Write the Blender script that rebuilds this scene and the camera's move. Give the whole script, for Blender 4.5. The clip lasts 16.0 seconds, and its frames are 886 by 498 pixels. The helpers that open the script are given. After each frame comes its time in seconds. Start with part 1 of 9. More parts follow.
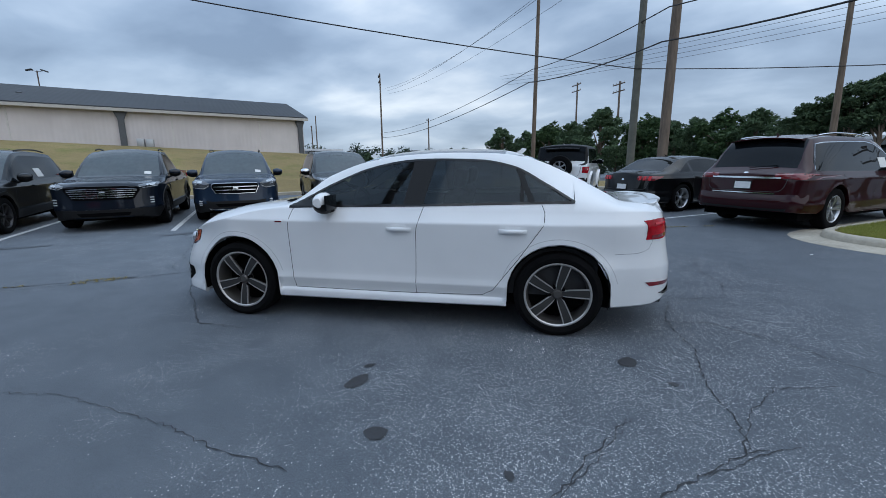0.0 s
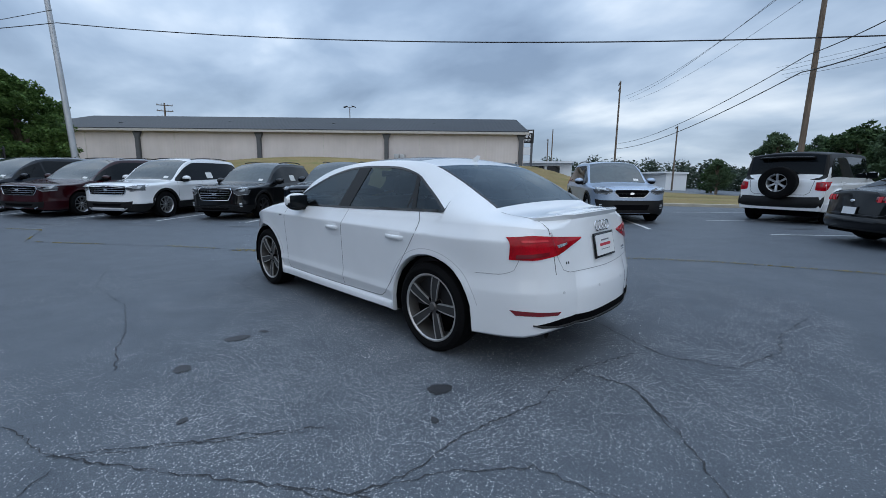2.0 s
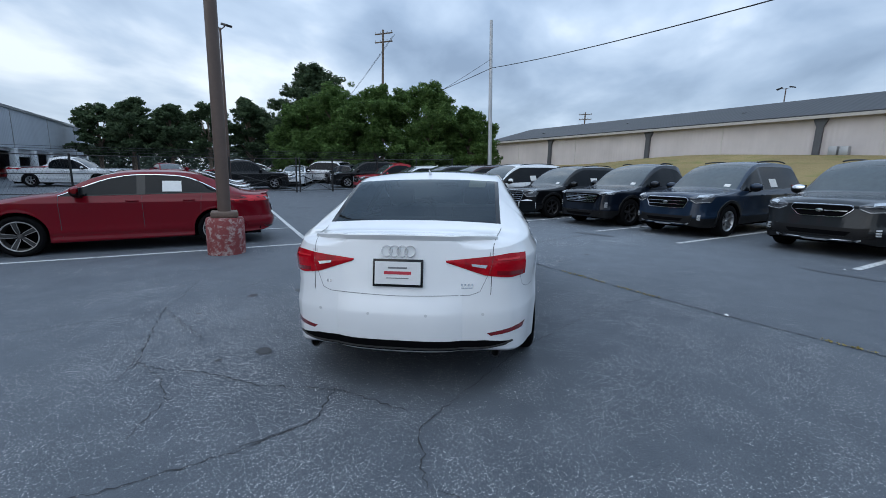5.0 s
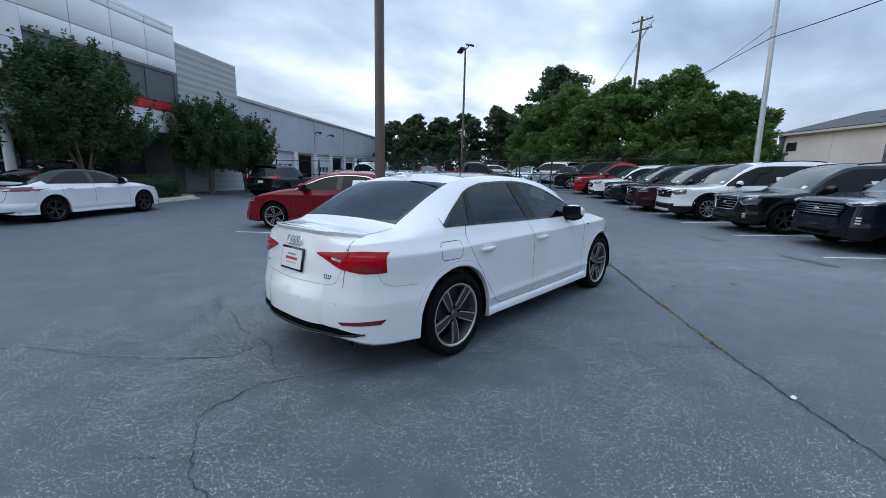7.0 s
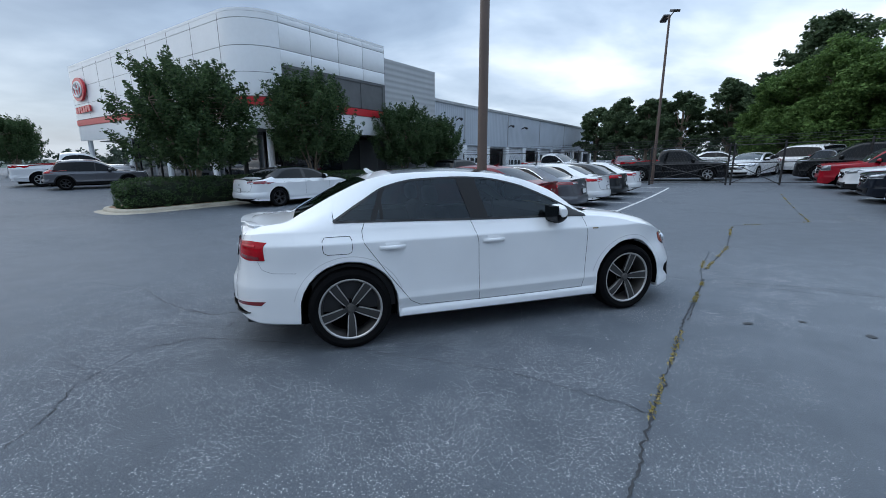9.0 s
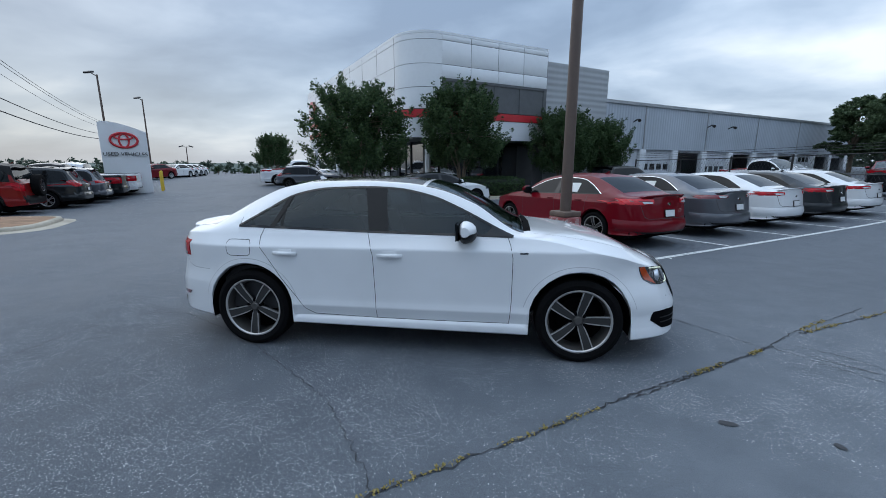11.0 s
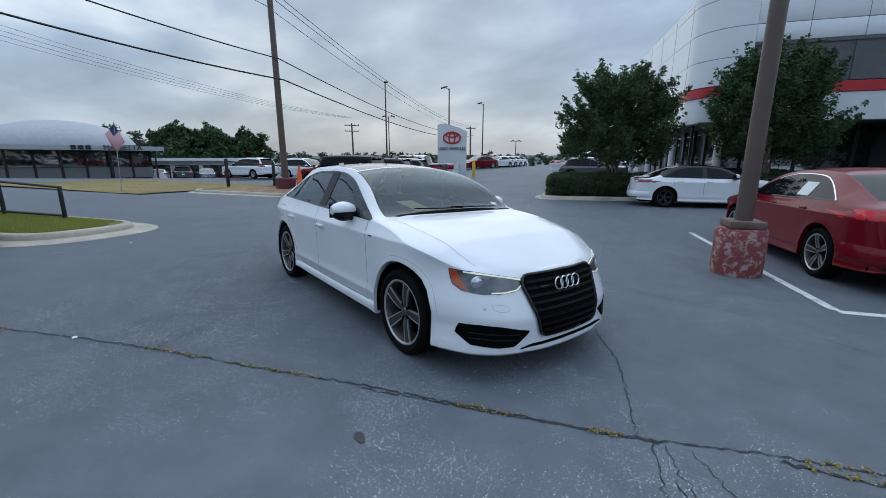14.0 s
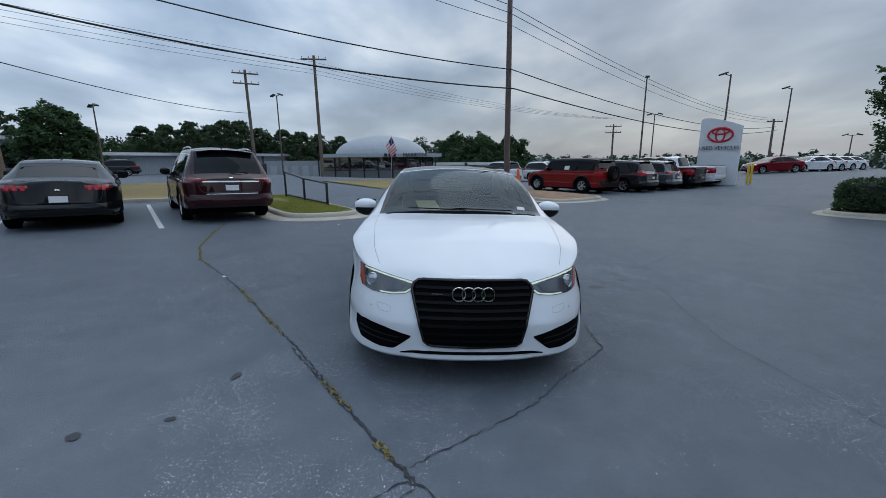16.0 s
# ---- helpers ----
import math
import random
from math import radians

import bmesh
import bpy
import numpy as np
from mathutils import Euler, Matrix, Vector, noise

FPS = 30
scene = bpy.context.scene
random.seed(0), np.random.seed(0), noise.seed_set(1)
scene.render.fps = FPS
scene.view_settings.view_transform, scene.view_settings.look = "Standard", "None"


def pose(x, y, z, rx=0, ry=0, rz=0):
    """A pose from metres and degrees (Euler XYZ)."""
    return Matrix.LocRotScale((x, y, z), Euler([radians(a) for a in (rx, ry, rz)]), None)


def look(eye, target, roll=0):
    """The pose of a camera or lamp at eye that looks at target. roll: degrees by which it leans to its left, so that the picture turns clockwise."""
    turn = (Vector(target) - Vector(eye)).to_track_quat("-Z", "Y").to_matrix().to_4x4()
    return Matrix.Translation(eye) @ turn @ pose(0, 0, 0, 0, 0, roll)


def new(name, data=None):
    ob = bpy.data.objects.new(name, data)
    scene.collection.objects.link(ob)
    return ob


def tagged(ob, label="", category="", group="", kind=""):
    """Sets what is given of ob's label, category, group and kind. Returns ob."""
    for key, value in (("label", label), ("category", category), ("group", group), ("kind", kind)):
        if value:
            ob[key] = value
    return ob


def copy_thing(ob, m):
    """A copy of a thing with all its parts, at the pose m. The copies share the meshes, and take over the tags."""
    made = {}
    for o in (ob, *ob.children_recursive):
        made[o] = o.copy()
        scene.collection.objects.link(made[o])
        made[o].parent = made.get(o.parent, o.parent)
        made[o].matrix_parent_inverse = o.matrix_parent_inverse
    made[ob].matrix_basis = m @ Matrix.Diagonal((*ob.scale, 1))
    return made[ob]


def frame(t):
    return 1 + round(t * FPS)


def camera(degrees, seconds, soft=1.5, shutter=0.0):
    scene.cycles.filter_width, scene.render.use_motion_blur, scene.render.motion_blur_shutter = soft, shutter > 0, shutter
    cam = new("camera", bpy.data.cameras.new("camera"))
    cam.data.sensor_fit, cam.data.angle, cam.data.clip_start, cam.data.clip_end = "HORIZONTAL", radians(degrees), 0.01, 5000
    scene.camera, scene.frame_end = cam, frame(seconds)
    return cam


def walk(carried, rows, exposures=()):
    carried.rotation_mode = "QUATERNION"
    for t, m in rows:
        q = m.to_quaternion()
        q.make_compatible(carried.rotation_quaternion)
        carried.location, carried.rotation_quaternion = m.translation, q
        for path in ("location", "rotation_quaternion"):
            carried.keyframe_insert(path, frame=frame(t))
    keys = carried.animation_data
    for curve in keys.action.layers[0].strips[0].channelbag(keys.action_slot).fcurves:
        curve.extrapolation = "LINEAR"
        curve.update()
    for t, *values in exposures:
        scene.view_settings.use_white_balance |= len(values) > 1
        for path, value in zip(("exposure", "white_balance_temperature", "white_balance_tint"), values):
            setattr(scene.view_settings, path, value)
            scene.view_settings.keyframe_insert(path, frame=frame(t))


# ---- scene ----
cam = camera(95.0, 16.0, 0.5)
PATH = [
    (0, (1.066, -3.869, 1.186), (0.677, -1.942, 0.821), -0.7),
    (0.5, (1.664, -3.688, 1.157), (1.008, -1.83, 0.813), -0.1),
    (1, (2.261, -3.513, 1.154), (1.355, -1.761, 0.825), 0.3),
    (1.5, (2.8, -3.193, 1.139), (1.653, -1.586, 0.822), 0.5),
    (2, (3.301, -2.819, 1.143), (1.936, -1.391, 0.835), 0.8),
    (2.5, (3.736, -2.374, 1.148), (2.172, -1.164, 0.85), 1.1),
    (3, (4.085, -1.848, 1.184), (2.353, -0.893, 0.888), 1.4),
    (3.5, (4.43, -1.317, 1.227), (2.569, -0.652, 0.922), 1.7),
    (4, (4.587, -0.693, 1.27), (2.646, -0.337, 0.945), 1.7),
    (6.5, (3.967, 2.294, 1.406), (2.343, 1.186, 1.039), 1.4),
    (7, (3.57, 2.769, 1.414), (2.126, 1.437, 1.037), 1.4),
    (7.5, (3.115, 3.18, 1.454), (1.872, 1.662, 1.064), 1.2),
    (8, (2.661, 3.564, 1.492), (1.629, 1.9, 1.085), 0.8),
    (8.5, (2.102, 3.743, 1.477), (1.284, 1.966, 1.059), 0.3),
    (9, (1.564, 3.925, 1.474), (0.961, 2.066, 1.047), -0.1),
    (11.5, (-1.268, 3.752, 1.503), (-0.757, 1.86, 1.105), 0.2),
    (12, (-1.809, 3.582, 1.502), (-1.058, 1.771, 1.107), 0.3),
    (12.5, (-2.373, 3.388, 1.492), (-1.401, 1.687, 1.088), 0.3),
    (13, (-2.849, 3.098, 1.466), (-1.679, 1.532, 1.047), 0.2),
    (13.5, (-3.332, 2.749, 1.468), (-1.974, 1.345, 1.037), 0.2),
    (14, (-3.741, 2.345, 1.471), (-2.199, 1.148, 1.033), 0.1),
    (14.5, (-4.048, 1.847, 1.481), (-2.339, 0.903, 1.046), 0.0),
    (15, (-4.324, 1.359, 1.488), (-2.483, 0.706, 1.06), -0.1),
    (15.5, (-4.425, 0.799, 1.462), (-2.502, 0.446, 1.041), -0.2),
    (16, (-4.548, 0.243, 1.448), (-2.593, 0.186, 1.03), -0.5),
]
walk(cam, [(t, look(eye, target, roll)) for t, eye, target, roll in PATH],
     [(0, 0.38, 6150, 8), (3.5, 0.34, 6150, 8), (6.5, 0.62, 6250, 8), (9, 0.70, 6300, 8), (11.5, 0.52, 6250, 8), (13.5, 0.46, 6200, 8), (15, 0.34, 6250, 8), (16, 0.18, 6250, 8)])

# ---- light ----
world = bpy.data.worlds.new("sky")
scene.world = world
world.use_nodes = True


def sky():
    """Broken grey cloud over a soft daylight sky, brighter low in the south-east."""
    t = world.node_tree
    t.nodes.clear()
    N, K = t.nodes.new, t.links.new
    out, bg = N("ShaderNodeOutputWorld"), N("ShaderNodeBackground")
    nish = N("ShaderNodeTexSky")
    nish.sky_type, nish.sun_disc = "NISHITA", False
    nish.sun_elevation, nish.sun_rotation = radians(38), radians(125)
    nish.air_density, nish.dust_density, nish.ozone_density = 1.2, 2.0, 3.0
    geo, sep = N("ShaderNodeTexCoord"), N("ShaderNodeSeparateXYZ")
    K(geo.outputs["Generated"], sep.inputs[0])

    def math_(op, a, b, clamp=False):
        m = N("ShaderNodeMath")
        m.operation, m.use_clamp = op, clamp
        for i, v in enumerate((a, b)):
            if isinstance(v, (int, float)):
                m.inputs[i].default_value = v
            else:
                K(v, m.inputs[i])
        return m.outputs[0]

    zz = math_("MAXIMUM", sep.outputs[2], 0.0)
    den = math_("ADD", zz, 0.24)
    cx, cy = math_("DIVIDE", sep.outputs[0], den), math_("DIVIDE", sep.outputs[1], den)
    com = N("ShaderNodeCombineXYZ")
    K(cx, com.inputs[0]), K(cy, com.inputs[1])

    def fbm(scale, detail, rough, dist, off):
        mp, n = N("ShaderNodeMapping"), N("ShaderNodeTexNoise")
        mp.inputs["Location"].default_value = off
        mp.inputs["Rotation"].default_value = (0, 0, 0.5)
        mp.inputs["Scale"].default_value = (0.9, 1.15, 1)
        K(com.outputs[0], mp.inputs[0]), K(mp.outputs[0], n.inputs["Vector"])
        n.inputs["Scale"].default_value, n.inputs["Detail"].default_value = scale, detail
        n.inputs["Roughness"].default_value, n.inputs["Distortion"].default_value = rough, dist
        return n.outputs["Fac"]

    big, small = fbm(0.60, 3.0, 0.5, 0.5, (3.1, 7.4, 0)), fbm(1.7, 5.0, 0.5, 0.2, (1.7, 2.2, 0))
    mix = math_("ADD", math_("MULTIPLY", big, 0.56), math_("MULTIPLY", small, 0.44))
    ramp = N("ShaderNodeValToRGB")
    K(mix, ramp.inputs[0])
    e = ramp.color_ramp.elements
    e[0].position, e[0].color = 0.38, (0.185, 0.245, 0.345, 1)
    e[1].position, e[1].color = 0.645, (0.74, 0.785, 0.84, 1)
    for p, c in ((0.46, (0.27, 0.345, 0.46, 1)), (0.54, (0.41, 0.49, 0.605, 1))):
        x = e.new(p)
        x.color = c
    # thin bright layer towards the horizon, stronger on the sunward side
    low = math_("POWER", math_("SUBTRACT", 1.0, zz), 7.0, True)
    side = math_("ADD", math_("MULTIPLY", sep.outputs[0], 0.55), math_("MULTIPLY", sep.outputs[1], -0.75))
    side = math_("ADD", math_("MULTIPLY", side, 0.12), 0.36)
    glow = math_("MULTIPLY", low, math_("MAXIMUM", side, 0.25), True)
    m1 = N("ShaderNodeMix")
    m1.data_type = "RGBA"
    K(glow, m1.inputs["Factor"]), K(ramp.outputs[0], m1.inputs["A"])
    m1.inputs["B"].default_value = (0.74, 0.79, 0.85, 1)
    lift = N("ShaderNodeVectorMath")
    lift.operation = "SCALE"
    K(m1.outputs["Result"], lift.inputs[0])
    # an overcast sky is brightest overhead
    over = math_("ADD", 0.80, math_("MULTIPLY", math_("POWER", zz, 2.0), 1.55))
    gain = math_("MULTIPLY", over, math_("ADD", math_("MULTIPLY", sep.outputs[0], -0.17), 0.93))
    # thinner cloud to the north-east
    thin = math_("MAXIMUM", math_("ADD", math_("MULTIPLY", sep.outputs[0], 0.82), math_("MULTIPLY", sep.outputs[1], 0.57)), 0.0)
    gain = math_("MULTIPLY", gain, math_("ADD", math_("MULTIPLY", math_("POWER", thin, 4.0), 0.50), 1.0))
    # and a heavier bank of it in the east
    thick = math_("MAXIMUM", math_("ADD", math_("MULTIPLY", sep.outputs[0], 0.93), math_("MULTIPLY", sep.outputs[1], -0.37)), 0.0)
    gain = math_("MULTIPLY", gain, math_("SUBTRACT", 1.0, math_("MULTIPLY", math_("POWER", thick, 8.0), 0.30)))
    K(gain, lift.inputs["Scale"])
    blue = N("ShaderNodeVectorMath")
    blue.operation = "SCALE"
    K(nish.outputs[0], blue.inputs[0])
    blue.inputs["Scale"].default_value = 0.012
    add = N("ShaderNodeVectorMath")
    add.operation = "ADD"
    K(lift.outputs[0], add.inputs[0]), K(blue.outputs[0], add.inputs[1])
    K(add.outputs[0], bg.inputs["Color"])
    bg.inputs["Strength"].default_value = 1.0
    K(bg.outputs[0], out.inputs[0])


sky()
sun_data = bpy.data.lights.new("sun", "SUN")
sun_data.energy, sun_data.angle, sun_data.color = 0.6, radians(80), (1.0, 0.97, 0.93)
sun = new("sun", sun_data)
sun.matrix_world = look((30, -42, 42), (0, 0, 0))

# ---- materials ----
MATS = {}


def nodes_of(name):
    m = bpy.data.materials.new(name)
    m.use_nodes = True
    t = m.node_tree
    b = t.nodes["Principled BSDF"]
    return m, t, b


def noise_node(t, scale, detail=4.0, rough=0.55, coord="Object", dist=0.0, stretch=None):
    tc, n = t.nodes.new("ShaderNodeTexCoord"), t.nodes.new("ShaderNodeTexNoise")
    n.inputs["Scale"].default_value, n.inputs["Detail"].default_value = scale, detail
    n.inputs["Roughness"].default_value, n.inputs["Distortion"].default_value = rough, dist
    if stretch:
        mp = t.nodes.new("ShaderNodeMapping")
        mp.inputs["Scale"].default_value = stretch
        t.links.new(tc.outputs[coord], mp.inputs[0])
        t.links.new(mp.outputs[0], n.inputs["Vector"])
    else:
        t.links.new(tc.outputs[coord], n.inputs["Vector"])
    return n.outputs["Fac"]


def ramp_node(t, fac, *stops):
    r = t.nodes.new("ShaderNodeValToRGB")
    t.links.new(fac, r.inputs[0])
    e = r.color_ramp.elements
    e[0].position, e[0].color = stops[0][0], (*stops[0][1], 1)
    e[1].position, e[1].color = stops[-1][0], (*stops[-1][1], 1)
    for p, c in stops[1:-1]:
        e.new(p).color = (*c, 1)
    return r.outputs[0]


def mix_node(t, fac, a, b, mode="MIX"):
    m = t.nodes.new("ShaderNodeMix")
    m.data_type, m.blend_type = "RGBA", mode
    for key, v in (("Factor", fac), ("A", a), ("B", b)):
        sock = [s for s in m.inputs if s.name == key and (s.type == "RGBA" or key == "Factor" and s.type == "VALUE")][0]
        if isinstance(v, tuple):
            sock.default_value = (*v, 1)
        elif isinstance(v, (int, float)):
            sock.default_value = v
        else:
            t.links.new(v, sock)
    return [s for s in m.outputs if s.type == "RGBA"][0]


def bump_node(t, b, height, strength, distance=0.01):
    n = t.nodes.new("ShaderNodeBump")
    n.inputs["Strength"].default_value, n.inputs["Distance"].default_value = strength, distance
    t.links.new(height, n.inputs["Height"])
    t.links.new(n.outputs[0], b.inputs["Normal"])


def plain(name, color, rough=0.5, metal=0.0, vary=0.12, scale=6.0, bump=0.0, coat=0.0, emit=0.0, spec=0.5):
    """A surface of one colour with grain at two scales."""
    if name in MATS:
        return MATS[name]
    m, t, b = nodes_of(name)
    fine, wide = noise_node(t, scale * 6, 5), noise_node(t, scale * 0.5, 3)
    dark, light = tuple(c * (1 - vary) for c in color), tuple(min(1, c * (1 + vary)) for c in color)
    c1 = ramp_node(t, wide, (0.3, dark), (0.7, light))
    c2 = mix_node(t, 0.35, c1, ramp_node(t, fine, (0.3, dark), (0.7, light)))
    t.links.new(c2, b.inputs["Base Color"])
    b.inputs["Roughness"].default_value, b.inputs["Metallic"].default_value = rough, metal
    b.inputs["Coat Weight"].default_value, b.inputs["Coat Roughness"].default_value = coat, 0.03
    b.inputs["Specular IOR Level"].default_value = spec
    if emit:
        b.inputs["Emission Color"].default_value, b.inputs["Emission Strength"].default_value = (*color, 1), emit
    if bump:
        bump_node(t, b, fine, bump, 0.004)
    MATS[name] = m
    return m


def paint(name, color, metal=0.0):
    """Car paint: clear coat over a faintly mottled base with a film of dust low down in the grain."""
    if name in MATS:
        return MATS[name]
    m, t, b = nodes_of(name)
    wide, fine = noise_node(t, 1.3, 3), noise_node(t, 900.0, 2)
    c = ramp_node(t, wide, (0.3, tuple(v * 0.93 for v in color)), (0.7, tuple(min(1, v * 1.03) for v in color)))
    if metal:
        c = mix_node(t, 0.25, c, ramp_node(t, fine, (0.35, tuple(v * 0.6 for v in color)), (0.65, tuple(min(1, v * 1.7 + 0.01) for v in color))))
    t.links.new(c, b.inputs["Base Color"])
    deep, vivid = max(color) < 0.08, max(color) - min(color) > 0.12
    b.inputs["Roughness"].default_value, b.inputs["Metallic"].default_value = 0.38, metal
    b.inputs["Specular IOR Level"].default_value = 0.08 if deep or vivid else 0.4
    b.inputs["Coat Weight"].default_value, b.inputs["Coat Roughness"].default_value = 0.75 if deep else 0.55 if vivid else 1.0, 0.02
    MATS[name] = m
    return m


def glass(name, tint, alpha, rough=0.0):
    """Thin tinted pane: mostly clear straight through, with a mirror-like surface."""
    if name in MATS:
        return MATS[name]
    m, t, b = nodes_of(name)
    t.nodes.remove(b)
    N, K = t.nodes.new, t.links.new
    tr, gl, mx, fr = N("ShaderNodeBsdfTransparent"), N("ShaderNodeBsdfGlossy"), N("ShaderNodeMixShader"), N("ShaderNodeFresnel")
    tr.inputs[0].default_value = (*(c * alpha for c in tint), 1)
    gl.inputs["Color"].default_value, gl.inputs["Roughness"].default_value = (0.80, 0.92, 1, 1), rough
    fr.inputs["IOR"].default_value = 1.45
    K(fr.outputs[0], mx.inputs[0]), K(tr.outputs[0], mx.inputs[1]), K(gl.outputs[0], mx.inputs[2])
    K(mx.outputs[0], t.nodes["Material Output"].inputs[0])
    MATS[name] = m
    return m


def asphalt():
    m, t, b = nodes_of("asphalt")
    N, K = t.nodes.new, t.links.new
    tc = N("ShaderNodeTexCoord")
    wide = noise_node(t, 0.22, 5, 0.6, dist=0.6)
    mid = noise_node(t, 1.1, 6, 0.62, dist=0.3)
    blot = noise_node(t, 3.4, 5, 0.6)
    stones = N("ShaderNodeTexVoronoi")
    stones.feature, stones.inputs["Scale"].default_value = "F1", 128.0
    K(tc.outputs["Object"], stones.inputs["Vector"])
    fine = noise_node(t, 260.0, 3, 0.7)

    def calc(op, a, b, clamp=False):
        q = N("ShaderNodeMath")
        q.operation, q.use_clamp = op, clamp
        for k, v in enumerate((a, b)):
            if isinstance(v, (int, float)):
                q.inputs[k].default_value = v
            else:
                K(v, q.inputs[k])
        return q.outputs[0]

    # dark sealed film; where it is worn, more and more single stones show through
    seal = ramp_node(t, blot, (0.3, (0.102, 0.116, 0.133)), (0.7, (0.131, 0.147, 0.166)))
    worn = calc("ADD", calc("MULTIPLY", wide, 0.75), calc("ADD", calc("MULTIPLY", mid, 0.7), calc("MULTIPLY", blot, 0.35)))
    # the coat is worn through most in a broad patch round the middle of the lot
    away = N("ShaderNodeVectorMath")
    away.operation = "DISTANCE"
    away.inputs[1].default_value = (1.3, 0.2, 0.0)
    K(tc.outputs["Object"], away.inputs[0])
    patch_ = calc("SUBTRACT", 1.0, calc("MULTIPLY", calc("SUBTRACT", away.outputs["Value"], 1.7), 0.5, True), True)
    worn = calc("MULTIPLY", calc("SUBTRACT", calc("ADD", worn, calc("MULTIPLY", patch_, 0.21)), 0.895), 3.2, True)
    pick = N("ShaderNodeSeparateColor")
    K(stones.outputs["Color"], pick.inputs[0])
    show = calc("MULTIPLY", calc("SUBTRACT", calc("ADD", calc("MULTIPLY", worn, 0.56), 0.03), pick.outputs[0]), 9.0, True)
    core = calc("SUBTRACT", 1.0, calc("MULTIPLY", calc("SUBTRACT", stones.outputs["Distance"], 0.36), 9.0, True), True)
    # worn ground between the stones: a dense irregular speckle of bare grit
    speck = noise_node(t, 95.0, 4, 0.68, dist=0.8)
    bare = calc("MULTIPLY", calc("SUBTRACT", calc("ADD", speck, calc("MULTIPLY", worn, 0.16)), 0.60), 11.0, True)
    bare = calc("MULTIPLY", bare, calc("MULTIPLY", worn, 3.0, True))
    wear = calc("MAXIMUM", calc("MULTIPLY", show, core), calc("MULTIPLY", bare, 0.07))
    agg = ramp_node(t, pick.outputs[1], (0.0, (0.17, 0.18, 0.19)), (0.45, (0.34, 0.35, 0.36)), (0.8, (0.52, 0.52, 0.52)), (1.0, (0.80, 0.80, 0.78)))
    # the film between the stones is darker inside the same patch
    seal = mix_node(t, patch_, seal, (0.86, 0.865, 0.875), "MULTIPLY")
    c = mix_node(t, wear, seal, agg)
    big = noise_node(t, 0.07, 3, 0.5)
    c = mix_node(t, 0.22, c, ramp_node(t, big, (0.36, (0.60, 0.60, 0.62)), (0.62, (1.12, 1.12, 1.12))), "MULTIPLY")
    # a paler stretch of asphalt west of the middle
    west_spot = N("ShaderNodeVectorMath")
    west_spot.operation = "DISTANCE"
    west_spot.inputs[1].default_value = (-4.4, 2.8, 0.0)
    K(tc.outputs["Object"], west_spot.inputs[0])
    lightened = calc("SUBTRACT", 1.0, calc("MULTIPLY", calc("ADD", west_spot.outputs["Value"], calc("MULTIPLY", mid, 1.2)), 0.19, True), True)
    c = mix_node(t, lightened, c, (1.5, 1.5, 1.48), "MULTIPLY")
    grit = ramp_node(t, fine, (0.35, (0.6, 0.6, 0.6)), (0.7, (1.4, 1.4, 1.4)))
    c = mix_node(t, 0.85, c, grit, "MULTIPLY")
    K(c, b.inputs["Base Color"])
    r = ramp_node(t, worn, (0.0, (0.56, 0.56, 0.56)), (0.8, (0.80, 0.80, 0.80)))
    K(r, b.inputs["Roughness"])
    b.inputs["Specular IOR Level"].default_value = 0.17
    hm = N("ShaderNodeMath")
    hm.operation = "ADD"
    K(stones.outputs["Distance"], hm.inputs[0]), K(fine, hm.inputs[1])
    bump_node(t, b, hm.outputs[0], 0.55, 0.004)
    return m


def grass_mat(name, dry):
    m, t, b = nodes_of(name)
    wide, fine = noise_node(t, 0.6, 5, 0.6), noise_node(t, 26.0, 6, 0.7, dist=0.5)
    green, straw = (0.150, 0.185, 0.050), (0.30, 0.24, 0.125)
    lo = 0.62 - 0.4 * dry
    c = ramp_node(t, wide, (lo - 0.15, green), (lo + 0.2, straw))
    patchy = noise_node(t, 0.12, 4, 0.6, dist=0.8)
    c = mix_node(t, 0.7, c, ramp_node(t, patchy, (0.35, (0.70, 0.66, 0.60)), (0.65, (1.15, 1.12, 1.05))), "MULTIPLY")
    c = mix_node(t, 0.6, c, ramp_node(t, fine, (0.3, (0.35, 0.35, 0.3)), (0.7, (1.35, 1.3, 1.2))), "MULTIPLY")
    t.links.new(c, b.inputs["Base Color"])
    b.inputs["Roughness"].default_value = 0.95
    b.inputs["Specular IOR Level"].default_value = 0.15
    bump_node(t, b, fine, 0.9, 0.05)
    return m


def leaf_mat(name, a, c, hue=0.0):
    m, t, b = nodes_of(name)
    g = t.nodes.new("ShaderNodeNewGeometry")
    col = ramp_node(t, g.outputs["Random Per Island"], (0.0, a), (1.0, c))
    t.links.new(col, b.inputs["Base Color"])
    b.inputs["Roughness"].default_value = 0.6
    b.inputs["Specular IOR Level"].default_value = 0.12
    tr, mx = t.nodes.new("ShaderNodeBsdfTranslucent"), t.nodes.new("ShaderNodeMixShader")
    t.links.new(col, tr.inputs[0])
    mx.inputs[0].default_value = 0.3
    t.links.new(b.outputs[0], mx.inputs[1]), t.links.new(tr.outputs[0], mx.inputs[2])
    t.links.new(mx.outputs[0], t.nodes["Material Output"].inputs[0])
    return m


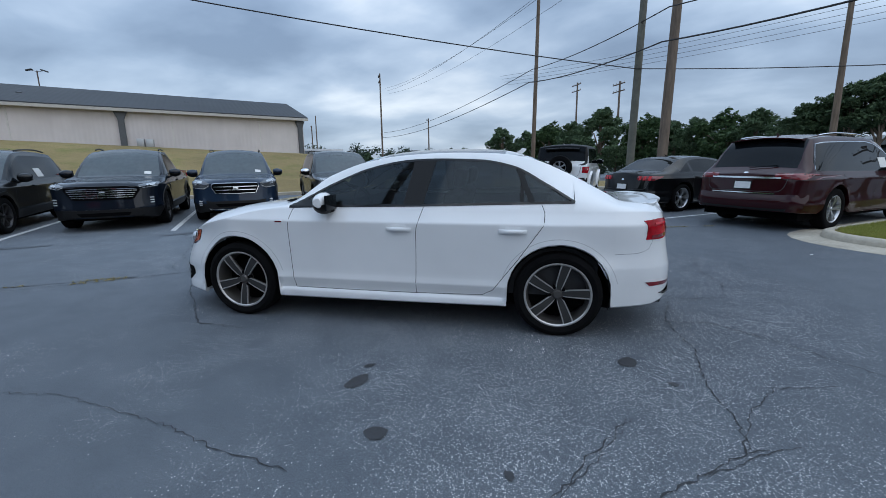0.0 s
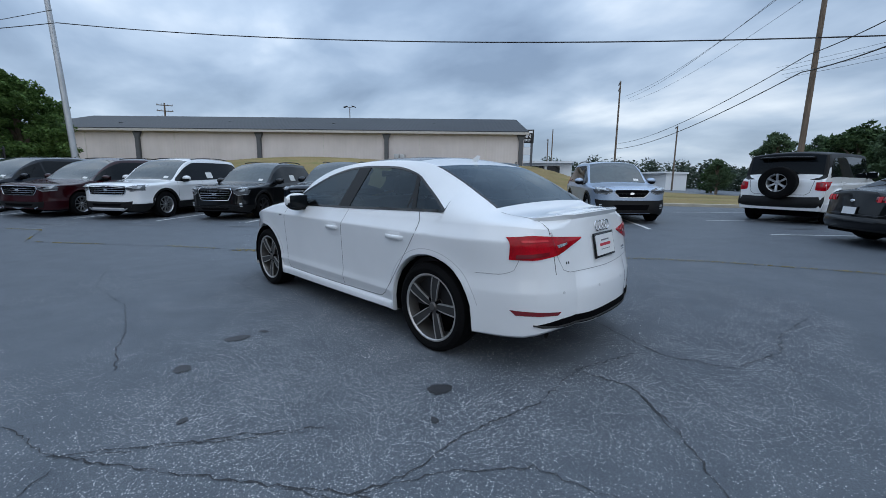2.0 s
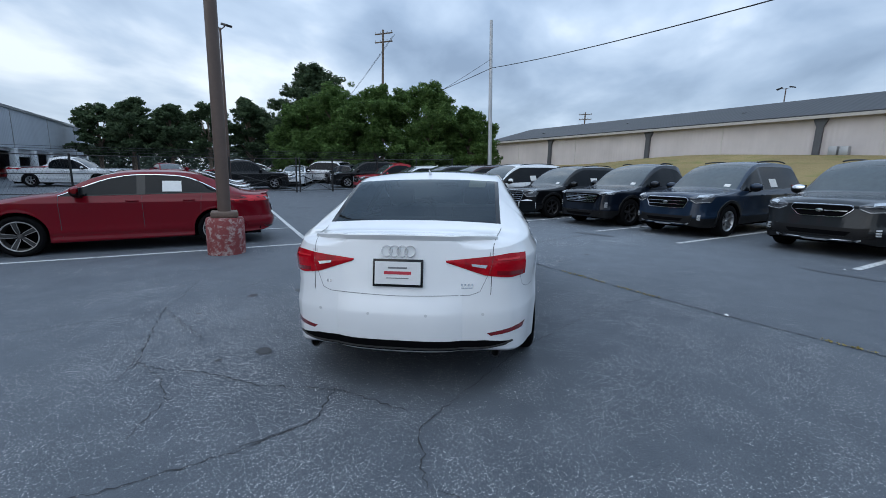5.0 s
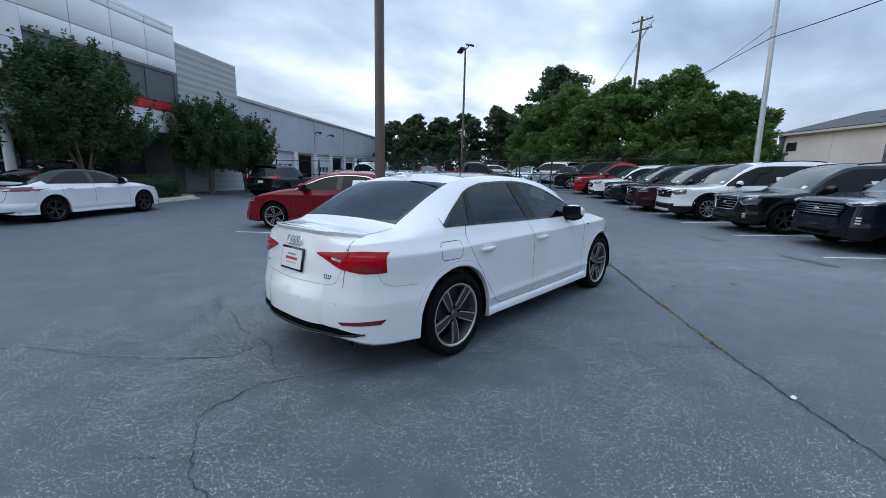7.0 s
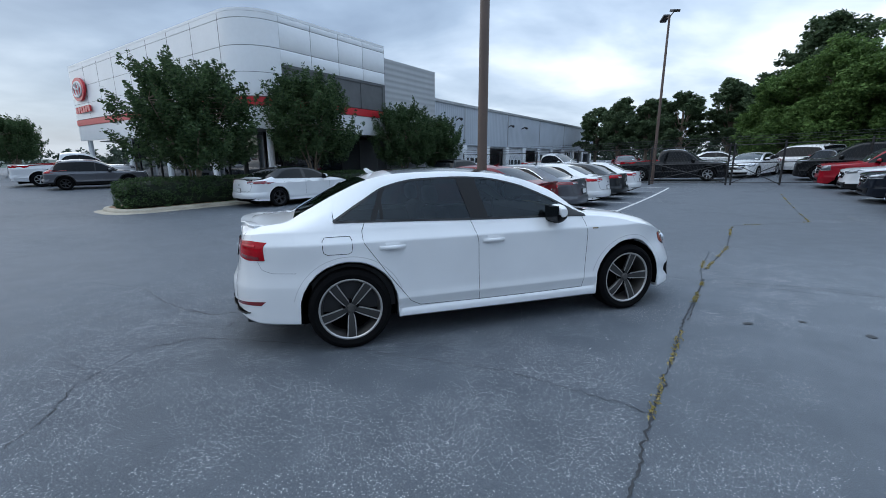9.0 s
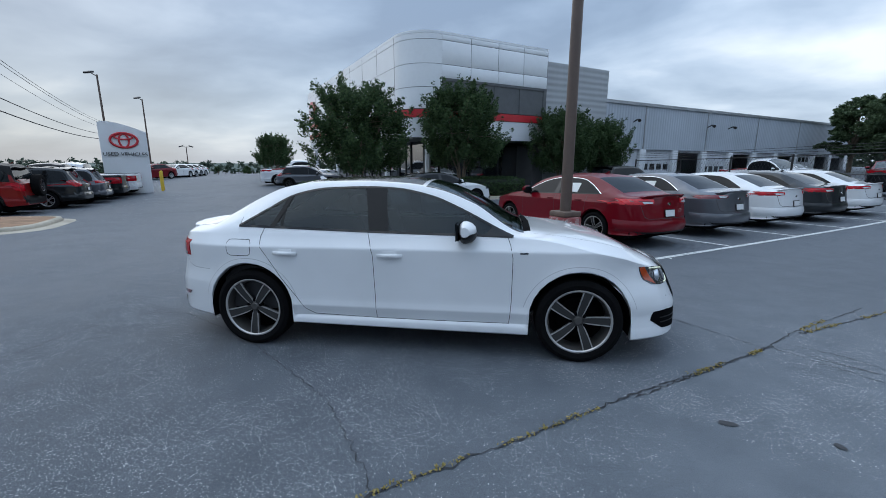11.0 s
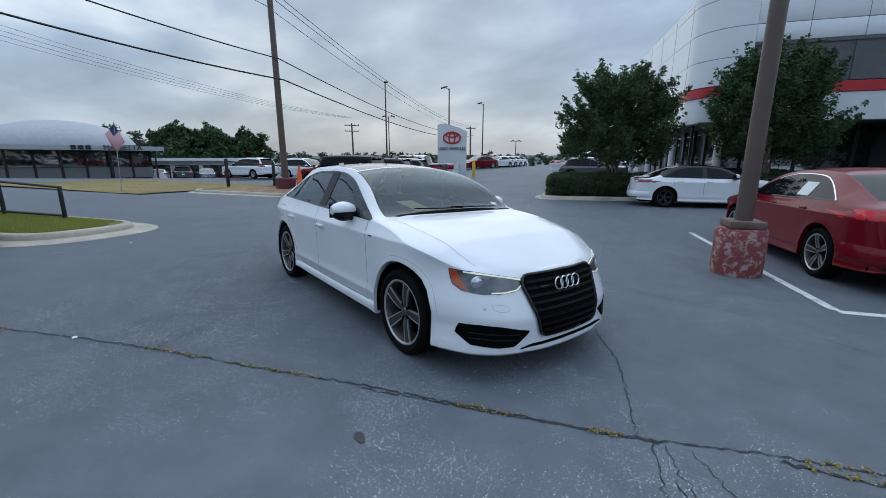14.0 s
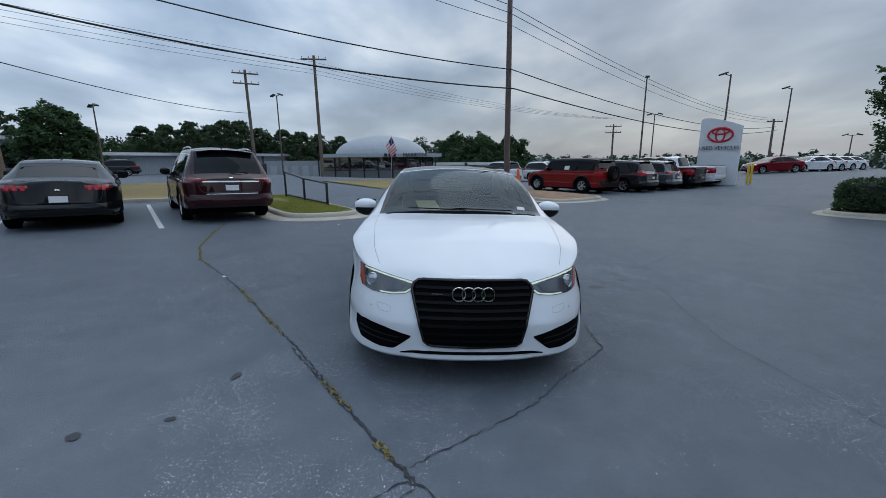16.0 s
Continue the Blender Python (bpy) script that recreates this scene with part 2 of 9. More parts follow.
def chipped(name, top, under, scale=5.0, lo=0.48, hi=0.56):
    m, t, b = nodes_of(name)
    n, f = noise_node(t, scale, 8, 0.68, dist=0.4), noise_node(t, 40, 4)
    c = mix_node(t, ramp_node(t, n, (lo, (0, 0, 0)), (hi, (1, 1, 1))), top, under)
    c = mix_node(t, 0.5, c, ramp_node(t, f, (0.3, (0.7, 0.7, 0.7)), (0.7, (1.15, 1.15, 1.15))), "MULTIPLY")
    t.links.new(c, b.inputs["Base Color"])
    b.inputs["Roughness"].default_value = 0.85
    bump_node(t, b, n, 0.5, 0.01)
    return m


def bark_mat(name, color):
    m, t, b = nodes_of(name)
    n = noise_node(t, 9, 6, 0.65, stretch=(1, 1, 0.12))
    c = ramp_node(t, n, (0.3, tuple(v * 0.55 for v in color)), (0.7, tuple(v * 1.3 for v in color)))
    t.links.new(c, b.inputs["Base Color"])
    b.inputs["Roughness"].default_value = 0.9
    bump_node(t, b, n, 0.6, 0.02)
    return m


def siding(name, color, pitch, depth=0.5, axis=0, spec=0.3):
    """Sheet metal with ribs at a fixed pitch."""
    m, t, b = nodes_of(name)
    tc, w = t.nodes.new("ShaderNodeTexCoord"), t.nodes.new("ShaderNodeTexWave")
    w.wave_type, w.bands_direction = "BANDS", "XYZ"[axis]
    w.inputs["Scale"].default_value = 0.314 / pitch
    t.links.new(tc.outputs["Object"], w.inputs["Vector"])
    wide, streak = noise_node(t, 0.35, 4), noise_node(t, 2.0, 5, stretch=(1, 1, 0.05))
    c = ramp_node(t, wide, (0.3, tuple(v * 0.9 for v in color)), (0.7, tuple(min(1, v * 1.06) for v in color)))
    c = mix_node(t, 0.2, c, ramp_node(t, streak, (0.35, (0.78, 0.78, 0.78)), (0.6, (1, 1, 1))), "MULTIPLY")
    t.links.new(c, b.inputs["Base Color"])
    b.inputs["Roughness"].default_value, b.inputs["Metallic"].default_value = 0.5, 0.0
    b.inputs["Specular IOR Level"].default_value = spec
    bump_node(t, b, w.outputs["Fac"], depth, 0.03)
    return m


ASPHALT = asphalt()
GRASS, GRASS_DRY = grass_mat("lawn", 0.35), grass_mat("dry lawn", 0.78)
WHITE_LINE = chipped("worn road paint", (0.62, 0.63, 0.62), (0.2, 0.21, 0.22), 14.0, 0.52, 0.66)
CONCRETE = plain("kerb concrete", (0.40, 0.36, 0.29), 0.9, vary=0.3, scale=3.0, bump=0.3)
CONCRETE_GREY = plain("grey concrete", (0.42, 0.41, 0.39), 0.9, vary=0.25, scale=3.0, bump=0.25)
RED_BASE = chipped("chipped red paint on concrete", (0.22, 0.048, 0.048), (0.38, 0.29, 0.27), 11.0, 0.50, 0.62)
BROWN_POLE = plain("brown painted steel", (0.105, 0.072, 0.058), 0.45, vary=0.15, scale=4)
STEEL = plain("weathered galvanised steel", (0.40, 0.41, 0.42), 0.45, 0.6, vary=0.15, scale=3)
POLE_WOOD = bark_mat("weathered pole timber", (0.15, 0.115, 0.088))
BARK = bark_mat("bark", (0.20, 0.155, 0.115))
BLACK_STEEL = plain("black painted steel", (0.012, 0.012, 0.013), 0.5)
WIRE = plain("black cable", (0.015, 0.015, 0.017), 0.7)
CRACK = plain("open crack filled with grit", (0.036, 0.038, 0.042), 0.95, vary=0.4, scale=20)
TUFT = leaf_mat("dry weeds", (0.24, 0.20, 0.06), (0.46, 0.36, 0.14))
STAIN = plain("oil patch", (0.028, 0.029, 0.032), 0.55, vary=0.35, scale=14)
STRAW = plain("pine straw", (0.27, 0.165, 0.10), 0.95, vary=0.45, scale=5, bump=0.8)

# ---- builders ----
PHI = 35.9
LOT = pose(0, 0, 0, 0, 0, PHI)
COSP, SINP = math.cos(radians(PHI)), math.sin(radians(PHI))


def soft(x, k):
    return math.log1p(math.exp(max(-40.0, min(40.0, x * k)))) / k


def smooth(a, b, x):
    u = max(0.0, min(1.0, (x - a) / (b - a)))
    return u * u * (3 - 2 * u)


def height(x, y):
    """The ground: a car park that falls to the south, a bank to the north, level land far off."""
    s, d = x * COSP + y * SINP, -x * SINP + y * COSP
    z = min(y, 14) * 0.0288 if y > 0 else -0.2 * (1 - math.exp(max(y, -80) * 0.144))
    xc = max(-45.0, min(12.0, x))
    z += -0.007 * xc + 0.04 * soft(-xc - 13, 0.6)
    z += 0.035 * min(soft(-15 - y, 1.0), 16) * smooth(-8, 4, x)
    z -= 1.25 * smooth(32.0, 55.0, 0.85 * s - 0.5 * d) * smooth(-8.0, -18.0, d)
    z += 2.3 * smooth(15.0, 36.0, d) * smooth(13.0, 3.5, s) * (1 - 0.45 * smooth(-16, -32, s)) * smooth(-130, -60, s)
    return z


def h_lot(s, d):
    return height(s * COSP - d * SINP, s * SINP + d * COSP)


def lot_pose(s, d, turn=0.0, up=0.0):
    """A pose on the ground of the car park, leaning with it; turn 0 looks along +s."""
    x, y = s * COSP - d * SINP, s * SINP + d * COSP
    gx, gy = (height(x + 0.8, y) - height(x - 0.8, y)) / 1.6, (height(x, y + 0.8) - height(x, y - 0.8)) / 1.6
    nrm = Vector((-gx, -gy, 1)).normalized()
    tilt = Vector((0, 0, 1)).rotation_difference(nrm).to_matrix().to_4x4()
    return Matrix.Translation((x, y, height(x, y) + up)) @ tilt @ pose(0, 0, 0, 0, 0, PHI + turn)


def upright(s, d, turn=0.0, up=0.0):
    x, y = s * COSP - d * SINP, s * SINP + d * COSP
    return Matrix.Translation((x, y, height(x, y) + up)) @ pose(0, 0, 0, 0, 0, PHI + turn)


def mesh_of(bm, name, mat, smooth_angle=None):
    me = bpy.data.meshes.new(name)
    bm.to_mesh(me)
    bm.free()
    for m in mat if isinstance(mat, (list, tuple)) else [mat]:
        me.materials.append(m)
    if smooth_angle is not None:
        me.polygons.foreach_set("use_smooth", [True] * len(me.polygons))
        me.set_sharp_from_angle(angle=radians(smooth_angle))
    return me


def part(name, bm, mat, parent, label="", angle=35, m=None):
    """Links a bmesh as one mesh under a thing or under a part."""
    me = mesh_of(bm, name, mat, angle) if isinstance(bm, bmesh.types.BMesh) else bm
    ob = new(name, me)
    ob.parent = parent
    if m is not None:
        ob.matrix_basis = m
    if label:
        ob["label"] = label
    return ob


def thing(name, m, label, category, group="", kind=""):
    ob = new(name)
    ob.empty_display_size = 0.2
    ob.matrix_basis = m
    return tagged(ob, label, category, group, kind)


def solid(name, bm, mat, m, label, category, group="", kind="", angle=35):
    ob = new(name, mesh_of(bm, name, mat, angle))
    ob.matrix_basis = m
    return tagged(ob, label, category, group, kind)


def box(bm, x0, y0, z0, x1, y1, z1, bevel=0.0, m=None):
    g = bmesh.ops.create_cube(bm, size=1.0)["verts"]
    for v in g:
        v.co = Vector(((x0 + x1) / 2 + v.co.x * (x1 - x0), (y0 + y1) / 2 + v.co.y * (y1 - y0), (z0 + z1) / 2 + v.co.z * (z1 - z0)))
    if bevel:
        es = list({e for v in g for e in v.link_edges})
        r = bmesh.ops.bevel(bm, geom=es, offset=bevel, segments=2, affect="EDGES", profile=0.5)
        g = list({v for f in r["faces"] for v in f.verts} | {v for v in g if v.is_valid})
    if m is not None:
        bmesh.ops.transform(bm, matrix=m, verts=[v for v in g if v.is_valid])
    return bm


def boxed(*a, **k):
    return box(bmesh.new(), *a, **k)


def ring_loft(bm, rings, close=True, cap=True):
    """Skins rings of points (all of one count) into a tube."""
    vs = [[bm.verts.new(p) for p in r] for r in rings]
    n = len(vs[0])
    for a, b in zip(vs, vs[1:]):
        for i in range(n if close else n - 1):
            j = (i + 1) % n
            bm.faces.new((a[i], a[j], b[j], b[i]))
    if cap:
        bm.faces.new(vs[0][::-1])
        bm.faces.new(vs[-1])
    return vs


def tube(bm, pts, radius, seg=8, cap=True):
    """A tube along points; radius a number or one for each point."""
    pts = [Vector(p) for p in pts]
    rs = radius if isinstance(radius, (list, tuple)) else [radius] * len(pts)
    rings, ref = [], None
    for i, p in enumerate(pts):
        way = (pts[min(i + 1, len(pts) - 1)] - pts[max(i - 1, 0)]).normalized()
        if ref is None:
            ref = Vector((0, 0, 1)) if abs(way.z) < 0.9 else Vector((1, 0, 0))
        a = way.cross(ref).normalized()
        b = a.cross(way).normalized()
        ref = b
        rings.append([p + (a * math.cos(k) + b * math.sin(k)) * rs[i] for k in (2 * math.pi * j / seg for j in range(seg))])
    ring_loft(bm, rings, True, cap)
    return bm


def lathe(bm, prof, seg=32, axis="z", start=0.0, m=None):
    """Turns a profile of (radius, along) round an axis."""
    rings = []
    for j in range(seg):
        a = start + 2 * math.pi * j / seg
        c, s = math.cos(a), math.sin(a)
        rings.append([{"z": (r * c, r * s, h), "y": (r * c, h, r * s), "x": (h, r * c, r * s)}[axis] for r, h in prof])
    vs = [[bm.verts.new(m @ Vector(p) if m is not None else p) for p in r] for r in rings]
    for j in range(seg):
        a, b = vs[j], vs[(j + 1) % seg]
        for i in range(len(prof) - 1):
            q = [a[i], a[i + 1], b[i + 1], b[i]]
            bm.faces.new(q)
    bmesh.ops.remove_doubles(bm, verts=[v for r in vs for v in r], dist=1e-5)
    return bm


def fix(bm):
    bmesh.ops.recalc_face_normals(bm, faces=bm.faces[:])
    return bm


def sheet(fn, us, vs):
    """A grid of points fn(u, v)."""
    bm = bmesh.new()
    g = [[bm.verts.new(fn(u, v)) for v in vs] for u in us]
    for a, b in zip(g, g[1:]):
        for i in range(len(vs) - 1):
            bm.faces.new((a[i], b[i], b[i + 1], a[i + 1]))
    return bm


def span(a, b, n):
    return [a + (b - a) * i / n for i in range(n + 1)]


def tri_soup(name, verts, faces, mat):
    me = bpy.data.meshes.new(name)
    me.from_pydata(verts, [], faces)
    me.materials.append(mat)
    return me


def leaf_cloud(rng, centres, radii, count, size, flat=0.6, droop=0.0):
    """Small leaf quads spread through the outer shells of clumps."""
    w = np.array(radii) ** 2
    pick = rng.choice(len(centres), count, p=w / w.sum())
    way = rng.normal(size=(count, 3))
    way /= np.linalg.norm(way, axis=1)[:, None]
    far = rng.random(count) ** 0.45
    p = np.array(centres)[pick] + way * (far * np.array(radii)[pick])[:, None] * (1, 1, flat)
    a = rng.normal(size=(count, 3)) * (1, 1, 0.6)
    a /= np.linalg.norm(a, axis=1)[:, None]
    b = np.cross(a, way + 0.6 * rng.normal(size=(count, 3)))
    b /= np.linalg.norm(b, axis=1)[:, None] + 1e-9
    sz = size * (0.6 + 0.8 * rng.random(count))[:, None]
    quad = np.stack([p - a * sz, p + b * sz * 0.45 - a * 0.1 * sz, p + a * sz, p - b * sz * 0.45 - a * 0.1 * sz], 1).reshape(-1, 3)
    faces = np.arange(count * 4).reshape(-1, 4)
    return quad.tolist(), faces.tolist()


def letters(text, size, depth, mat, m, parent, name="letters", label=""):
    """Raised writing in the built-in font, turned into a mesh."""
    cu = bpy.data.curves.new(name, "FONT")
    cu.body, cu.size, cu.extrude, cu.align_x, cu.align_y = text, size, depth, "CENTER", "CENTER"
    tmp = bpy.data.objects.new(name, cu)
    scene.collection.objects.link(tmp)
    me = bpy.data.meshes.new_from_object(tmp.evaluated_get(bpy.context.evaluated_depsgraph_get()))
    bpy.data.objects.remove(tmp)
    me.materials.clear()
    me.materials.append(mat)
    ob = new(name, me)
    ob.parent, ob.matrix_basis = parent, m
    if label:
        ob["label"] = label
    return ob

# ---- ground ----
def ground_axis():
    near = [i * 1.25 for i in range(-48, 49)]
    far = [75, 95, 120, 160, 220, 320, 500, 900, 1800, 2600]
    return [-v for v in far[::-1]] + near + far


def make_ground():
    ax = ground_axis()
    bm = sheet(lambda u, v: (u, v, height(u, v)), ax, ax)
    return solid("ground", bm, ASPHALT, Matrix(), "worn grey asphalt car park with pale aggregate patches", "ground", kind="structure", angle=60)


GROUND = make_ground()


def strip_on_ground(pts, width, up, jitter=0.0, rng=None, step=0.25):
    """A flat ribbon over the ground along plan points, with an uneven width when jitter is given."""
    line, rng = [], rng or random.Random(3)
    for (x0, y0), (x1, y1) in zip(pts, pts[1:]):
        n = max(1, int(math.hypot(x1 - x0, y1 - y0) / step))
        for i in range(n):
            line.append((x0 + (x1 - x0) * i / n, y0 + (y1 - y0) * i / n))
    line.append(pts[-1])
    bm, prev = bmesh.new(), None
    for i, (x, y) in enumerate(line):
        (xa, ya), (xb, yb) = line[max(0, i - 1)], line[min(len(line) - 1, i + 1)]
        ln = math.hypot(xb - xa, yb - ya) or 1
        nx, ny = -(yb - ya) / ln, (xb - xa) / ln
        off = rng.gauss(0, jitter)
        w = width * (0.5 if not jitter else 0.5 * rng.choice((0.35, 0.7, 1.0, 1.0, 1.5)))
        if jitter and i in (0, len(line) - 1):
            w *= 0.2
        q = [bm.verts.new((x + nx * (off + k * w), y + ny * (off + k * w), height(x, y) + up)) for k in (-1, 1)]
        if prev:
            bm.faces.new((prev[0], q[0], q[1], prev[1]))
        prev = q
    return fix(bm)


def lot_xy(s, d):
    return s * COSP - d * SINP, s * SINP + d * COSP


def stall_line(s0, d0, s1, d1, w=0.10):
    part("stall_line", strip_on_ground([lot_xy(s0, d0), lot_xy(s1, d1)], w, 0.006, step=0.6), WHITE_LINE, GROUND, "worn white parking line")


for s in (-19.0, -16.3, -13.6, -10.95, -8.3, -5.65, -2.97, -0.9, 1.75, 4.5):
    stall_line(s, 5.75, s, 12.6)
for d in (2.4, 5.15, 7.9, 10.5):
    stall_line(6.7, d, 12.4, d)
stall_line(-4.42, -0.76, -20.3, -0.76)
for s in (-4.42, -7.1, -9.75, -12.4, -15.05, -17.7, -20.3):
    stall_line(s, -0.82, s, -5.9)

CRACKS = [
    ([(-16.3, -7.4), (-9.7, -2.5), (-7.6, -2.8), (-5.1, -1.0), (-3.4, 0.0)], 0.045, True),
    ([(-3.0, 0.33), (-1.6, 1.3), (-0.8, 1.9), (-0.2, 2.33), (0.4, 2.82), (1.3, 3.6), (2.2, 4.1), (3.6, 4.6), (4.7, 4.9)], 0.035, True),
    ([(-4.6, -0.9), (-3.7, -0.27), (-3.3, 0.02), (-2.95, 0.35), (-2.4, 0.76), (-1.6, 1.34)], 0.03, True),
    ([(-0.2, 2.35), (0.1, 1.94), (0.35, 1.62), (1.5, 0.75), (2.3, 0.33)], 0.014, False),
    ([(-2.9, 0.4), (-2.6, -0.03), (-2.35, -0.38), (-2.1, -0.6), (-1.9, -0.8), (-1.6, -1.1), (-1.1, -1.15)], 0.02, False),
    ([(-2.95, 0.35), (-3.2, 0.72), (-3.6, 1.3)], 0.018, False),
    ([(-3.1, 0.27), (-3.4, 0.47), (-3.9, 1.4), (-5.2, 2.6)], 0.016, False),
    ([(2.4, 0.1), (2.22, -0.42), (2.25, -0.93), (2.12, -1.47), (2.15, -1.73), (2.06, -2.03), (1.78, -2.23), (0.9, -2.85)], 0.02, False),
    ([(2.06, -2.03), (2.23, -1.7), (2.5, -1.4), (2.9, -1.3)], 0.013, False),
    ([(1.61, -1.83), (1.46, -2.06), (1.23, -2.39), (0.9, -2.85)], 0.018, False),
    ([(-0.62, -2.34), (-0.36, -2.42), (0.1, -2.5)], 0.014, False),
    ([(2.28, 0.33), (2.55, 0.2), (2.95, 0.3), (3.15, 0.83), (3.12, 1.25), (3.25, 1.9)], 0.018, False),
    ([(2.2, -0.42), (2.55, -0.4), (2.86, -0.66), (3.2, -1.1), (3.57, -1.75), (4.4, -2.4)], 0.018, False),
    ([(0.94, -2.84), (1.29, -2.34), (1.63, -1.84)], 0.012, False),
    ([(-3.0, 0.33), (-3.5, 0.87), (-4.0, 1.54), (-5.0, 2.5), (-6.4, 3.0)], 0.012, False),
    ([(-4.0, -2.0), (-2.6, -2.3), (-1.5, -2.2), (-0.6, -2.34)], 0.012, False),
    ([(-0.15, -3.3), (0.54, -2.95), (0.97, -2.81)], 0.014, False),
    ([(1.83, -2.21), (2.12, -2.02), (2.34, -1.93)], 0.014, False),
    ([(1.04, -2.83), (2.0, -3.82), (2.64, -4.46)], 0.016, False),
    ([(3.2, 0.58), (3.34, 0.42)], 0.014, False),
    ([(2.54, -0.36), (2.75, -0.59), (2.91, -0.72)], 0.016, False),
    ([(2.06, -2.02), (2.2, -1.97)], 0.013, False),
    ([(-3.14, 0.54), (-3.77, 1.04), (-4.1, 1.51)], 0.016, False),
    ([(4.3, 0.2), (5.2, 0.9), (6.1, 0.4), (7.4, 0.8)], 0.014, False),
]


def make_cracks():
    rng, nrng = random.Random(5), np.random.default_rng(5)
    for pts, w, weeds in CRACKS:
        part("crack", strip_on_ground(pts, w * (0.34 if weeds else 0.34), 0.005, 0.008, rng, 0.03), CRACK, GROUND)
        if not weeds:
            continue
        at = []
        for (x0, y0), (x1, y1) in zip(pts, pts[1:]):
            n = int(math.hypot(x1 - x0, y1 - y0) * 150)
            for _ in range(n):
                u = rng.random()
                if noise.noise(Vector((x0 + (x1 - x0) * u, y0 + (y1 - y0) * u, 3)) * 1.9) < -0.03:
                    continue
                x, y = x0 + (x1 - x0) * u + rng.gauss(0, 0.012), y0 + (y1 - y0) * u + rng.gauss(0, 0.012)
                at.append((x, y, height(x, y) + 0.012))
        if not at:
            continue
        v, f = leaf_cloud(nrng, at, [0.010] * len(at), int(len(at) * 1.3), 0.010)
        ob = new("weeds", tri_soup("weeds", v, f, TUFT))
        tagged(ob, "dry yellow-green weeds growing in an asphalt crack", "weeds", kind="stuff")


make_cracks()


def blot(x, y, rx, ry, turn, mat, name, label, seed):
    rng, bm = random.Random(seed), bmesh.new()
    ph = [rng.random() * 6.3 for _ in range(4)]
    vs = []
    for i in range(26):
        a = 2 * math.pi * i / 26
        k = 1 + 0.06 * math.sin(3 * a + ph[0]) + 0.04 * math.sin(5 * a + ph[1]) + 0.03 * math.sin(8 * a + ph[2])
        px, py = rx * k * math.cos(a), ry * k * math.sin(a)
        c, s = math.cos(turn), math.sin(turn)
        px, py = x + c * px - s * py, y + s * px + c * py
        vs.append(bm.verts.new((px, py, height(px, py) + 0.006)))
    bm.faces.new(vs)
    part(name, bm, mat, GROUND, label)


for i, (x, y, rx, ry) in enumerate([(0.38, -2.19, 0.058, 0.05), (1.75, -1.21, 0.075, 0.055), (1.03, -2.35, 0.03, 0.02), (-2.03, 1.56, 0.05, 0.025), (-2.65, 2.1, 0.04, 0.03), (-2.5, 1.7, 0.03, 0.02), (1.95, -1.45, 0.03, 0.02), (0.1, -1.55, 0.04, 0.018)]):
    blot(x, y, rx, ry, i, STAIN, "oil_spot", "dark oil spot", i)
blot(0.1, -1.75, 0.09, 0.05, 1.2, STAIN, "oil_spot", "dark oil spot", 31)
PHI_R = math.radians(35.9)
DAMP = plain("dark damp asphalt", (0.072, 0.081, 0.093), 0.55, vary=0.4, scale=9)
for i, (s, d, rx, ry) in enumerate(((-5.1, 5.0, 0.55, 0.09), (-8.0, 4.9, 0.7, 0.08), (-2.6, 5.3, 0.5, 0.10), (1.9, 5.2, 0.6, 0.07), (3.0, 4.9, 0.45, 0.12), (8.0, 6.3, 0.5, 0.13), (-10.6, 4.6, 0.6, 0.07))):
    blot(*lot_xy(s, d), rx, ry, PHI_R + 0.1 * (i % 3), DAMP, "damp_streak", "dark damp streak", 40 + i)


# ---- kerbs and planted islands ----
def round_plan(pts, rad, seg=6):
    """Rounds the corners of a closed plan outline."""
    out, n = [], len(pts)
    for i in range(n):
        a, b, c = Vector(pts[i - 1]), Vector(pts[i]), Vector(pts[(i + 1) % n])
        r = min(rad, (a - b).length * 0.45, (c - b).length * 0.45)
        p, q = b + (a - b).normalized() * r, b + (c - b).normalized() * r
        for k in range(seg + 1):
            u = k / seg
            out.append(tuple((1 - u) ** 2 * p + 2 * u * (1 - u) * b + u * u * q))
    return out


def inset_plan(pts, w):
    c, out, n = [Vector(p) for p in pts], [], len(pts)
    for i in range(n):
        way = (c[(i + 1) % n] - c[i - 1]).normalized()
        out.append(tuple(c[i] + Vector((-way.y, way.x)) * w))
    return out


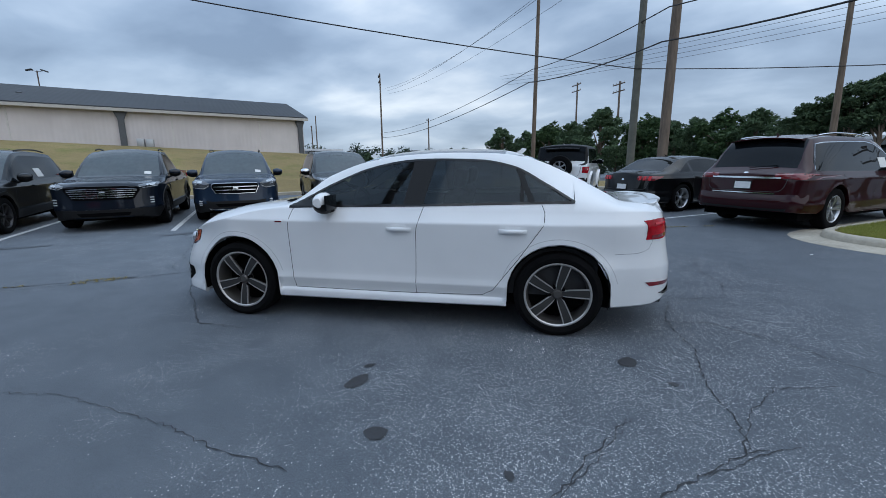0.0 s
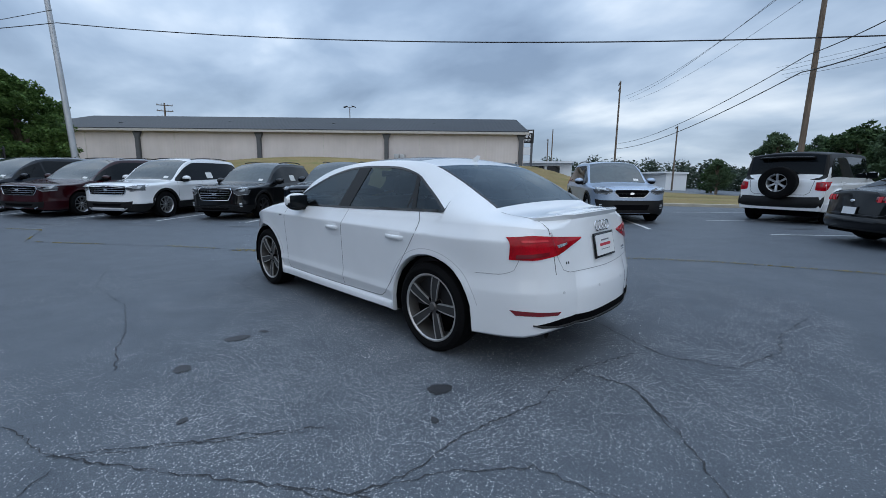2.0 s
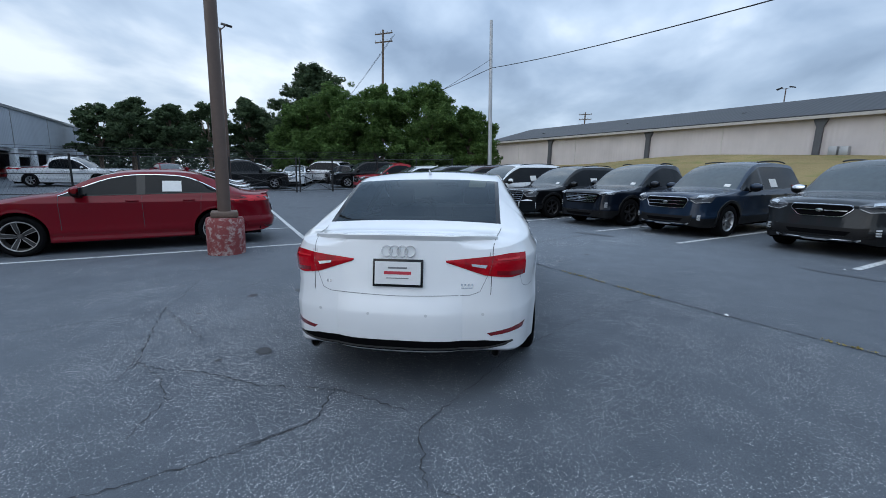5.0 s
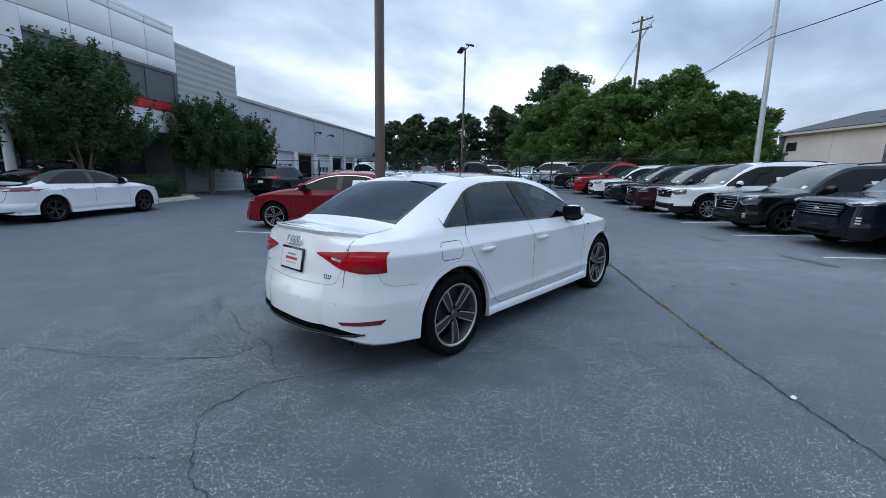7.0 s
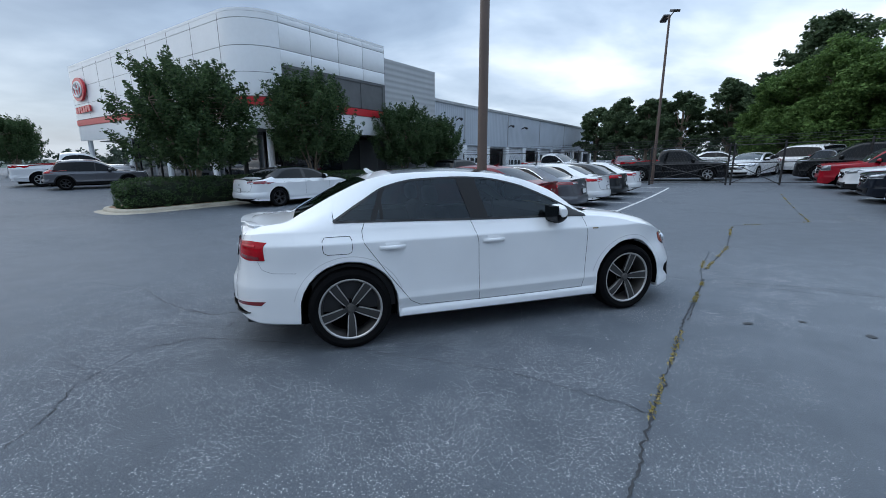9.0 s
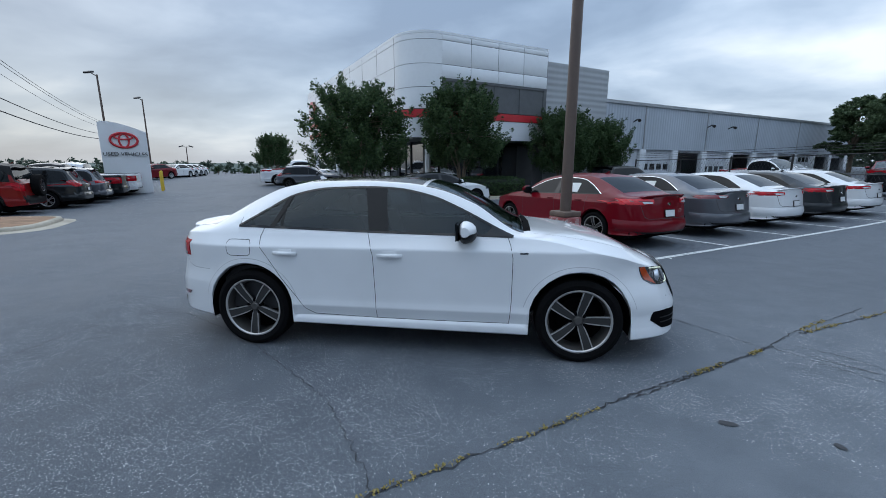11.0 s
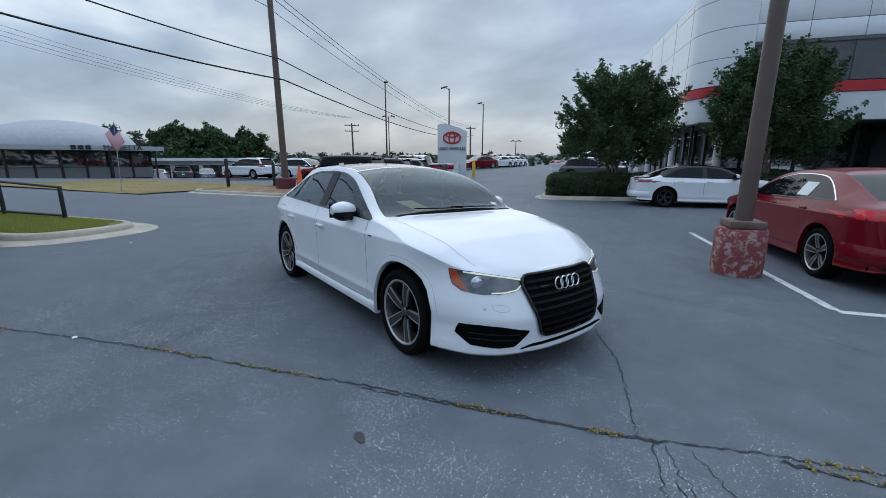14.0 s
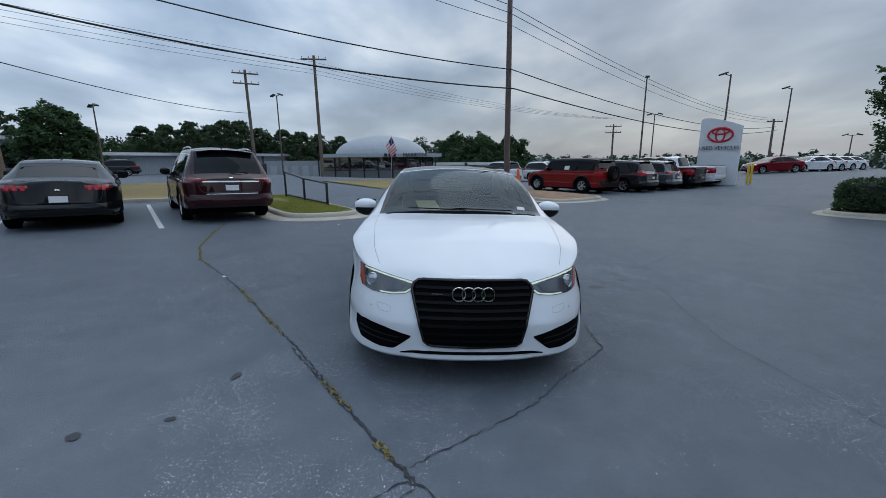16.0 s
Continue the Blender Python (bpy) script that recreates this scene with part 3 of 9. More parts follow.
def island(name, outline, rad, top_mat, label, apron=0.0, mound=0.0, turf=None):
    """A raised bed in lot plan (anticlockwise) with a concrete kerb round it and a rolled gutter apron."""
    pl = round_plan(outline, rad)
    inn = inset_plan(pl, 0.16)
    rings = []
    for off, up in ((0.0, -0.12), (0.0, 0.07), (0.03, 0.12), (0.06, 0.135), (0.16, 0.135), (0.165, 0.02)):
        rg = inset_plan(pl, off) if off else pl
        rings.append([(p[0], p[1], h_lot(*p) + up) for p in rg])
    bm = bmesh.new()
    ring_loft(bm, rings, True, False)
    base = tagged(new(name), label, "planting island", kind="structure")
    base.matrix_basis = LOT
    part("kerb", fix(bm), CONCRETE, base, "weathered concrete kerb", 50)
    if apron:
        bm = bmesh.new()
        ring_loft(bm, [[(p[0], p[1], h_lot(*p) + up) for p in (inset_plan(pl, -o) if o else pl)] for o, up in ((0.0, 0.03), (apron * 0.6, 0.014), (apron, 0.003))], True, False)
        part("gutter", fix(bm), CONCRETE, base, "pale concrete gutter apron", 50)
    bm = bmesh.new()
    cs, cd = sum(p[0] for p in inn) / len(inn), sum(p[1] for p in inn) / len(inn)
    rings = [[(cs + (p[0] - cs) * k, cd + (p[1] - cd) * k, h_lot(*p) + 0.12 + mound * (1 - k ** 3)) for p in inn] for k in (1.0, 0.85, 0.65, 0.4, 0.02)]
    ring_loft(bm, rings, True, True)
    bed = part("bed", fix(bm), top_mat, base)
    if turf is not None:
        bed.data.materials.append(GRASS)
        for f in bed.data.polygons:
            f.material_index = 1 if f.center.x > turf + 0.5 * math.sin(f.center.y * 2.1) else 0
    return pl


PENINSULA = [(6.65, -2.35), (13.6, -2.35), (13.6, -0.2), (6.65, -0.2)]
island("island_north", PENINSULA, 0.9, GRASS, "grass island with concrete kerb and pale gutter", 0.42)
island("island_east", [(6.3, -14.2), (6.3, -10.55), (15.0, -10.55), (15.0, -14.2)][::-1], 1.2, STRAW, "island with brown pine straw, turf and concrete kerb", 0.3, 0.16, turf=10.4)
island("island_hedge", [(-0.75, -13.55), (-13.4, -13.55), (-13.4, -16.0), (-0.75, -16.0)], 0.9, STRAW, "long planting bed with hedge and trees", 0.25)


def lawn(name, s0, s1, d0, d1, mat, label, step=1.5, up=0.05):
    ns, nd = max(2, int((s1 - s0) / step)), max(2, int((d1 - d0) / step))
    bm = sheet(lambda u, v: (u, v, h_lot(u, v) + up + 0.05 * noise.noise(Vector((u, v, 1)) * 0.3)), span(s0, s1, ns), span(d0, d1, nd))
    return solid(name, bm, mat, LOT, label, "lawn", kind="structure", angle=60)


def kerb_run(s0, d0, s1, d1):
    rings, n = [], max(2, int(math.hypot(s1 - s0, d1 - d0) / 2))
    ln = math.hypot(s1 - s0, d1 - d0)
    nx, ny = -(d1 - d0) / ln, (s1 - s0) / ln
    for i in range(n + 1):
        s, d = s0 + (s1 - s0) * i / n, d0 + (d1 - d0) * i / n
        z = h_lot(s, d)
        rings.append([(s + nx * o, d + ny * o, z + up) for o, up in ((0, -0.1), (0, 0.11), (0.03, 0.135), (0.15, 0.135), (0.15, -0.1))])
    bm = bmesh.new()
    ring_loft(bm, rings, True, True)
    solid("kerb", fix(bm), CONCRETE, LOT, "low weathered concrete kerb", "kerb", kind="structure", angle=50)


lawn("lawn_bank", -75, 13.4, 14.35, 52, GRASS_DRY, "sloping dry yellow-green grass bank")
lawn("lawn_roadside", 13.5, 27.0, -2.0, 60, GRASS_DRY, "flat strip of dry roadside grass")
lawn("lawn_corner", 15.0, 26.0, -17.0, -8.5, GRASS_DRY, "dry roadside grass")
kerb_run(-24, 14.2, 13.3, 14.2)
kerb_run(13.35, 14.2, 13.35, -0.2)


def grass_blades():
    """Short blades on the near grass island."""
    rng = np.random.default_rng(8)
    n = 42000
    s, d = 6.8 + rng.random(n) ** 1.3 * 6.6, -2.2 + rng.random(n) * 1.85
    keep = ~((s < 7.4) & ((d + 1.17) ** 2 / 0.75**2 + (s - 7.4) ** 2 / 0.55**2 > 1))
    s, d = s[keep], d[keep]
    z = np.array([h_lot(a, b) for a, b in zip(s, d)]) + 0.118
    a, tall = rng.random(len(s)) * 6.28, 0.02 + 0.035 * rng.random(len(s))
    ox, oy = np.cos(a) * 0.004, np.sin(a) * 0.004
    lx, ly = rng.normal(0, 0.014, len(s)), rng.normal(0, 0.014, len(s))
    v = np.stack([np.stack([s - ox, d - oy, z], 1), np.stack([s + ox, d + oy, z], 1), np.stack([s + lx, d + ly, z + tall], 1)], 1).reshape(-1, 3)
    ob = new("grass", tri_soup("grass", v.tolist(), np.arange(len(v)).reshape(-1, 3).tolist(), BLADE))
    ob.matrix_basis = LOT
    tagged(ob, "short yellowing grass on the kerbed island", "grass", kind="stuff")


BLADE = leaf_mat("grass blades", (0.19, 0.24, 0.05), (0.40, 0.38, 0.11))
grass_blades()


# ---- warehouse on the bank ----
CREAM = siding("cream metal cladding", (0.66, 0.61, 0.60), 0.30, 0.35)
ROOF_GREY = siding("dark grey metal roof", (0.055, 0.058, 0.062), 0.4, 0.4, spec=0.08)
TRIM_GREY = plain("dark grey trim", (0.085, 0.09, 0.1), 0.6)


def warehouse():
    d0, s0, s1, z0, ze, zr = 38.0, -47.8, 3.2, 1.8, 6.3, 8.85
    w = thing("warehouse", LOT @ Matrix.Translation((3.2, 38.0, 0)) @ pose(0, 0, 0, 0, 0, 6.3) @ Matrix.Translation((-3.2, -38.0, 0)), "long cream metal warehouse with dark grey roof above a grass bank", "building")
    bm = bmesh.new()
    box(bm, s0, d0, z0, s1, d0 + 0.25, ze)
    part("wall", bm, CREAM, w, angle=None)
    dr = d0 + 9.0
    for s in (s0, s1 - 0.25):
        bm = bmesh.new()
        v = [bm.verts.new(p) for p in ((s, d0 + 0.25, z0), (s, d0 + 18, z0), (s, d0 + 18, ze), (s, dr, zr - 0.1), (s, d0 + 0.25, ze), (s + 0.25, d0 + 0.25, z0), (s + 0.25, d0 + 18, z0), (s + 0.25, d0 + 18, ze), (s + 0.25, dr, zr - 0.1), (s + 0.25, d0 + 0.25, ze))]
        bm.faces.new(v[:5]), bm.faces.new(v[:4:-1])
        for i in range(5):
            j = (i + 1) % 5
            bm.faces.new((v[i], v[j], v[j + 5], v[i + 5]))
        part("gable_wall", fix(bm), CREAM, w, angle=None)
    bm = bmesh.new()
    ring_loft(bm, [[(s, d0 - 0.45, ze - 0.05), (s, dr, zr), (s, d0 + 18.4, ze - 0.05), (s, d0 + 18.4, ze + 0.2), (s, dr, zr + 0.25), (s, d0 - 0.45, ze + 0.2)] for s in (s0 - 0.4, s1 + 0.4)])
    part("roof", fix(bm), ROOF_GREY, w, angle=None)
    bm = boxed(s0 - 0.4, d0 - 0.6, ze - 0.12, s1 + 0.4, d0 - 0.45, ze + 0.1)
    part("gutter", bm, plain("pale gutter", (0.45, 0.43, 0.40), 0.6), w, angle=None)
    for k, s in enumerate((-47.5, -35.9, -23.4, -10.5, 2.9)):
        bm = bmesh.new()
        ring_loft(bm, [[(s - a, d0 - 0.28, z), (s + a, d0 - 0.28, z), (s + a, d0 - 0.004, z), (s - a, d0 - 0.004, z)] for z, a in ((z0, 0.2), (ze - 0.7, 0.2), (ze - 0.13, 0.42))])
        part("downpipe", fix(bm), TRIM_GREY, w, "dark grey pier with flared head", angle=None)
    for s in (-41.5, -32.2, -16.9, -7.2, -0.6):
        part("wall_joint", boxed(s - 0.05, d0 - 0.05, z0, s + 0.05, d0 - 0.004, ze - 0.13), plain("pale joint strip", (0.62, 0.59, 0.56), 0.6), w, angle=None)
    for s, dd, z in ((-40.0, 3.0, 7.05), (-29.0, 5.0, 7.55), (-17.0, 4.0, 7.3), (-6.0, 5.0, 7.55)):
        part("roof_vent", lathe(bmesh.new(), [(0, 0.5), (0.2, 0.45), (0.2, 0.3), (0.12, 0.3), (0.12, -0.4)], 10, m=Matrix.Translation((s, d0 + dd, z))), TRIM_GREY, w)
    part("window", boxed(-46.9, d0 - 0.06, 4.5, -45.6, d0 - 0.004, 5.4), plain("dark office glass", (0.02, 0.025, 0.03), 0.08, spec=0.8), w, angle=None)
    for s in (-9.2, -8.6):
        g = h_lot(s, 35.8)
        solid("air_conditioner", boxed(s - 0.24, 35.55, g - 0.1, s + 0.24, 36.05, g + 0.62, bevel=0.03), STEEL, LOT, "grey outdoor air conditioner beside the warehouse wall", "air conditioner", "condensers")


warehouse()


# ---- dealership ----
PANEL = plain("pale grey composite panel", (0.74, 0.76, 0.78), 0.34, 0.10, vary=0.05, scale=1.0)
PANEL_WHITE = plain("white composite panel", (0.70, 0.71, 0.72), 0.4, vary=0.04, scale=1.0)
RED_BAND = plain("red signal band", (0.50, 0.02, 0.03), 0.35, vary=0.06)
SHOW_GLASS = plain("coated showroom glass", (0.014, 0.018, 0.022), 0.03, vary=0.2, scale=0.6, spec=0.5)
SHOW_GLASS.node_tree.nodes["Principled BSDF"].inputs["IOR"].default_value = 2.7
DARK_GLASS = plain("dark showroom glass", (0.012, 0.015, 0.018), 0.05, vary=0.3, scale=0.6, spec=0.9)
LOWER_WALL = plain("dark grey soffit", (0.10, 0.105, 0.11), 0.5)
CORRUGATED = siding("pale blue-grey ribbed cladding", (0.44, 0.48, 0.53), 0.28, 0.45)
BLOCK = siding("ribbed grey parapet cladding", (0.40, 0.415, 0.43), 0.35, 0.5, 2)


def plan_wall(path, z0, z1, thick=0.25):
    """An upright wall along a plan path (thickness to its left)."""
    inn = []
    for i in range(len(path)):
        a, b = Vector(path[max(0, i - 1)]), Vector(path[min(len(path) - 1, i + 1)])
        w = (b - a).normalized()
        inn.append((path[i][0] - w.y * thick, path[i][1] + w.x * thick))
    bm = bmesh.new()
    ring_loft(bm, [[(p[0], p[1], z0), (p[0], p[1], z1), (q[0], q[1], z1), (q[0], q[1], z0)] for p, q in zip(path, inn)])
    return fix(bm)


def showroom():
    w = thing("dealership", LOT, "car dealership with pale panel facade, red band and rounded corner", "building")
    d0, s_r, s_c, s_e, d_far, R = -16.1, -15.6, -8.6, -6.75, -38.4, 1.85
    g = -0.6

    def east(d):
        return s_e + 0.041 * (d0 - R - d)

    arc = [(s_c + R * math.sin(a), d0 - R + R * math.cos(a)) for a in (radians(90) * k / 12 for k in range(13))]
    side = arc + [(east(d_far), d_far)]
    path = [(s_r, d0)] + side
    panel_cuts = [4.42, 5.48, 6.61, 7.75, 8.03]
    for z0, z1 in zip(panel_cuts, panel_cuts[1:]):
        part("facade_panel", plan_wall(side, z0 + 0.012, z1 - 0.012, -0.25), PANEL, w, angle=30)
    # the ribbon window opens the lower courses of the front
    for z0, z1 in ((5.95, 6.61), (6.61, 7.75), (7.75, 8.03)):
        for sa, sb in ((-15.6, -13.85), (-13.85, -12.1), (-12.1, -10.35), (-10.35, -8.6)):
            part("facade_panel", boxed(sa + 0.012, d0 - 0.25, z0 + 0.012, sb - 0.012, d0, z1 - 0.012, bevel=0.008), PANEL, w)
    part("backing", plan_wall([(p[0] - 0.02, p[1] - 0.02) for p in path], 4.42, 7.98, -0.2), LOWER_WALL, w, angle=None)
    part("parapet", plan_wall(path, 8.03, 8.15, -0.3), PANEL, w, angle=30)
    # ribbon window over the band
    part("window_frame", boxed(-15.5, d0 - 0.2, 5.82, -8.62, d0 + 0.03, 5.94), LOWER_WALL, w, angle=None)
    for i in range(4):
        sa = -15.4 + i * 1.74
        pane = part("window", boxed(sa + 0.05, d0 - 0.12, 4.45, sa + 1.69, d0 - 0.08, 5.82), SHOW_GLASS, w, "dark upper showroom window", angle=None)
        part("mullion", boxed(sa - 0.05, d0 - 0.15, 4.43, sa + 0.05, d0 + 0.02, 5.82), LOWER_WALL, pane, angle=None)
    # red band and the pale fascia under it
    part("red_band", plan_wall([(p[0] + (0.05 if p[0] > s_c else 0), p[1] + 0.05) for p in path], 4.0, 4.38, -0.3), RED_BAND, w, angle=30)
    part("fascia", plan_wall(path, 2.95, 3.98, -0.25), PANEL, w, "pale curved fascia", angle=30)
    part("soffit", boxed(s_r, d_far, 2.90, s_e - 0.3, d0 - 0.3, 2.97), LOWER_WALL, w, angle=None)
    # glazed ground floor set back under the fascia
    dg = d0 - 1.6
    part("glazing", boxed(s_r + 0.1, dg - 0.06, g + 0.25, s_e - 1.6, dg, 2.92), SHOW_GLASS, w, "dark showroom glazing", angle=None)
    part("glazing", boxed(s_e - 1.66, d_far, g + 0.25, s_e - 1.6, dg, 2.92), SHOW_GLASS, w, "dark showroom glazing", angle=None)
    for i in range(5):
        s = s_r + 0.2 + i * 2.05
        part("mullion", boxed(s - 0.05, dg - 0.02, g, s + 0.05, dg + 0.06, 2.92), BLACK_STEEL, w, angle=None)
    for i in range(10):
        d = dg - i * 1.9
        part("mullion", boxed(s_e - 1.64, d - 0.05, g, s_e - 1.54, d + 0.05, 2.92), BLACK_STEEL, w, angle=None)
    part("plinth", boxed(s_r, d_far, g, s_e - 1.55, dg + 0.06, g + 0.3), CONCRETE_GREY, w, angle=None)
    for s, d in ((s_e - 0.3, d0 - 4.2), (s_e - 0.1, -25.5), (s_e + 0.1, -31.0), (s_e + 0.4, d_far + 0.4), (s_c + 0.6, d0 - 0.5)):
        part("column", lathe(bmesh.new(), [(0.16, g), (0.16, 2.95)], 14, m=Matrix.Translation((s, d, 0))), PANEL, w, "slim round column")
    part("pier", boxed(s_r, d0 - 1.7, g, s_r + 0.8, d0 - 0.05, 2.72), LOWER_WALL, w, "dark pier", angle=None)
    # blank logo and name shapes on the east face
    at = east(-36.6) + 0.02
    bm = lathe(bmesh.new(), [(0.0, 0.0), (1.35, 0.0), (1.35, 0.14), (0.0, 0.14)], 28, "x", m=Matrix.Translation((at, -36.65, 6.42)) @ Matrix.Diagonal((1, 1, 0.58, 1)))
    em = part("emblem", fix(bm), RED_BAND, w, "red round emblem")
    for ry, rz, oz in ((0.95, 0.50, 0.0), (0.34, 0.48, 0.0), (0.66, 0.22, 0.26)):
        pts = [(at + 0.155, -36.65 + ry * math.cos(a), 6.42 + oz + rz * math.sin(a)) for a in (2 * math.pi * k / 24 for k in range(25))]
        part("emblem_ring", tube(bmesh.new(), pts, 0.06, 6), PANEL_WHITE, em)
    for i in range(6):
        part("sign_bar", boxed(at, -38.1 + i * 0.56, 4.85, at + 0.1, -37.68 + i * 0.56, 5.28), RED_BAND, w, "red block letters without text", angle=None)
    letters("USED VEHICLES", 0.66, 0.04, BLACK_STEEL, Matrix.Translation((east(-27.4) + 0.06, -27.4, 4.98)) @ pose(0, 0, 0, 90, 0, 87.6), w, label="dark raised sign letters")
    joint = plain("dark panel joint", (0.06, 0.062, 0.066), 0.8)
    for k in range(8):
        d = d0 - R - 0.05 - 2.5 * k
        for z0, z1 in zip(panel_cuts, panel_cuts[1:]):
            part("panel_joint", boxed(east(d) - 0.05, d - 0.014, z0 + 0.012, east(d) + 0.004, d + 0.014, z1 - 0.012), joint, w, angle=None)
    # ribbed block behind, and the service wing
    part("rear_block", boxed(-21.3, d0 - 12, g, -15.62, d0 - 0.5, 7.65), BLOCK, w, "ribbed grey parapet block", angle=None)
    part("main_roof", boxed(-15.6, d_far + 0.3, 7.6, -8.6, d0 - 0.3, 7.8), LOWER_WALL, w, angle=None)


def service_wing():
    w = thing("service_wing", LOT, "long pale blue-grey metal service wing with open garage doors", "building")
    d0, s0, s1, g, zt = -16.9, -62.0, -21.32, -0.5, 5.75
    part("upper_wall", boxed(s0, d0 - 0.3, 2.72, s1, d0, zt), CORRUGATED, w, angle=None)
    part("eaves_trim", boxed(s0 - 0.1, d0 - 0.35, zt, s1, d0 + 0.1, zt + 0.2), STEEL, w, angle=None)
    part("back_wall", boxed(s0, d0 - 12.3, g, s1, d0 - 12, zt), CORRUGATED, w, angle=None)
    part("end_wall", boxed(s0, d0 - 12, g, s0 + 0.3, d0 - 0.3, zt), CORRUGATED, w, angle=None)
    part("roof", boxed(s0, d0 - 12.3, zt + 0.004, s1, d0 - 0.35, zt + 0.15), STEEL, w, angle=None)
    part("floor", boxed(s0, d0 - 12, g, s1, d0 - 0.3, g + 0.45), CONCRETE_GREY, w, angle=None)
    white, door = plain("white pilaster", (0.62, 0.64, 0.66), 0.5), plain("white sectional door", (0.55, 0.57, 0.6), 0.5)
    red = plain("red tool cabinet", (0.4, 0.03, 0.03), 0.4)
    n, step = 10, 3.85
    for i in range(n + 1):
        s = s1 - 0.6 - i * step
        part("pilaster", boxed(s - 0.32, d0 - 0.32, g, s + 0.32, d0 + 0.06, 2.715, bevel=0.01), white, w)
        part("joint", boxed(s - 0.05, d0 + 0.002, 2.75, s + 0.05, d0 + 0.03, zt), STEEL, w, angle=None) if i % 2 else None
        if i == n:
            continue
        a, b = s - step + 0.33, s - 0.33
        low = (0.3, 0.5, 2.55, 0.3, 2.5, 2.1, 2.5, 1.2, 2.5, 2.4)[i]
        dr = part("garage_door", boxed(a, d0 - 0.28, low, b, d0 - 0.2, 2.71), door, w, "sectional white garage door", angle=None)
        if low < 1.5:
            for k in range(4):
                part("door_pane", boxed(a + 0.15 + k * (b - a) / 4, d0 - 0.195, low + 0.75, a + (k + 1) * (b - a) / 4 - 0.1, d0 - 0.185, low + 1.2), DARK_GLASS, dr, angle=None)
        else:
            part("tool_cabinet", boxed(a + 0.4, d0 - 2.2, g + 0.45, a + 0.9, d0 - 1.7, 1.1, bevel=0.02), red, w, "red tool cabinet in the open bay")
    for s in (-24.5, -33.5, -36.5):
        part("wall_lamp", tube(bmesh.new(), [(s, d0, 4.6), (s + 0.05, d0 + 0.35, 4.75), (s + 0.35, d0 + 0.75, 4.62)], [0.04, 0.05, 0.12], 8), BLACK_STEEL, w, "dark wall lamp on an arm")


showroom()
service_wing()


# ---- pylon sign ----
def pylon():
    w = thing("pylon_sign", upright(6.9, -27.7, 12) @ Matrix.Scale(0.84, 4), "white curved pylon sign with a red emblem", "sign")
    bm = bmesh.new()
    rings = []
    for i in range(13):
        u = i / 12
        x, bow = -1.35 + 2.7 * u, 0.12 * math.sin(math.pi * u)
        rings.append([(x, 0.16 + bow, 0), (x, 0.16 + bow, 4.35 + 0.62 * (1 - u)**0.5 * u + 0.55 * u), (x, -0.16 + bow, 4.35 + 0.62 * (1 - u)**0.5 * u + 0.55 * u), (x, -0.16 + bow, 0)])
    ring_loft(bm, rings)
    part("panel", fix(bm), PANEL_WHITE, w, "white curved sign panel")
    for ry, rz, oz in ((0.78, 0.5, 0.0), (0.28, 0.46, -0.02), (0.52, 0.19, 0.25)):
        pts = [(ry * math.cos(a), 0.31, 3.75 + oz + rz * math.sin(a)) for a in (2 * math.pi * k / 28 for k in range(29))]
        part("emblem_ring", tube(bmesh.new(), pts, 0.075 if ry > 0.6 else 0.06, 8), RED_BAND, w)
    letters("USED VEHICLES", 0.37, 0.02, plain("dark sign lettering", (0.05, 0.05, 0.055), 0.5), Matrix.Translation((0, 0.31, 2.78)) @ pose(0, 0, 0, 90, 0, 180), w, label="dark raised sign letters")


pylon()


# ---- near lamp post and other posts ----
def lamp_near():
    w = thing("lamp_post", upright(-4.02, -2.25), "brown steel lamp post on a chipped red concrete base", "lamp post")
    part("base", fix(lathe(bmesh.new(), [(0, -0.1), (0.30, -0.1), (0.305, 0.3), (0.30, 0.60), (0.275, 0.635), (0, 0.64)], 40)), RED_BASE, w, "round concrete base with chipped red paint")
    part("base_cover", boxed(-0.21, -0.21, 0.64, 0.21, 0.21, 0.74, bevel=0.02), plain("rusted cover plate", (0.13, 0.09, 0.07), 0.7, vary=0.3), w, "square rusted base cover")
    part("shaft", lathe(bmesh.new(), [(0.105, 0.74), (0.10, 2.0), (0.085, 10.2)], 24), BROWN_POLE, w, "tapered brown shaft")
    part("arm", tube(bmesh.new(), [(-0.6, 0, 10.2), (0.6, 0, 10.2)], 0.04), BROWN_POLE, w)
    for k in (-1, 1):
        part("lamp_head", boxed(k * 0.9 - 0.35, -0.2, 10.1, k * 0.9 + 0.35, 0.2, 10.28, bevel=0.03), BROWN_POLE, w)


lamp_near()


def lot_lamp(s, d, tall, turn=0, heads=2, label="tall dark lamp post with flood heads"):
    w = thing("lamp_post", upright(s, d, turn), label, "lamp post", "car park lamps")
    part("shaft", lathe(bmesh.new(), [(0.09, -0.3), (0.055, tall)], 12), BROWN_POLE, w)
    for k in ((-1, 1) if heads == 2 else (1,)):
        part("arm", tube(bmesh.new(), [(0, 0, tall - 0.1), (k * 0.45, 0, tall)], 0.03, 6), BROWN_POLE, w)
        part("lamp_head", box(bmesh.new(), -0.28, -0.17, -0.05, 0.28, 0.17, 0.07, bevel=0.02, m=Matrix.Translation((k * 0.62, 0, tall + 0.02)) @ pose(0, 0, 0, 0, k * 18, 0)), BLACK_STEEL, w)
    return w


lot_lamp(-22.85, -2.0, 8.9, 30)
lot_lamp(15.4, -34.3, 8.6, 120, 1)
lot_lamp(8.9, -34.0, 7.7, 60, 1)
lot_lamp(8.2, -47.0, 7.6, 60, 1)
lot_lamp(-21.2, 55.2, 8.3, 0)


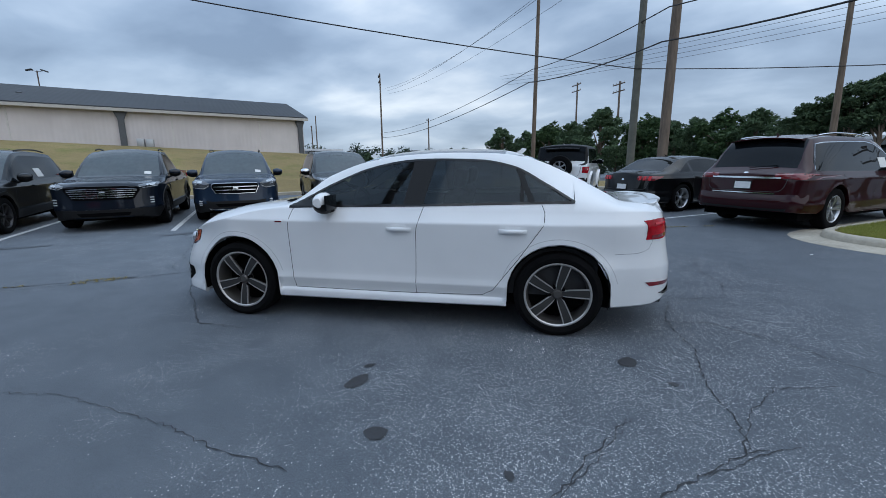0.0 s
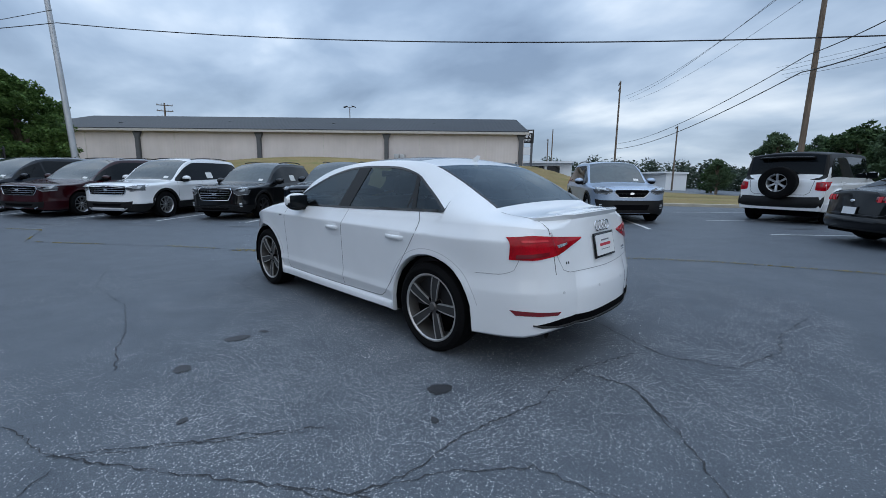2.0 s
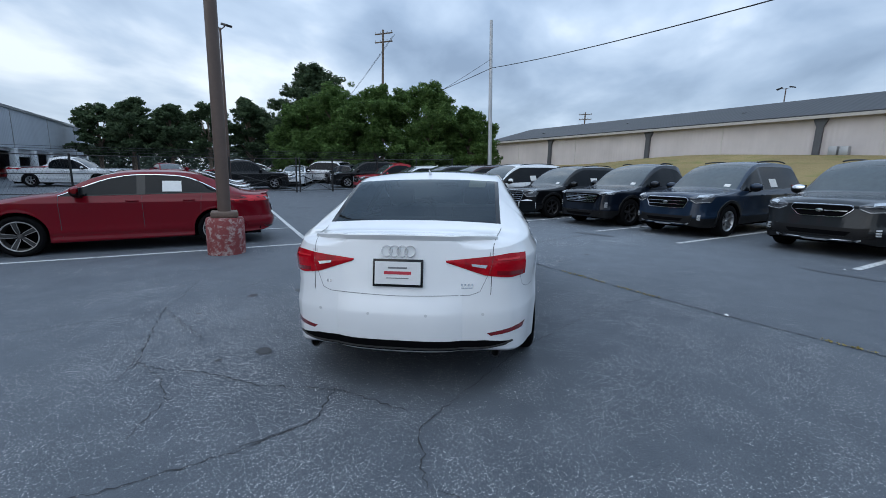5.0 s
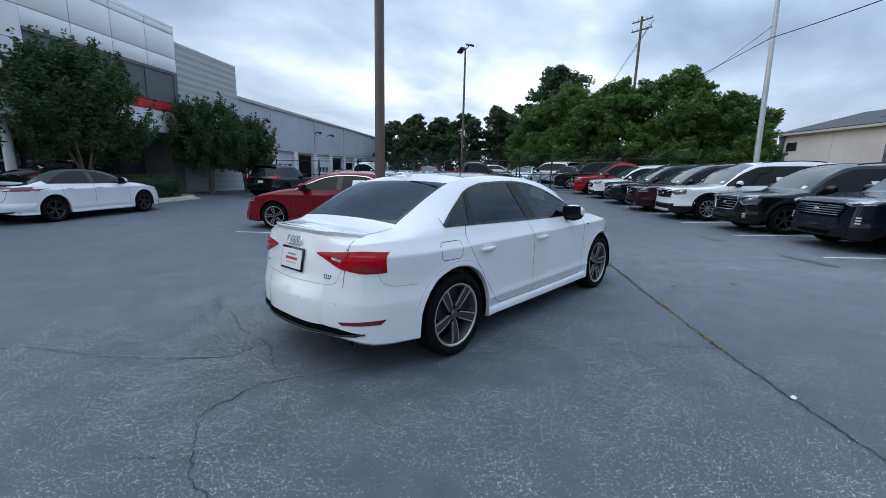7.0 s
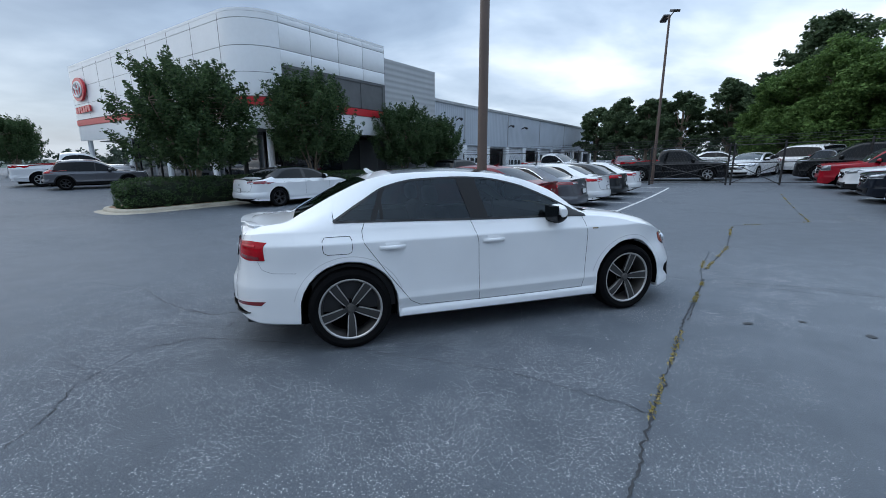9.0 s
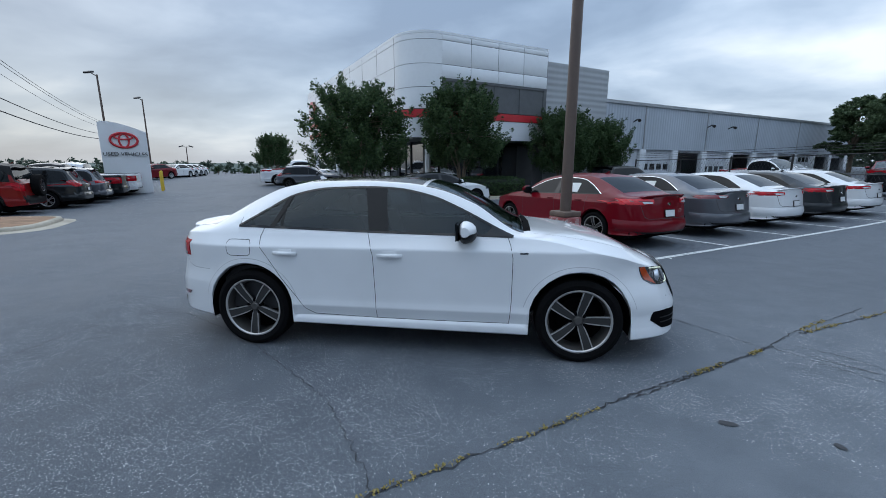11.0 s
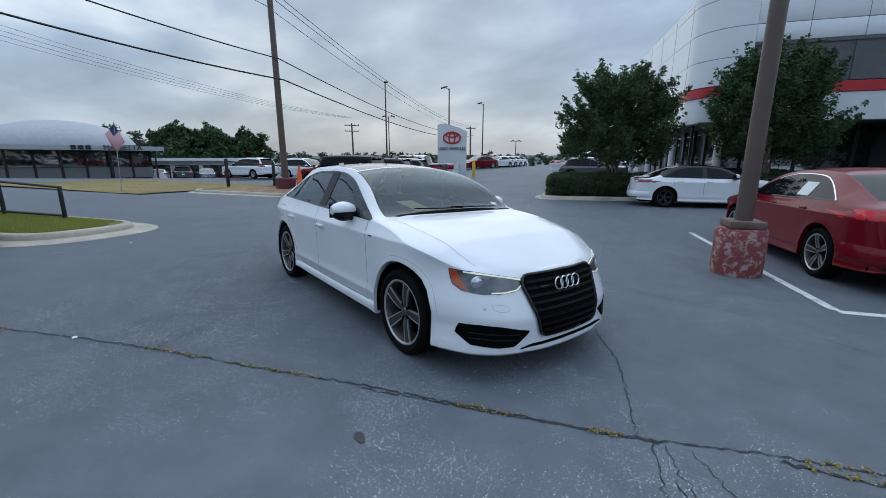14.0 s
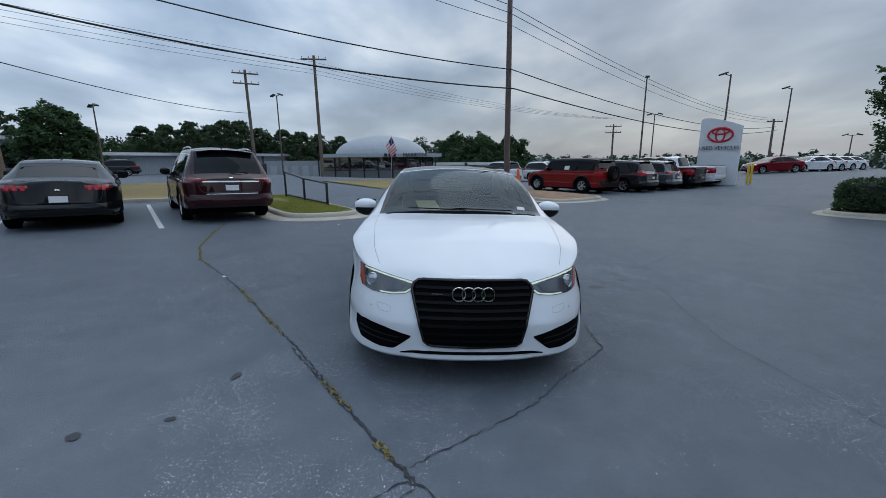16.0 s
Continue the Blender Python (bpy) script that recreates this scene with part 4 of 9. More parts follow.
def utility_pole(s, d, tall, lean=(0, 0), arms=1, r=0.16, mat=None, turn=0, label="weathered timber utility pole with crossarm"):
    w = thing("utility_pole", upright(s, d, turn), label, "utility pole", "utility poles")
    top = Vector((lean[0], lean[1], tall))
    part("pole", tube(bmesh.new(), [(0, 0, -0.4), top * 0.5, top], [r, r * 0.85, r * 0.68], 14), mat or POLE_WOOD, w)
    for k in range(arms):
        z = tall - 0.35 - 0.9 * k
        c = top * (z / tall)
        arm = part("crossarm", boxed(c.x - 1.15, c.y + 0.1, z - 0.06, c.x + 1.15, c.y + 0.2, z + 0.06), POLE_WOOD, w, angle=None)
        for x in (-1.05, -0.45, 0.45, 1.05):
            part("insulator", lathe(bmesh.new(), [(0, 0.2), (0.04, 0.19), (0.05, 0.12), (0.025, 0.06), (0.025, 0)], 8, m=Matrix.Translation((c.x + x, c.y + 0.15, z + 0.06))), STEEL, arm)
    return w

# ---- poles and wires ----
POST = utility_pole(10.5, -11.9, 11.5, (0.15, -0.1), 0, 0.15, BROWN_POLE, label="tall slim brown pole on a maroon base on the planted island")
part("concrete_base", lathe(bmesh.new(), [(0.44, -0.2), (0.44, 0.70), (0.40, 0.74), (0, 0.74)], 24), plain("faded maroon paint", (0.12, 0.030, 0.034), 0.8, vary=0.4, scale=5, bump=0.2), POST, "faded maroon concrete base")
utility_pole(17.5, 21.5, 13.5, (0.3, 0.2), 0, 0.16, label="tall weathered timber pole by the road")
utility_pole(14.2, 9.9, 13.0, (0.5, 0.15), 0, 0.18, plain("grey-green treated timber", (0.12, 0.12, 0.10), 0.9, vary=0.3), label="thick grey-green timber pole behind the parked cars")
utility_pole(14.2, 8.3, 13.5, (0.5, 0.1), 0, 0.21, label="thick brown timber pole behind the parked cars")
utility_pole(-21.7, 15.3, 12.0, (-1.3, 0.4), 0, 0.16, STEEL, label="leaning pale grey metal pole behind the parked cars")
for s, d, tall, turn, arms in ((19.5, 67.2, 17.0, 80, 2), (45.6, 48.1, 14.5, 80, 2), (42.6, 37.0, 12.3, 80, 2), (26.3, 7.7, 9.6, 80, 0), (33.4, 79.3, 12.0, 80, 1), (35.6, -12.5, 11.0, 60, 1), (40.2, -7.5, 9.8, 80, 2), (31.7, -57.6, 8.0, 30, 2), (13.7, -65.0, 7.0, 60, 1), (-53.4, 57.4, 10.5, 30, 3), (-44.0, 14.7, 16.4, 40, 2), (12.9, 107.0, 11.5, 80, 2), (14.0, 107.0, 14.0, 80, 0)):
    utility_pole(s, d, tall, (0.1, 0.0), arms, 0.17, turn=turn)
for s, d, tall in ((42.5, -10.8, 8.2), (46.4, 4.3, 6.4), (6.3, -66.4, 4.2), (22.0, -50.0, 7.5)):
    lot_lamp(s, d, tall, 20, 2, "thin street lamp across the road")


def wire(a, b, za, zb, sag, r=0.012):
    (xa, ya), (xb, yb) = lot_xy(*a), lot_xy(*b)
    pts = [(xa + (xb - xa) * u, ya + (yb - ya) * u, za + (zb - za) * u - 4 * sag * u * (1 - u)) for u in span(0, 1, 18)]
    solid("overhead_wire", tube(bmesh.new(), pts, r, 5), WIRE, Matrix(), "black overhead cable hanging between poles", "cable", "overhead wires")


wire((-21.3, 14.75), (14.2, 9.9), 8.95, 5.6, 0.55, 0.022)
wire((-21.6, 14.85), (-60, 22), 9.6, 11.0, 0.4, 0.015)
wire((-21.3, 14.75), (-60, 12), 8.95, 8.0, 0.5, 0.02)
wire((14.2, 9.9), (40.0, -7.5), 5.6, 6.2, 0.6, 0.02)
for k, (z0, z1, z2, z3, r) in enumerate(((7.9, 6.2, 4.75, 5.2, 0.03), (8.8, 7.5, 5.6, 5.6, 0.024), (13.0, 12.4, 8.0, 6.4, 0.014), (13.4, 12.9, 8.4, 6.7, 0.014), (12.2, 11.6, 7.7, 6.2, 0.012))):
    far, off = (19.5 + 0.4 * k, 67.2), 0.25 * k - 0.5
    wire((17.5 + off, 21.5), far, z0 if k > 1 else z0 - 0.4, z0 * 0.95 if k < 2 else 16.5 - 0.4 * k, 0.9, r)
    wire((17.5 + off, 21.5), (14.2 + off, 8.3), z0 if k > 1 else z0 - 0.4, z1, 0.25, r)
    wire((14.2 + off, 8.3), (10.5 + off * 0.6, -11.9), z1, z2, 0.5, r)
    wire((10.5 + off * 0.6, -11.9), (13.7 + off, -65.0), z2, z3, 1.1, r)
for k in range(4):
    wire((35.6 + 0.4 * k, -12.5), (26.3 + 0.3 * k, 40), 10.6 - 0.25 * k, 12.5 - 0.3 * k, 0.8, 0.012)
    wire((35.6 + 0.4 * k, -12.5), (31.7 + 0.4 * k, -57.6), 10.6 - 0.25 * k, 7.8, 0.8, 0.012)
for k in range(3):
    wire((-41.5 + 0.5 * k, 14.9), (-110 + 0.8 * k, 22), 16.4, 15.0, 0.8, 0.014)


# ---- trees and hedges ----
LEAF_DARK = leaf_mat("dark green leaves", (0.028, 0.054, 0.026), (0.095, 0.148, 0.062))
LEAF_MID = leaf_mat("mid green leaves", (0.048, 0.092, 0.026), (0.142, 0.228, 0.066))
LEAF_PINE = leaf_mat("dark pine needles", (0.036, 0.060, 0.032), (0.105, 0.150, 0.075))
# distance haze is mixed into this leaf colour
LEAF_FAR = leaf_mat("green leaves with painted haze", (0.050, 0.080, 0.045), (0.13, 0.19, 0.10))


def myrtle_meshes(seed, tall, wide, leaves):
    """A vase of slim stems whose many upright shoots carry the leaves."""
    rng, nr = random.Random(seed), np.random.default_rng(seed)
    twigs, stems, limbs, cs, rs = bmesh.new(), [], [], [], []
    for k in range(6):
        a = 2 * math.pi * k / 6 + rng.random() * 0.6
        top = Vector((math.cos(a) * wide * 0.32, math.sin(a) * wide * 0.32, tall * (0.55 + 0.2 * rng.random())))
        mid = Vector((math.cos(a) * 0.2, math.sin(a) * 0.2, tall * 0.22))
        bm = tube(bmesh.new(), [(math.cos(a) * 0.08, math.sin(a) * 0.08, -0.1), mid, (mid + top) / 2 + Vector((0.06, -0.05, 0.1)), top], [0.055, 0.042, 0.03, 0.012], 7)
        stems.append(mesh_of(fix(bm), "stem", BARK, 60))
        limbs.append((mid, top))
    for k in range(210):
        mid, top = limbs[k % 6]
        a, u = rng.random() * 6.283, rng.random() ** 0.9
        z = tall * (0.25 + 0.57 * u)
        env = wide / 2 * math.sin(math.pi * (0.25 + 0.62 * u)) ** 0.75
        q = env * (0.1 + 0.9 * rng.random() ** 0.6)
        p = Vector((q * math.cos(a), q * math.sin(a), z))
        way = Vector((math.cos(a) * 0.8 * q / wide * 2, math.sin(a) * 0.8 * q / wide * 2, 1.0)) + Vector((rng.gauss(0, 0.25), rng.gauss(0, 0.25), 0))
        way.normalize()
        ln = 0.5 + 0.55 * rng.random()
        if k % 4 == 0:
            root = mid.lerp(top, min(1.0, 0.2 + u))
            tube(twigs, [root, (root + p) / 2 + Vector((0, 0, -0.05)), p, p + way * ln], [0.016, 0.011, 0.008, 0.003], 4)
        for i in range(5):
            v = i / 4
            b = p + way * ln * v + Vector((rng.gauss(0, 0.05), rng.gauss(0, 0.05), 0))
            cs.append(tuple(b))
            rs.append((0.27 - 0.17 * v) * (0.75 + 0.5 * rng.random()))
    v, f = leaf_cloud(nr, cs, rs, leaves, 0.062, 1.05)
    return stems, mesh_of(fix(twigs), "branchwork", BARK, 60), tri_soup("crown", v, f, LEAF_DARK)


def plant(name, meshes, m, label, group):
    w = thing(name, m, label, "tree", group)
    if len(meshes) == 3:
        for me in meshes[0]:
            part("stem", me, None, w)
        tagged(part("branchwork", meshes[1], None, w), kind="stuff")
    else:
        part("trunk", meshes[0], None, w)
    part("crown", meshes[-1], None, w)
    return w


MYRTLE = [myrtle_meshes(11, 5.5, 4.3, 50000), myrtle_meshes(12, 5.9, 4.1, 48000), myrtle_meshes(13, 5.6, 3.9, 44000)]
for k, (s, d, q, sc) in enumerate(((-3.6, -14.7, 0, 1.0), (-9.1, -14.9, 1, 1.0), (-15.9, -14.9, 2, 0.92), (-18.9, -14.8, 0, 0.84), (-2.7, -42.0, 1, 0.78), (-4.0, -50.0, 2, 0.9))):
    plant("crape_myrtle", MYRTLE[q], upright(s, d, 70 * k, 0.1) @ Matrix.Scale(sc, 4), "multi-stemmed dark green tree in the planting bed", "trees along the showroom")


def broad_meshes(seed, tall, wide, leaves, size, mat, low=0.12, flat=0.85, lobes=15, ragged=1.0):
    """A crown of uneven lobes, each a shell of small leafy clumps, with sky showing between them."""
    rng, nr = random.Random(seed), np.random.default_rng(seed)
    bm = bmesh.new()
    tube(bm, [(0, 0, -0.3), (0.1, 0.05, tall * 0.3), (0, 0, tall * 0.8)], [wide * 0.04, wide * 0.032, wide * 0.008], 8)
    cs, rs = [], []
    for k in range(lobes):
        a, u = 2.4 * k + rng.random(), (k + 0.5) / lobes
        z = tall * (low + 0.08 + (0.80 - low) * u)
        env = wide / 2 * max(0.1, math.sin(math.pi * (0.24 + 0.68 * u))) ** 0.6
        q = env * (0.35 + 0.4 * rng.random()) * (1.0 if k < lobes - 2 else 0.3)
        R = wide * (0.15 + 0.08 * rng.random()) * (1.0 - 0.25 * u)
        c = Vector((q * math.cos(a), q * math.sin(a), z))
        tube(bm, [(0, 0, z * 0.55), tuple(c * 0.55 + Vector((0, 0, z * 0.33))), tuple(c)], [wide * 0.014, wide * 0.010, wide * 0.003], 5)
        for _ in range(26):
            way = Vector((rng.gauss(0, 1), rng.gauss(0, 1), rng.gauss(0.25, 0.8))).normalized()
            far = R * (0.55 + 0.45 * rng.random() * ragged + 0.18 * (rng.random() > 0.85))
            cs.append(tuple(c + Vector((way.x * far, way.y * far, way.z * far * flat))))
            rs.append(wide * (0.030 + 0.036 * rng.random()))
        cs.append(tuple(c))
        rs.append(R * 0.7)
    v, f = leaf_cloud(nr, cs, rs, leaves, size, 0.8)
    return mesh_of(fix(bm), "trunk", BARK, 60), tri_soup("crown", v, f, mat)


BIG = [broad_meshes(21, 8.6, 8.6, 60000, 0.11, LEAF_MID, -0.04, 0.9, 20), broad_meshes(22, 8.0, 7.6, 52000, 0.11, LEAF_MID, -0.04, 0.9, 18)]
for k, (s, d, q, sc) in enumerate(((-29.5, 13.6, 0, 1.0), (-27.6, 17.0, 1, 0.82), (-31.5, 9.8, 1, 1.05), (-33.5, 6.8, 0, 0.98), (-35.5, 4.6, 1, 0.95), (-32.0, 16.5, 1, 0.95))):
    plant("broadleaf_tree", BIG[q], upright(s, d, 80 * k) @ Matrix.Scale(sc, 4), "dense bright green broadleaf tree behind the parked cars", "trees behind the car park")
PINE = [broad_meshes(31, 11.0, 8.0, 34000, 0.14, LEAF_PINE, 0.10, 0.6, 22, 1.3), broad_meshes(32, 9.0, 6.0, 20000, 0.15, LEAF_PINE, 0.16, 0.6, 18, 1.4)]
for k, (s, d, q, sc) in enumerate(((-43, 6.2, 0, 1.12), (-48, 0.5, 1, 0.98), (-46, -3.5, 1, 0.86), (-48, -7.0, 1, 0.84), (-50, -10.5, 1, 0.92), (-53, -14.0, 1, 0.86), (-50, 9.0, 0, 0.95), (-46, 24, 1, 0.9), (-52, 28, 1, 0.9), (-56, 2, 0, 0.8), (-58, -8, 1, 0.95), (-55, -11.5, 1, 0.9))):
    plant("pine_tree", PINE[q], upright(s, d, 67 * k) @ Matrix.Scale(sc, 4), "tall dark tree beyond the fence", "trees beyond the fence")
FAR = [broad_meshes(41, 10.0, 8.0, 11000, 0.22, LEAF_FAR, 0.12), broad_meshes(42, 12.0, 7.5, 8000, 0.22, LEAF_PINE, 0.38, 0.45, 12, 1.5), broad_meshes(43, 8.0, 9.0, 12000, 0.22, LEAF_DARK, 0.05)]


def far_trees():
    rng = random.Random(77)
    north = ((36.5, 55.1, 8.2), (42.8, 56.8, 8.0), (40.2, 47.5, 7.8), (39.7, 42.7, 7.8), (38.3, 35.7, 8.7), (45.0, 34.2, 7.6), (45.2, 30.8, 6.9), (48.3, 29.8, 7.3), (46.4, 25.4, 7.0), (46.0, 22.1, 7.0), (52.4, 22.8, 6.2))
    pines = ((44.0, 17.2, 6.8), (44.6, 15.7, 7.3), (43.3, 13.7, 7.9), (43.7, 12.0, 8.2), (65.8, 12.5, 5.9), (58.4, 0.5, 5.8), (62.3, -2.1, 6.4), (56.1, -4.0, 6.4), (61.7, -6.9, 6.5), (57.5, -8.2, 6.9), (59.0, -10.6, 7.3), (60.4, -13.4, 7.0), (61.5, -16.9, 7.5), (57.0, -17.9, 7.0), (58.1, -20.8, 6.8), (60.5, -25.4, 6.8), (60.8, -29.5, 6.4))
    spots = [(s, d, (0, 0, 2)[k % 3], h / (10.0, 12.0, 8.0)[(0, 0, 2)[k % 3]] * 1.04) for k, (s, d, h) in enumerate(north)]
    spots += [(s, d, 1, h / 12.0 * 1.06) for s, d, h in pines] + [(s + 9, d + 3, 2, h / 8.0 * 0.75) for s, d, h in pines[4:]]
    spots += [(54.3, 7.8, 2, 0.92), (62.4, 6.5, 2, 0.72), (30.0, 56.0, 0, 0.5), (33.0, 62.0, 0, 0.5), (36, 70, 2, 0.5), (28, 90, 2, 0.55), (24, 96, 0, 0.5)]
    spots += [(46.4, -43.8, 2, 0.95), (43.3, -46.9, 2, 0.90), (49.5, -41.0, 2, 0.95), (30, -72, 2, 0.2), (28, -64, 2, 0.2), (16, -78, 0, 0.2), (-2, -82, 2, 0.2)]
    spots += [(48 - 3.2 * k, -75 - 2.6 * k + rng.random() * 6, (0, 2, 1, 2)[k % 4], 0.13 + 0.13 * rng.random()) for k in range(15)]
    for k, (s, d, q, sc) in enumerate(spots):
        plant("roadside_tree", FAR[q], upright(s, d, 50 * k) @ Matrix.Scale(sc, 4), "distant green tree across the road", "distant trees")


far_trees()


def hedge(s0, s1, d0, d1, tall, seed):
    nr = np.random.default_rng(seed)
    w = thing("hedge", upright((s0 + s1) / 2, (d0 + d1) / 2, 0, 0.08), "clipped dark green hedge in the planting bed", "hedge", "clipped hedges")
    a, b = (s1 - s0) / 2, (d1 - d0) / 2
    part("core", box(bmesh.new(), -a + 0.1, -b + 0.1, 0, a - 0.1, b - 0.1, tall - 0.10, bevel=0.34), plain("hedge shade", (0.012, 0.02, 0.01), 0.9), w)
    n = int(a * 2 * 260)
    t = nr.random(n)
    cs = np.stack([(nr.random(n) * 2 - 1) * a, (nr.random(n) * 2 - 1) * b, nr.random(n) * tall], 1)
    face = nr.random(n)
    cs[:, 1] = np.where(face < 0.42, np.where(nr.random(n) < 0.6, b, -b), cs[:, 1])
    cs[:, 2] = np.where((face >= 0.42) & (face < 0.85), tall, cs[:, 2])
    cs[:, 0] = np.where(face >= 0.85, np.where(nr.random(n) < 0.5, a, -a), cs[:, 0])
    r = 0.62
    ox, oy = np.maximum(np.abs(cs[:, 0]) - (a - r), 0), np.maximum(np.abs(cs[:, 1]) - (b - r), 0)
    pull = np.minimum(1, r / np.maximum(np.hypot(ox, oy), 1e-6))
    cs[:, 0] = np.sign(cs[:, 0]) * (np.minimum(np.abs(cs[:, 0]), a - r) + ox * pull)
    cs[:, 1] = np.sign(cs[:, 1]) * (np.minimum(np.abs(cs[:, 1]), b - r) + oy * pull)
    edge = np.minimum(a - np.abs(cs[:, 0]), b - np.abs(cs[:, 1]))
    cs[:, 2] -= np.where(cs[:, 2] > tall - 0.3, 0.26 * np.exp(-edge / 0.2), 0)
    v, f = leaf_cloud(nr, cs.tolist(), [0.09] * n, n * 12, 0.034, 1.0)
    part("foliage", tri_soup("foliage", v, f, LEAF_DARK), None, w)


hedge(-7.9, -1.0, -15.3, -13.75, 0.98, 3)
hedge(-12.6, -8.6, -15.6, -13.75, 0.95, 4)


# ---- fences ----
def gate_fence():
    w = thing("chain_link_fence", LOT, "black chain-link fence with a double gate across the car park", "fence")
    posts = [-14.5, -11.5, -8.8, -6.1, -2.0, 1.55, 1.75, 3.7, 6.6, 9.4, 12.2]
    for d in posts:
        z = h_lot(-22, d)
        part("fence_post", lathe(bmesh.new(), [(0.045, z - 0.2), (0.045, z + 2.05), (0.0, z + 2.1)], 10, m=Matrix.Translation((-22, d, 0))), BLACK_STEEL, w)
    for d0, d1 in zip(posts, posts[1:]):
        z0, z1 = h_lot(-22, d0), h_lot(-22, d1)
        for up in (0.12, 1.1, 1.98):
            part("fence_rail", tube(bmesh.new(), [(-22, d0, z0 + up), (-22, d1, z1 + up)], 0.024, 6), BLACK_STEEL, w)
        for up in (2.15, 2.27, 2.38):
            part("barbed_wire", tube(bmesh.new(), [(-22, d0, z0 + up), (-22, d1, z1 + up)], 0.008, 4), BLACK_STEEL, w)
        n = max(1, int((d1 - d0) / 0.14))
        bm = bmesh.new()
        for k in range(n):
            a = d0 + (d1 - d0) * k / n
            for up in (-1, 1):
                tube(bm, [(-22, a, z0 + (0.12 if up > 0 else 1.98)), (-22, min(d1, a + 0.9), z1 + (1.98 if up > 0 else 0.12))], 0.0035, 3, False)
        tagged(part("chain_link", bm, BLACK_STEEL, w, angle=None), kind="stuff")
    for d0, d1 in ((-2.0, 1.55), (3.7, 1.75)):
        z = h_lot(-22, 1.5)
        part("gate_brace", tube(bmesh.new(), [(-22, d0, z + 1.1), (-22, d1, z + 0.12)], 0.024, 6), BLACK_STEEL, w)
        part("gate_brace", tube(bmesh.new(), [(-22, d0, z + 0.12), (-22, d1, z + 1.1)], 0.024, 6), BLACK_STEEL, w)


def pipe_fence(points, rails, label, post=0.04):
    w = thing("pipe_fence", LOT, label, "fence", "pipe fences")
    for s, d, tall in points:
        z = h_lot(s, d) + 0.1
        part("fence_post", box(bmesh.new(), s - post, d - post, z - 0.1, s + post, d + post, z + tall, bevel=0.008), BLACK_STEEL, w)
    for (s0, d0, t0), (s1, d1, t1) in zip(points, points[1:]):
        for u in rails:
            part("fence_rail", tube(bmesh.new(), [(s0, d0, h_lot(s0, d0) + 0.1 + t0 * u), (s1, d1, h_lot(s1, d1) + 0.1 + t1 * u)], 0.028, 8), BLACK_STEEL, w)


gate_fence()
pipe_fence([(8.75, -2.05, 0.72), (10.6, -1.98, 0.80), (12.4, -1.9, 0.98)], (0.12, 0.97), "black steel pipe fence sloping down over the grass island", 0.032)
pipe_fence([(12.5, -1.25, 1.25), (12.75, -0.9, 1.25)], (0.5, 0.95), "black steel gate posts on the grass island", 0.055)
pipe_fence([(14.7, -12.9, 1.45), (13.9, -15.4, 1.25), (13.0, -18.0, 1.15)], (0.27, 0.91), "black steel pipe fence beside the planted island", 0.06)


def cone(s, d):
    w = thing("traffic_cone", upright(s, d, 0, 0.3), "tall orange traffic cone on the planted island", "traffic cone")
    part("cone", lathe(bmesh.new(), [(0.16, 0.04), (0.045, 0.95), (0.03, 1.0), (0, 1.0)], 20), plain("orange plastic", (0.75, 0.13, 0.03), 0.5), w)
    part("cone_base", boxed(-0.2, -0.2, 0, 0.2, 0.2, 0.05, bevel=0.01), BLACK_PLASTIC_2, w)


BLACK_PLASTIC_2 = plain("black rubber", (0.015, 0.015, 0.015), 0.7)
cone(9.75, -11.9)
for d in (-28.6, -29.25):
    solid("bollard", lathe(bmesh.new(), [(0.065, -0.2), (0.065, 1.22), (0.045, 1.27), (0, 1.29)], 16), plain("yellow bollard paint", (0.62, 0.42, 0.03), 0.5), upright(5.4, d), "yellow steel bollard beside the pylon sign", "bollard", "yellow bollards")


